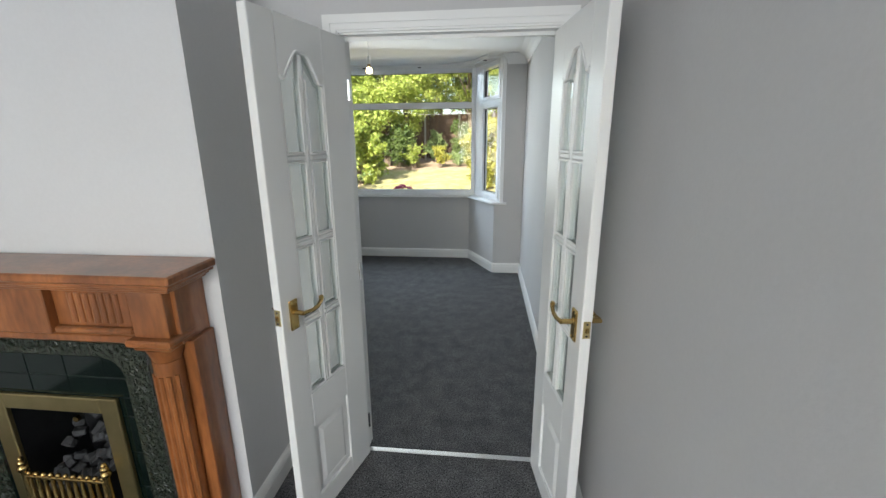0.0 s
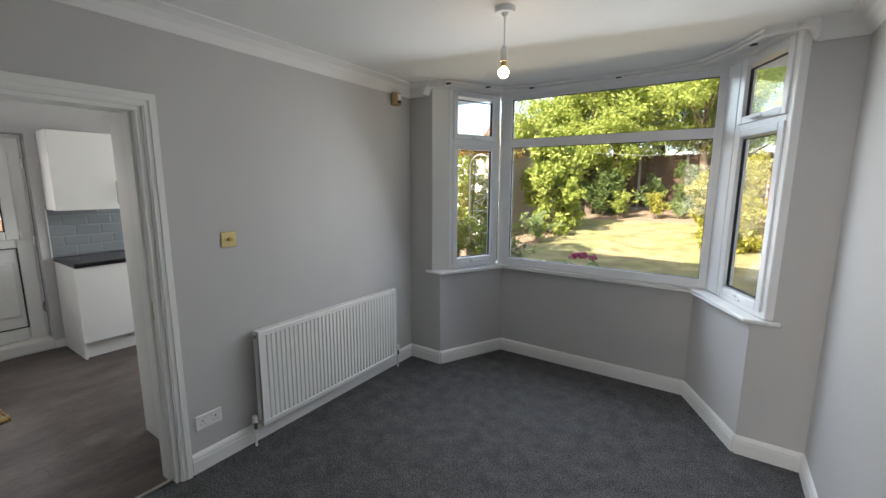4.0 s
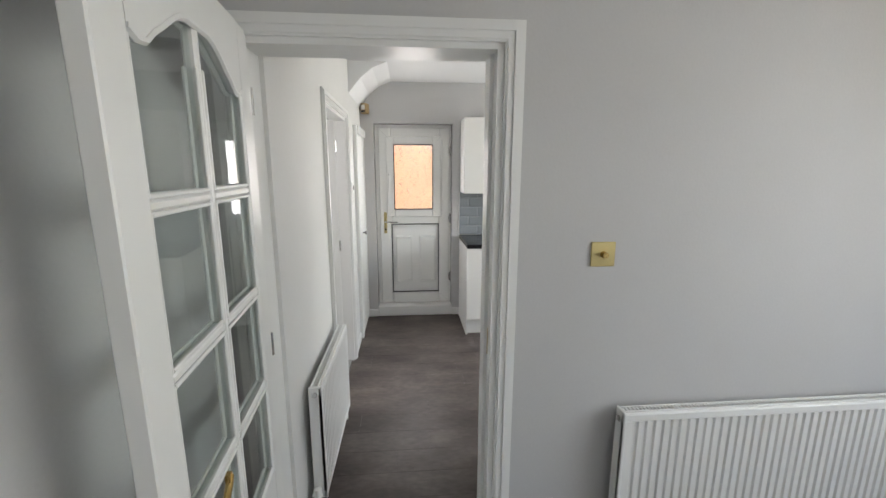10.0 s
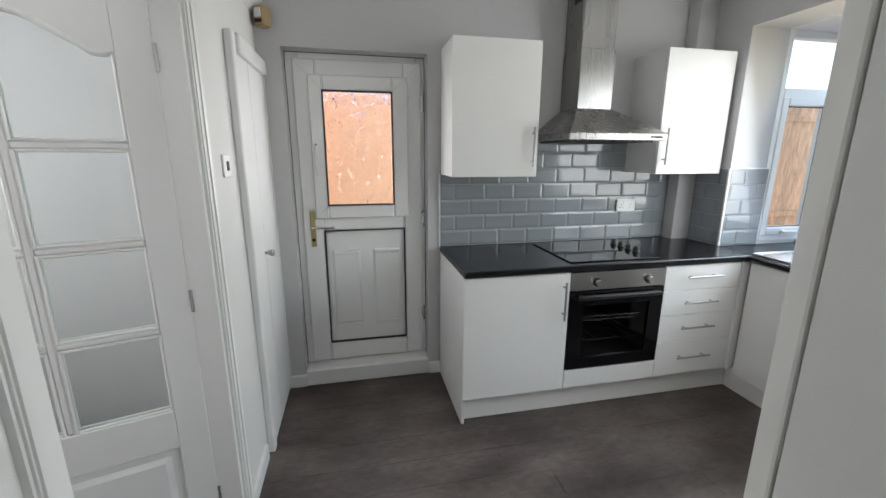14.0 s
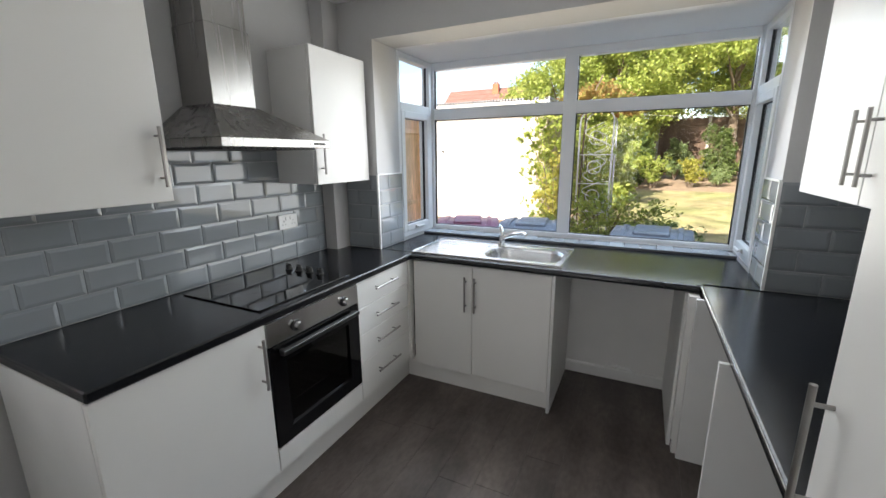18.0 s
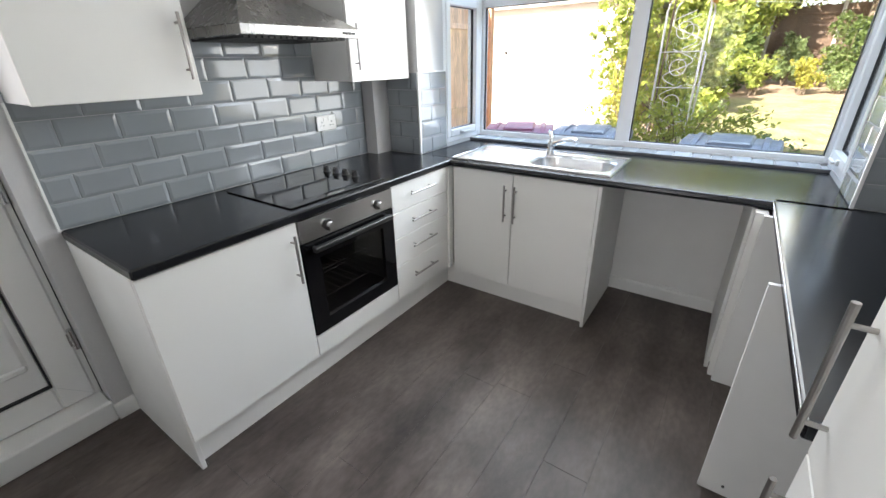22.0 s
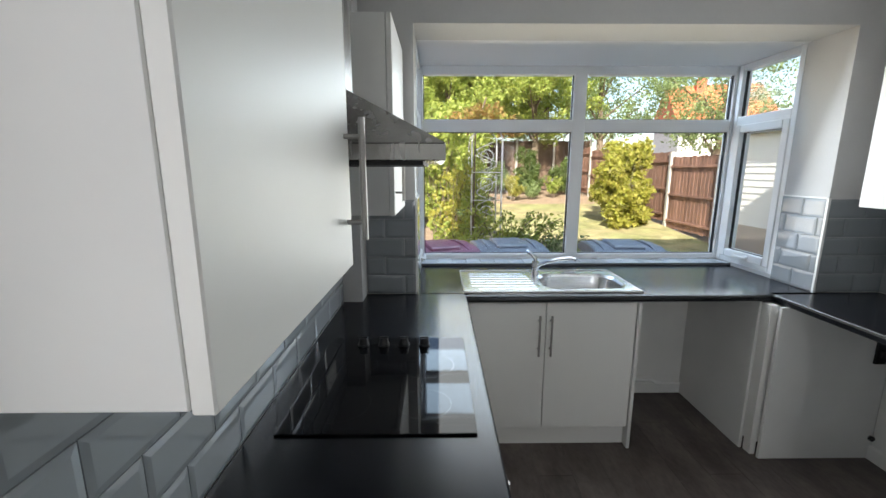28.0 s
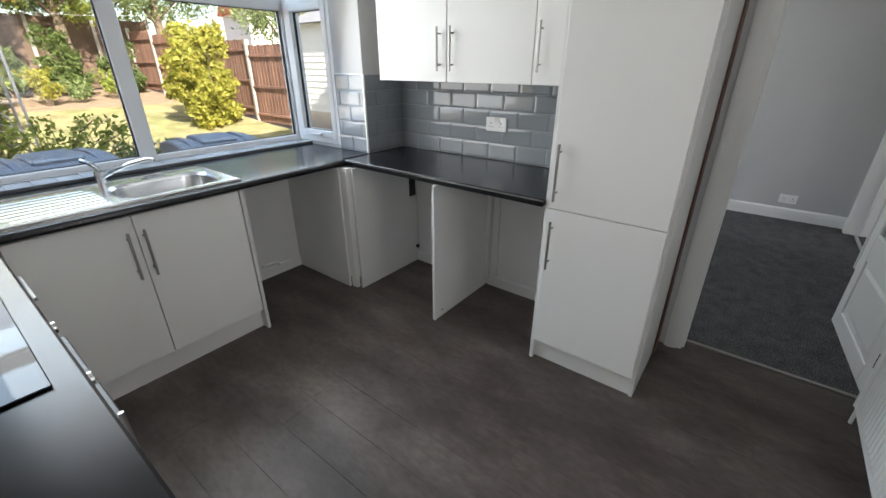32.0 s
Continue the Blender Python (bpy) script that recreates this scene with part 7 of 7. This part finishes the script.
def tiled(name, m, length, rows, label, z0=0.910, start=0.0, skip=None):
    """Rows of metro tiles in brick bond on a grout bed, in the local x-z plane."""
    e = local_thing(name, m, label, "tiles", "structure")
    bm = bmesh.new()
    top = {}
    bx(bm, 0, length, -0.003, -0.0005, z0, z0 + rows * TH)
    part("grout", bm, GROUT, e)
    for r_ in range(rows):
        x = start - (TW / 2 if r_ % 2 else 0)
        while x < length - 0.004:
            a, b = max(0, x), min(length, x + TW)
            w_ = round(b - a, 3)
            if w_ > 0.015 and not (skip and skip(a, r_)):
                if w_ not in TILES:
                    TILES[w_] = tile_mesh(w_, TH)
                o = new("tile", TILES[w_])
                o.parent, o.location = e, (a, -0.0022, z0 + r_ * TH)
            x += TW
    return e


tiled("wall_tiles_west", pose(KW, 3.345, 0, 0, 0, 90), 1.675, 7, "grey bevelled metro tiles on the cooker wall", skip=lambda a, r_: r_ > 4 and not 0.45 < a < 1.3)
tiled("wall_tiles_west_return", pose(-3.898, NY, 0, 0, 0, 0), 0.258, 5, "grey bevelled metro tiles on the corner")
tiled("wall_tiles_west_reveal", pose(BX0, NY, 0, 0, 0, 90), 0.30, 5, "grey bevelled metro tiles in the bay reveal", start=-0.08)
tiled("wall_tiles_east", pose(KX, NY, 0, 0, 0, -90), 1.42, 5, "grey bevelled metro tiles above the east worktop", start=-0.05)
tiled("wall_tiles_east_return", pose(BX1, NY, 0, 0, 0, 0), 0.36, 5, "grey bevelled metro tiles on the corner")
tiled("wall_tiles_east_reveal", pose(BX1, 5.44, 0, 0, 0, -90), 0.28, 5, "grey bevelled metro tiles in the bay reveal", start=-0.06)
# white edge strips of the tiling
bm = bmesh.new()
for x, y in ((BX0 + 0.005, NY - 0.006), (BX1 - 0.005, NY - 0.006)):
    bx(bm, x - 0.006, x + 0.006, y - 0.006, y + 0.006, 0.908, 0.910 + 5 * TH + 0.004)
bx(bm, BX0 + 0.001, BX0 + 0.012, NY, 5.46, 0.910 + 5 * TH, 0.918 + 5 * TH)
bx(bm, BX1 - 0.012, BX1 - 0.001, NY, 5.44, 0.910 + 5 * TH, 0.918 + 5 * TH)
bx(bm, KW + 0.001, KW + 0.013, 3.337, 3.345, 0.908, 1.372)
solid("trim_tile_edge", bm, SOCKET, "white plastic tile edging", "trim")

# vinyl planks
PW, PL = 0.178, 1.22
planks = bpy.data.objects["floor_kitchen"]
PLANKS = {}
rng = random.Random(3)
x = -4.25
while x < -1.05:
    w_ = min(PW, -1.05 - x)
    y = KS - 0.05 - rng.uniform(0, PL)
    while y < 5.85:
        a, b = max(KS - 0.05, y), min(5.85, y + PL)
        if b - a > 0.03:
            k = (round(w_, 3), round(b - a, 3))
            if k not in PLANKS:
                bm = bmesh.new()
                bx(bm, 0.0006, k[0] - 0.0006, 0.0006, k[1] - 0.0006, -0.004, 0.0)
                PLANKS[k] = finish("plank", bm, VINYL, 0.0003)
            o = new("plank", PLANKS[k])
            o.parent, o.location = planks, (x, a, 0)
        y += PL
    x += PW
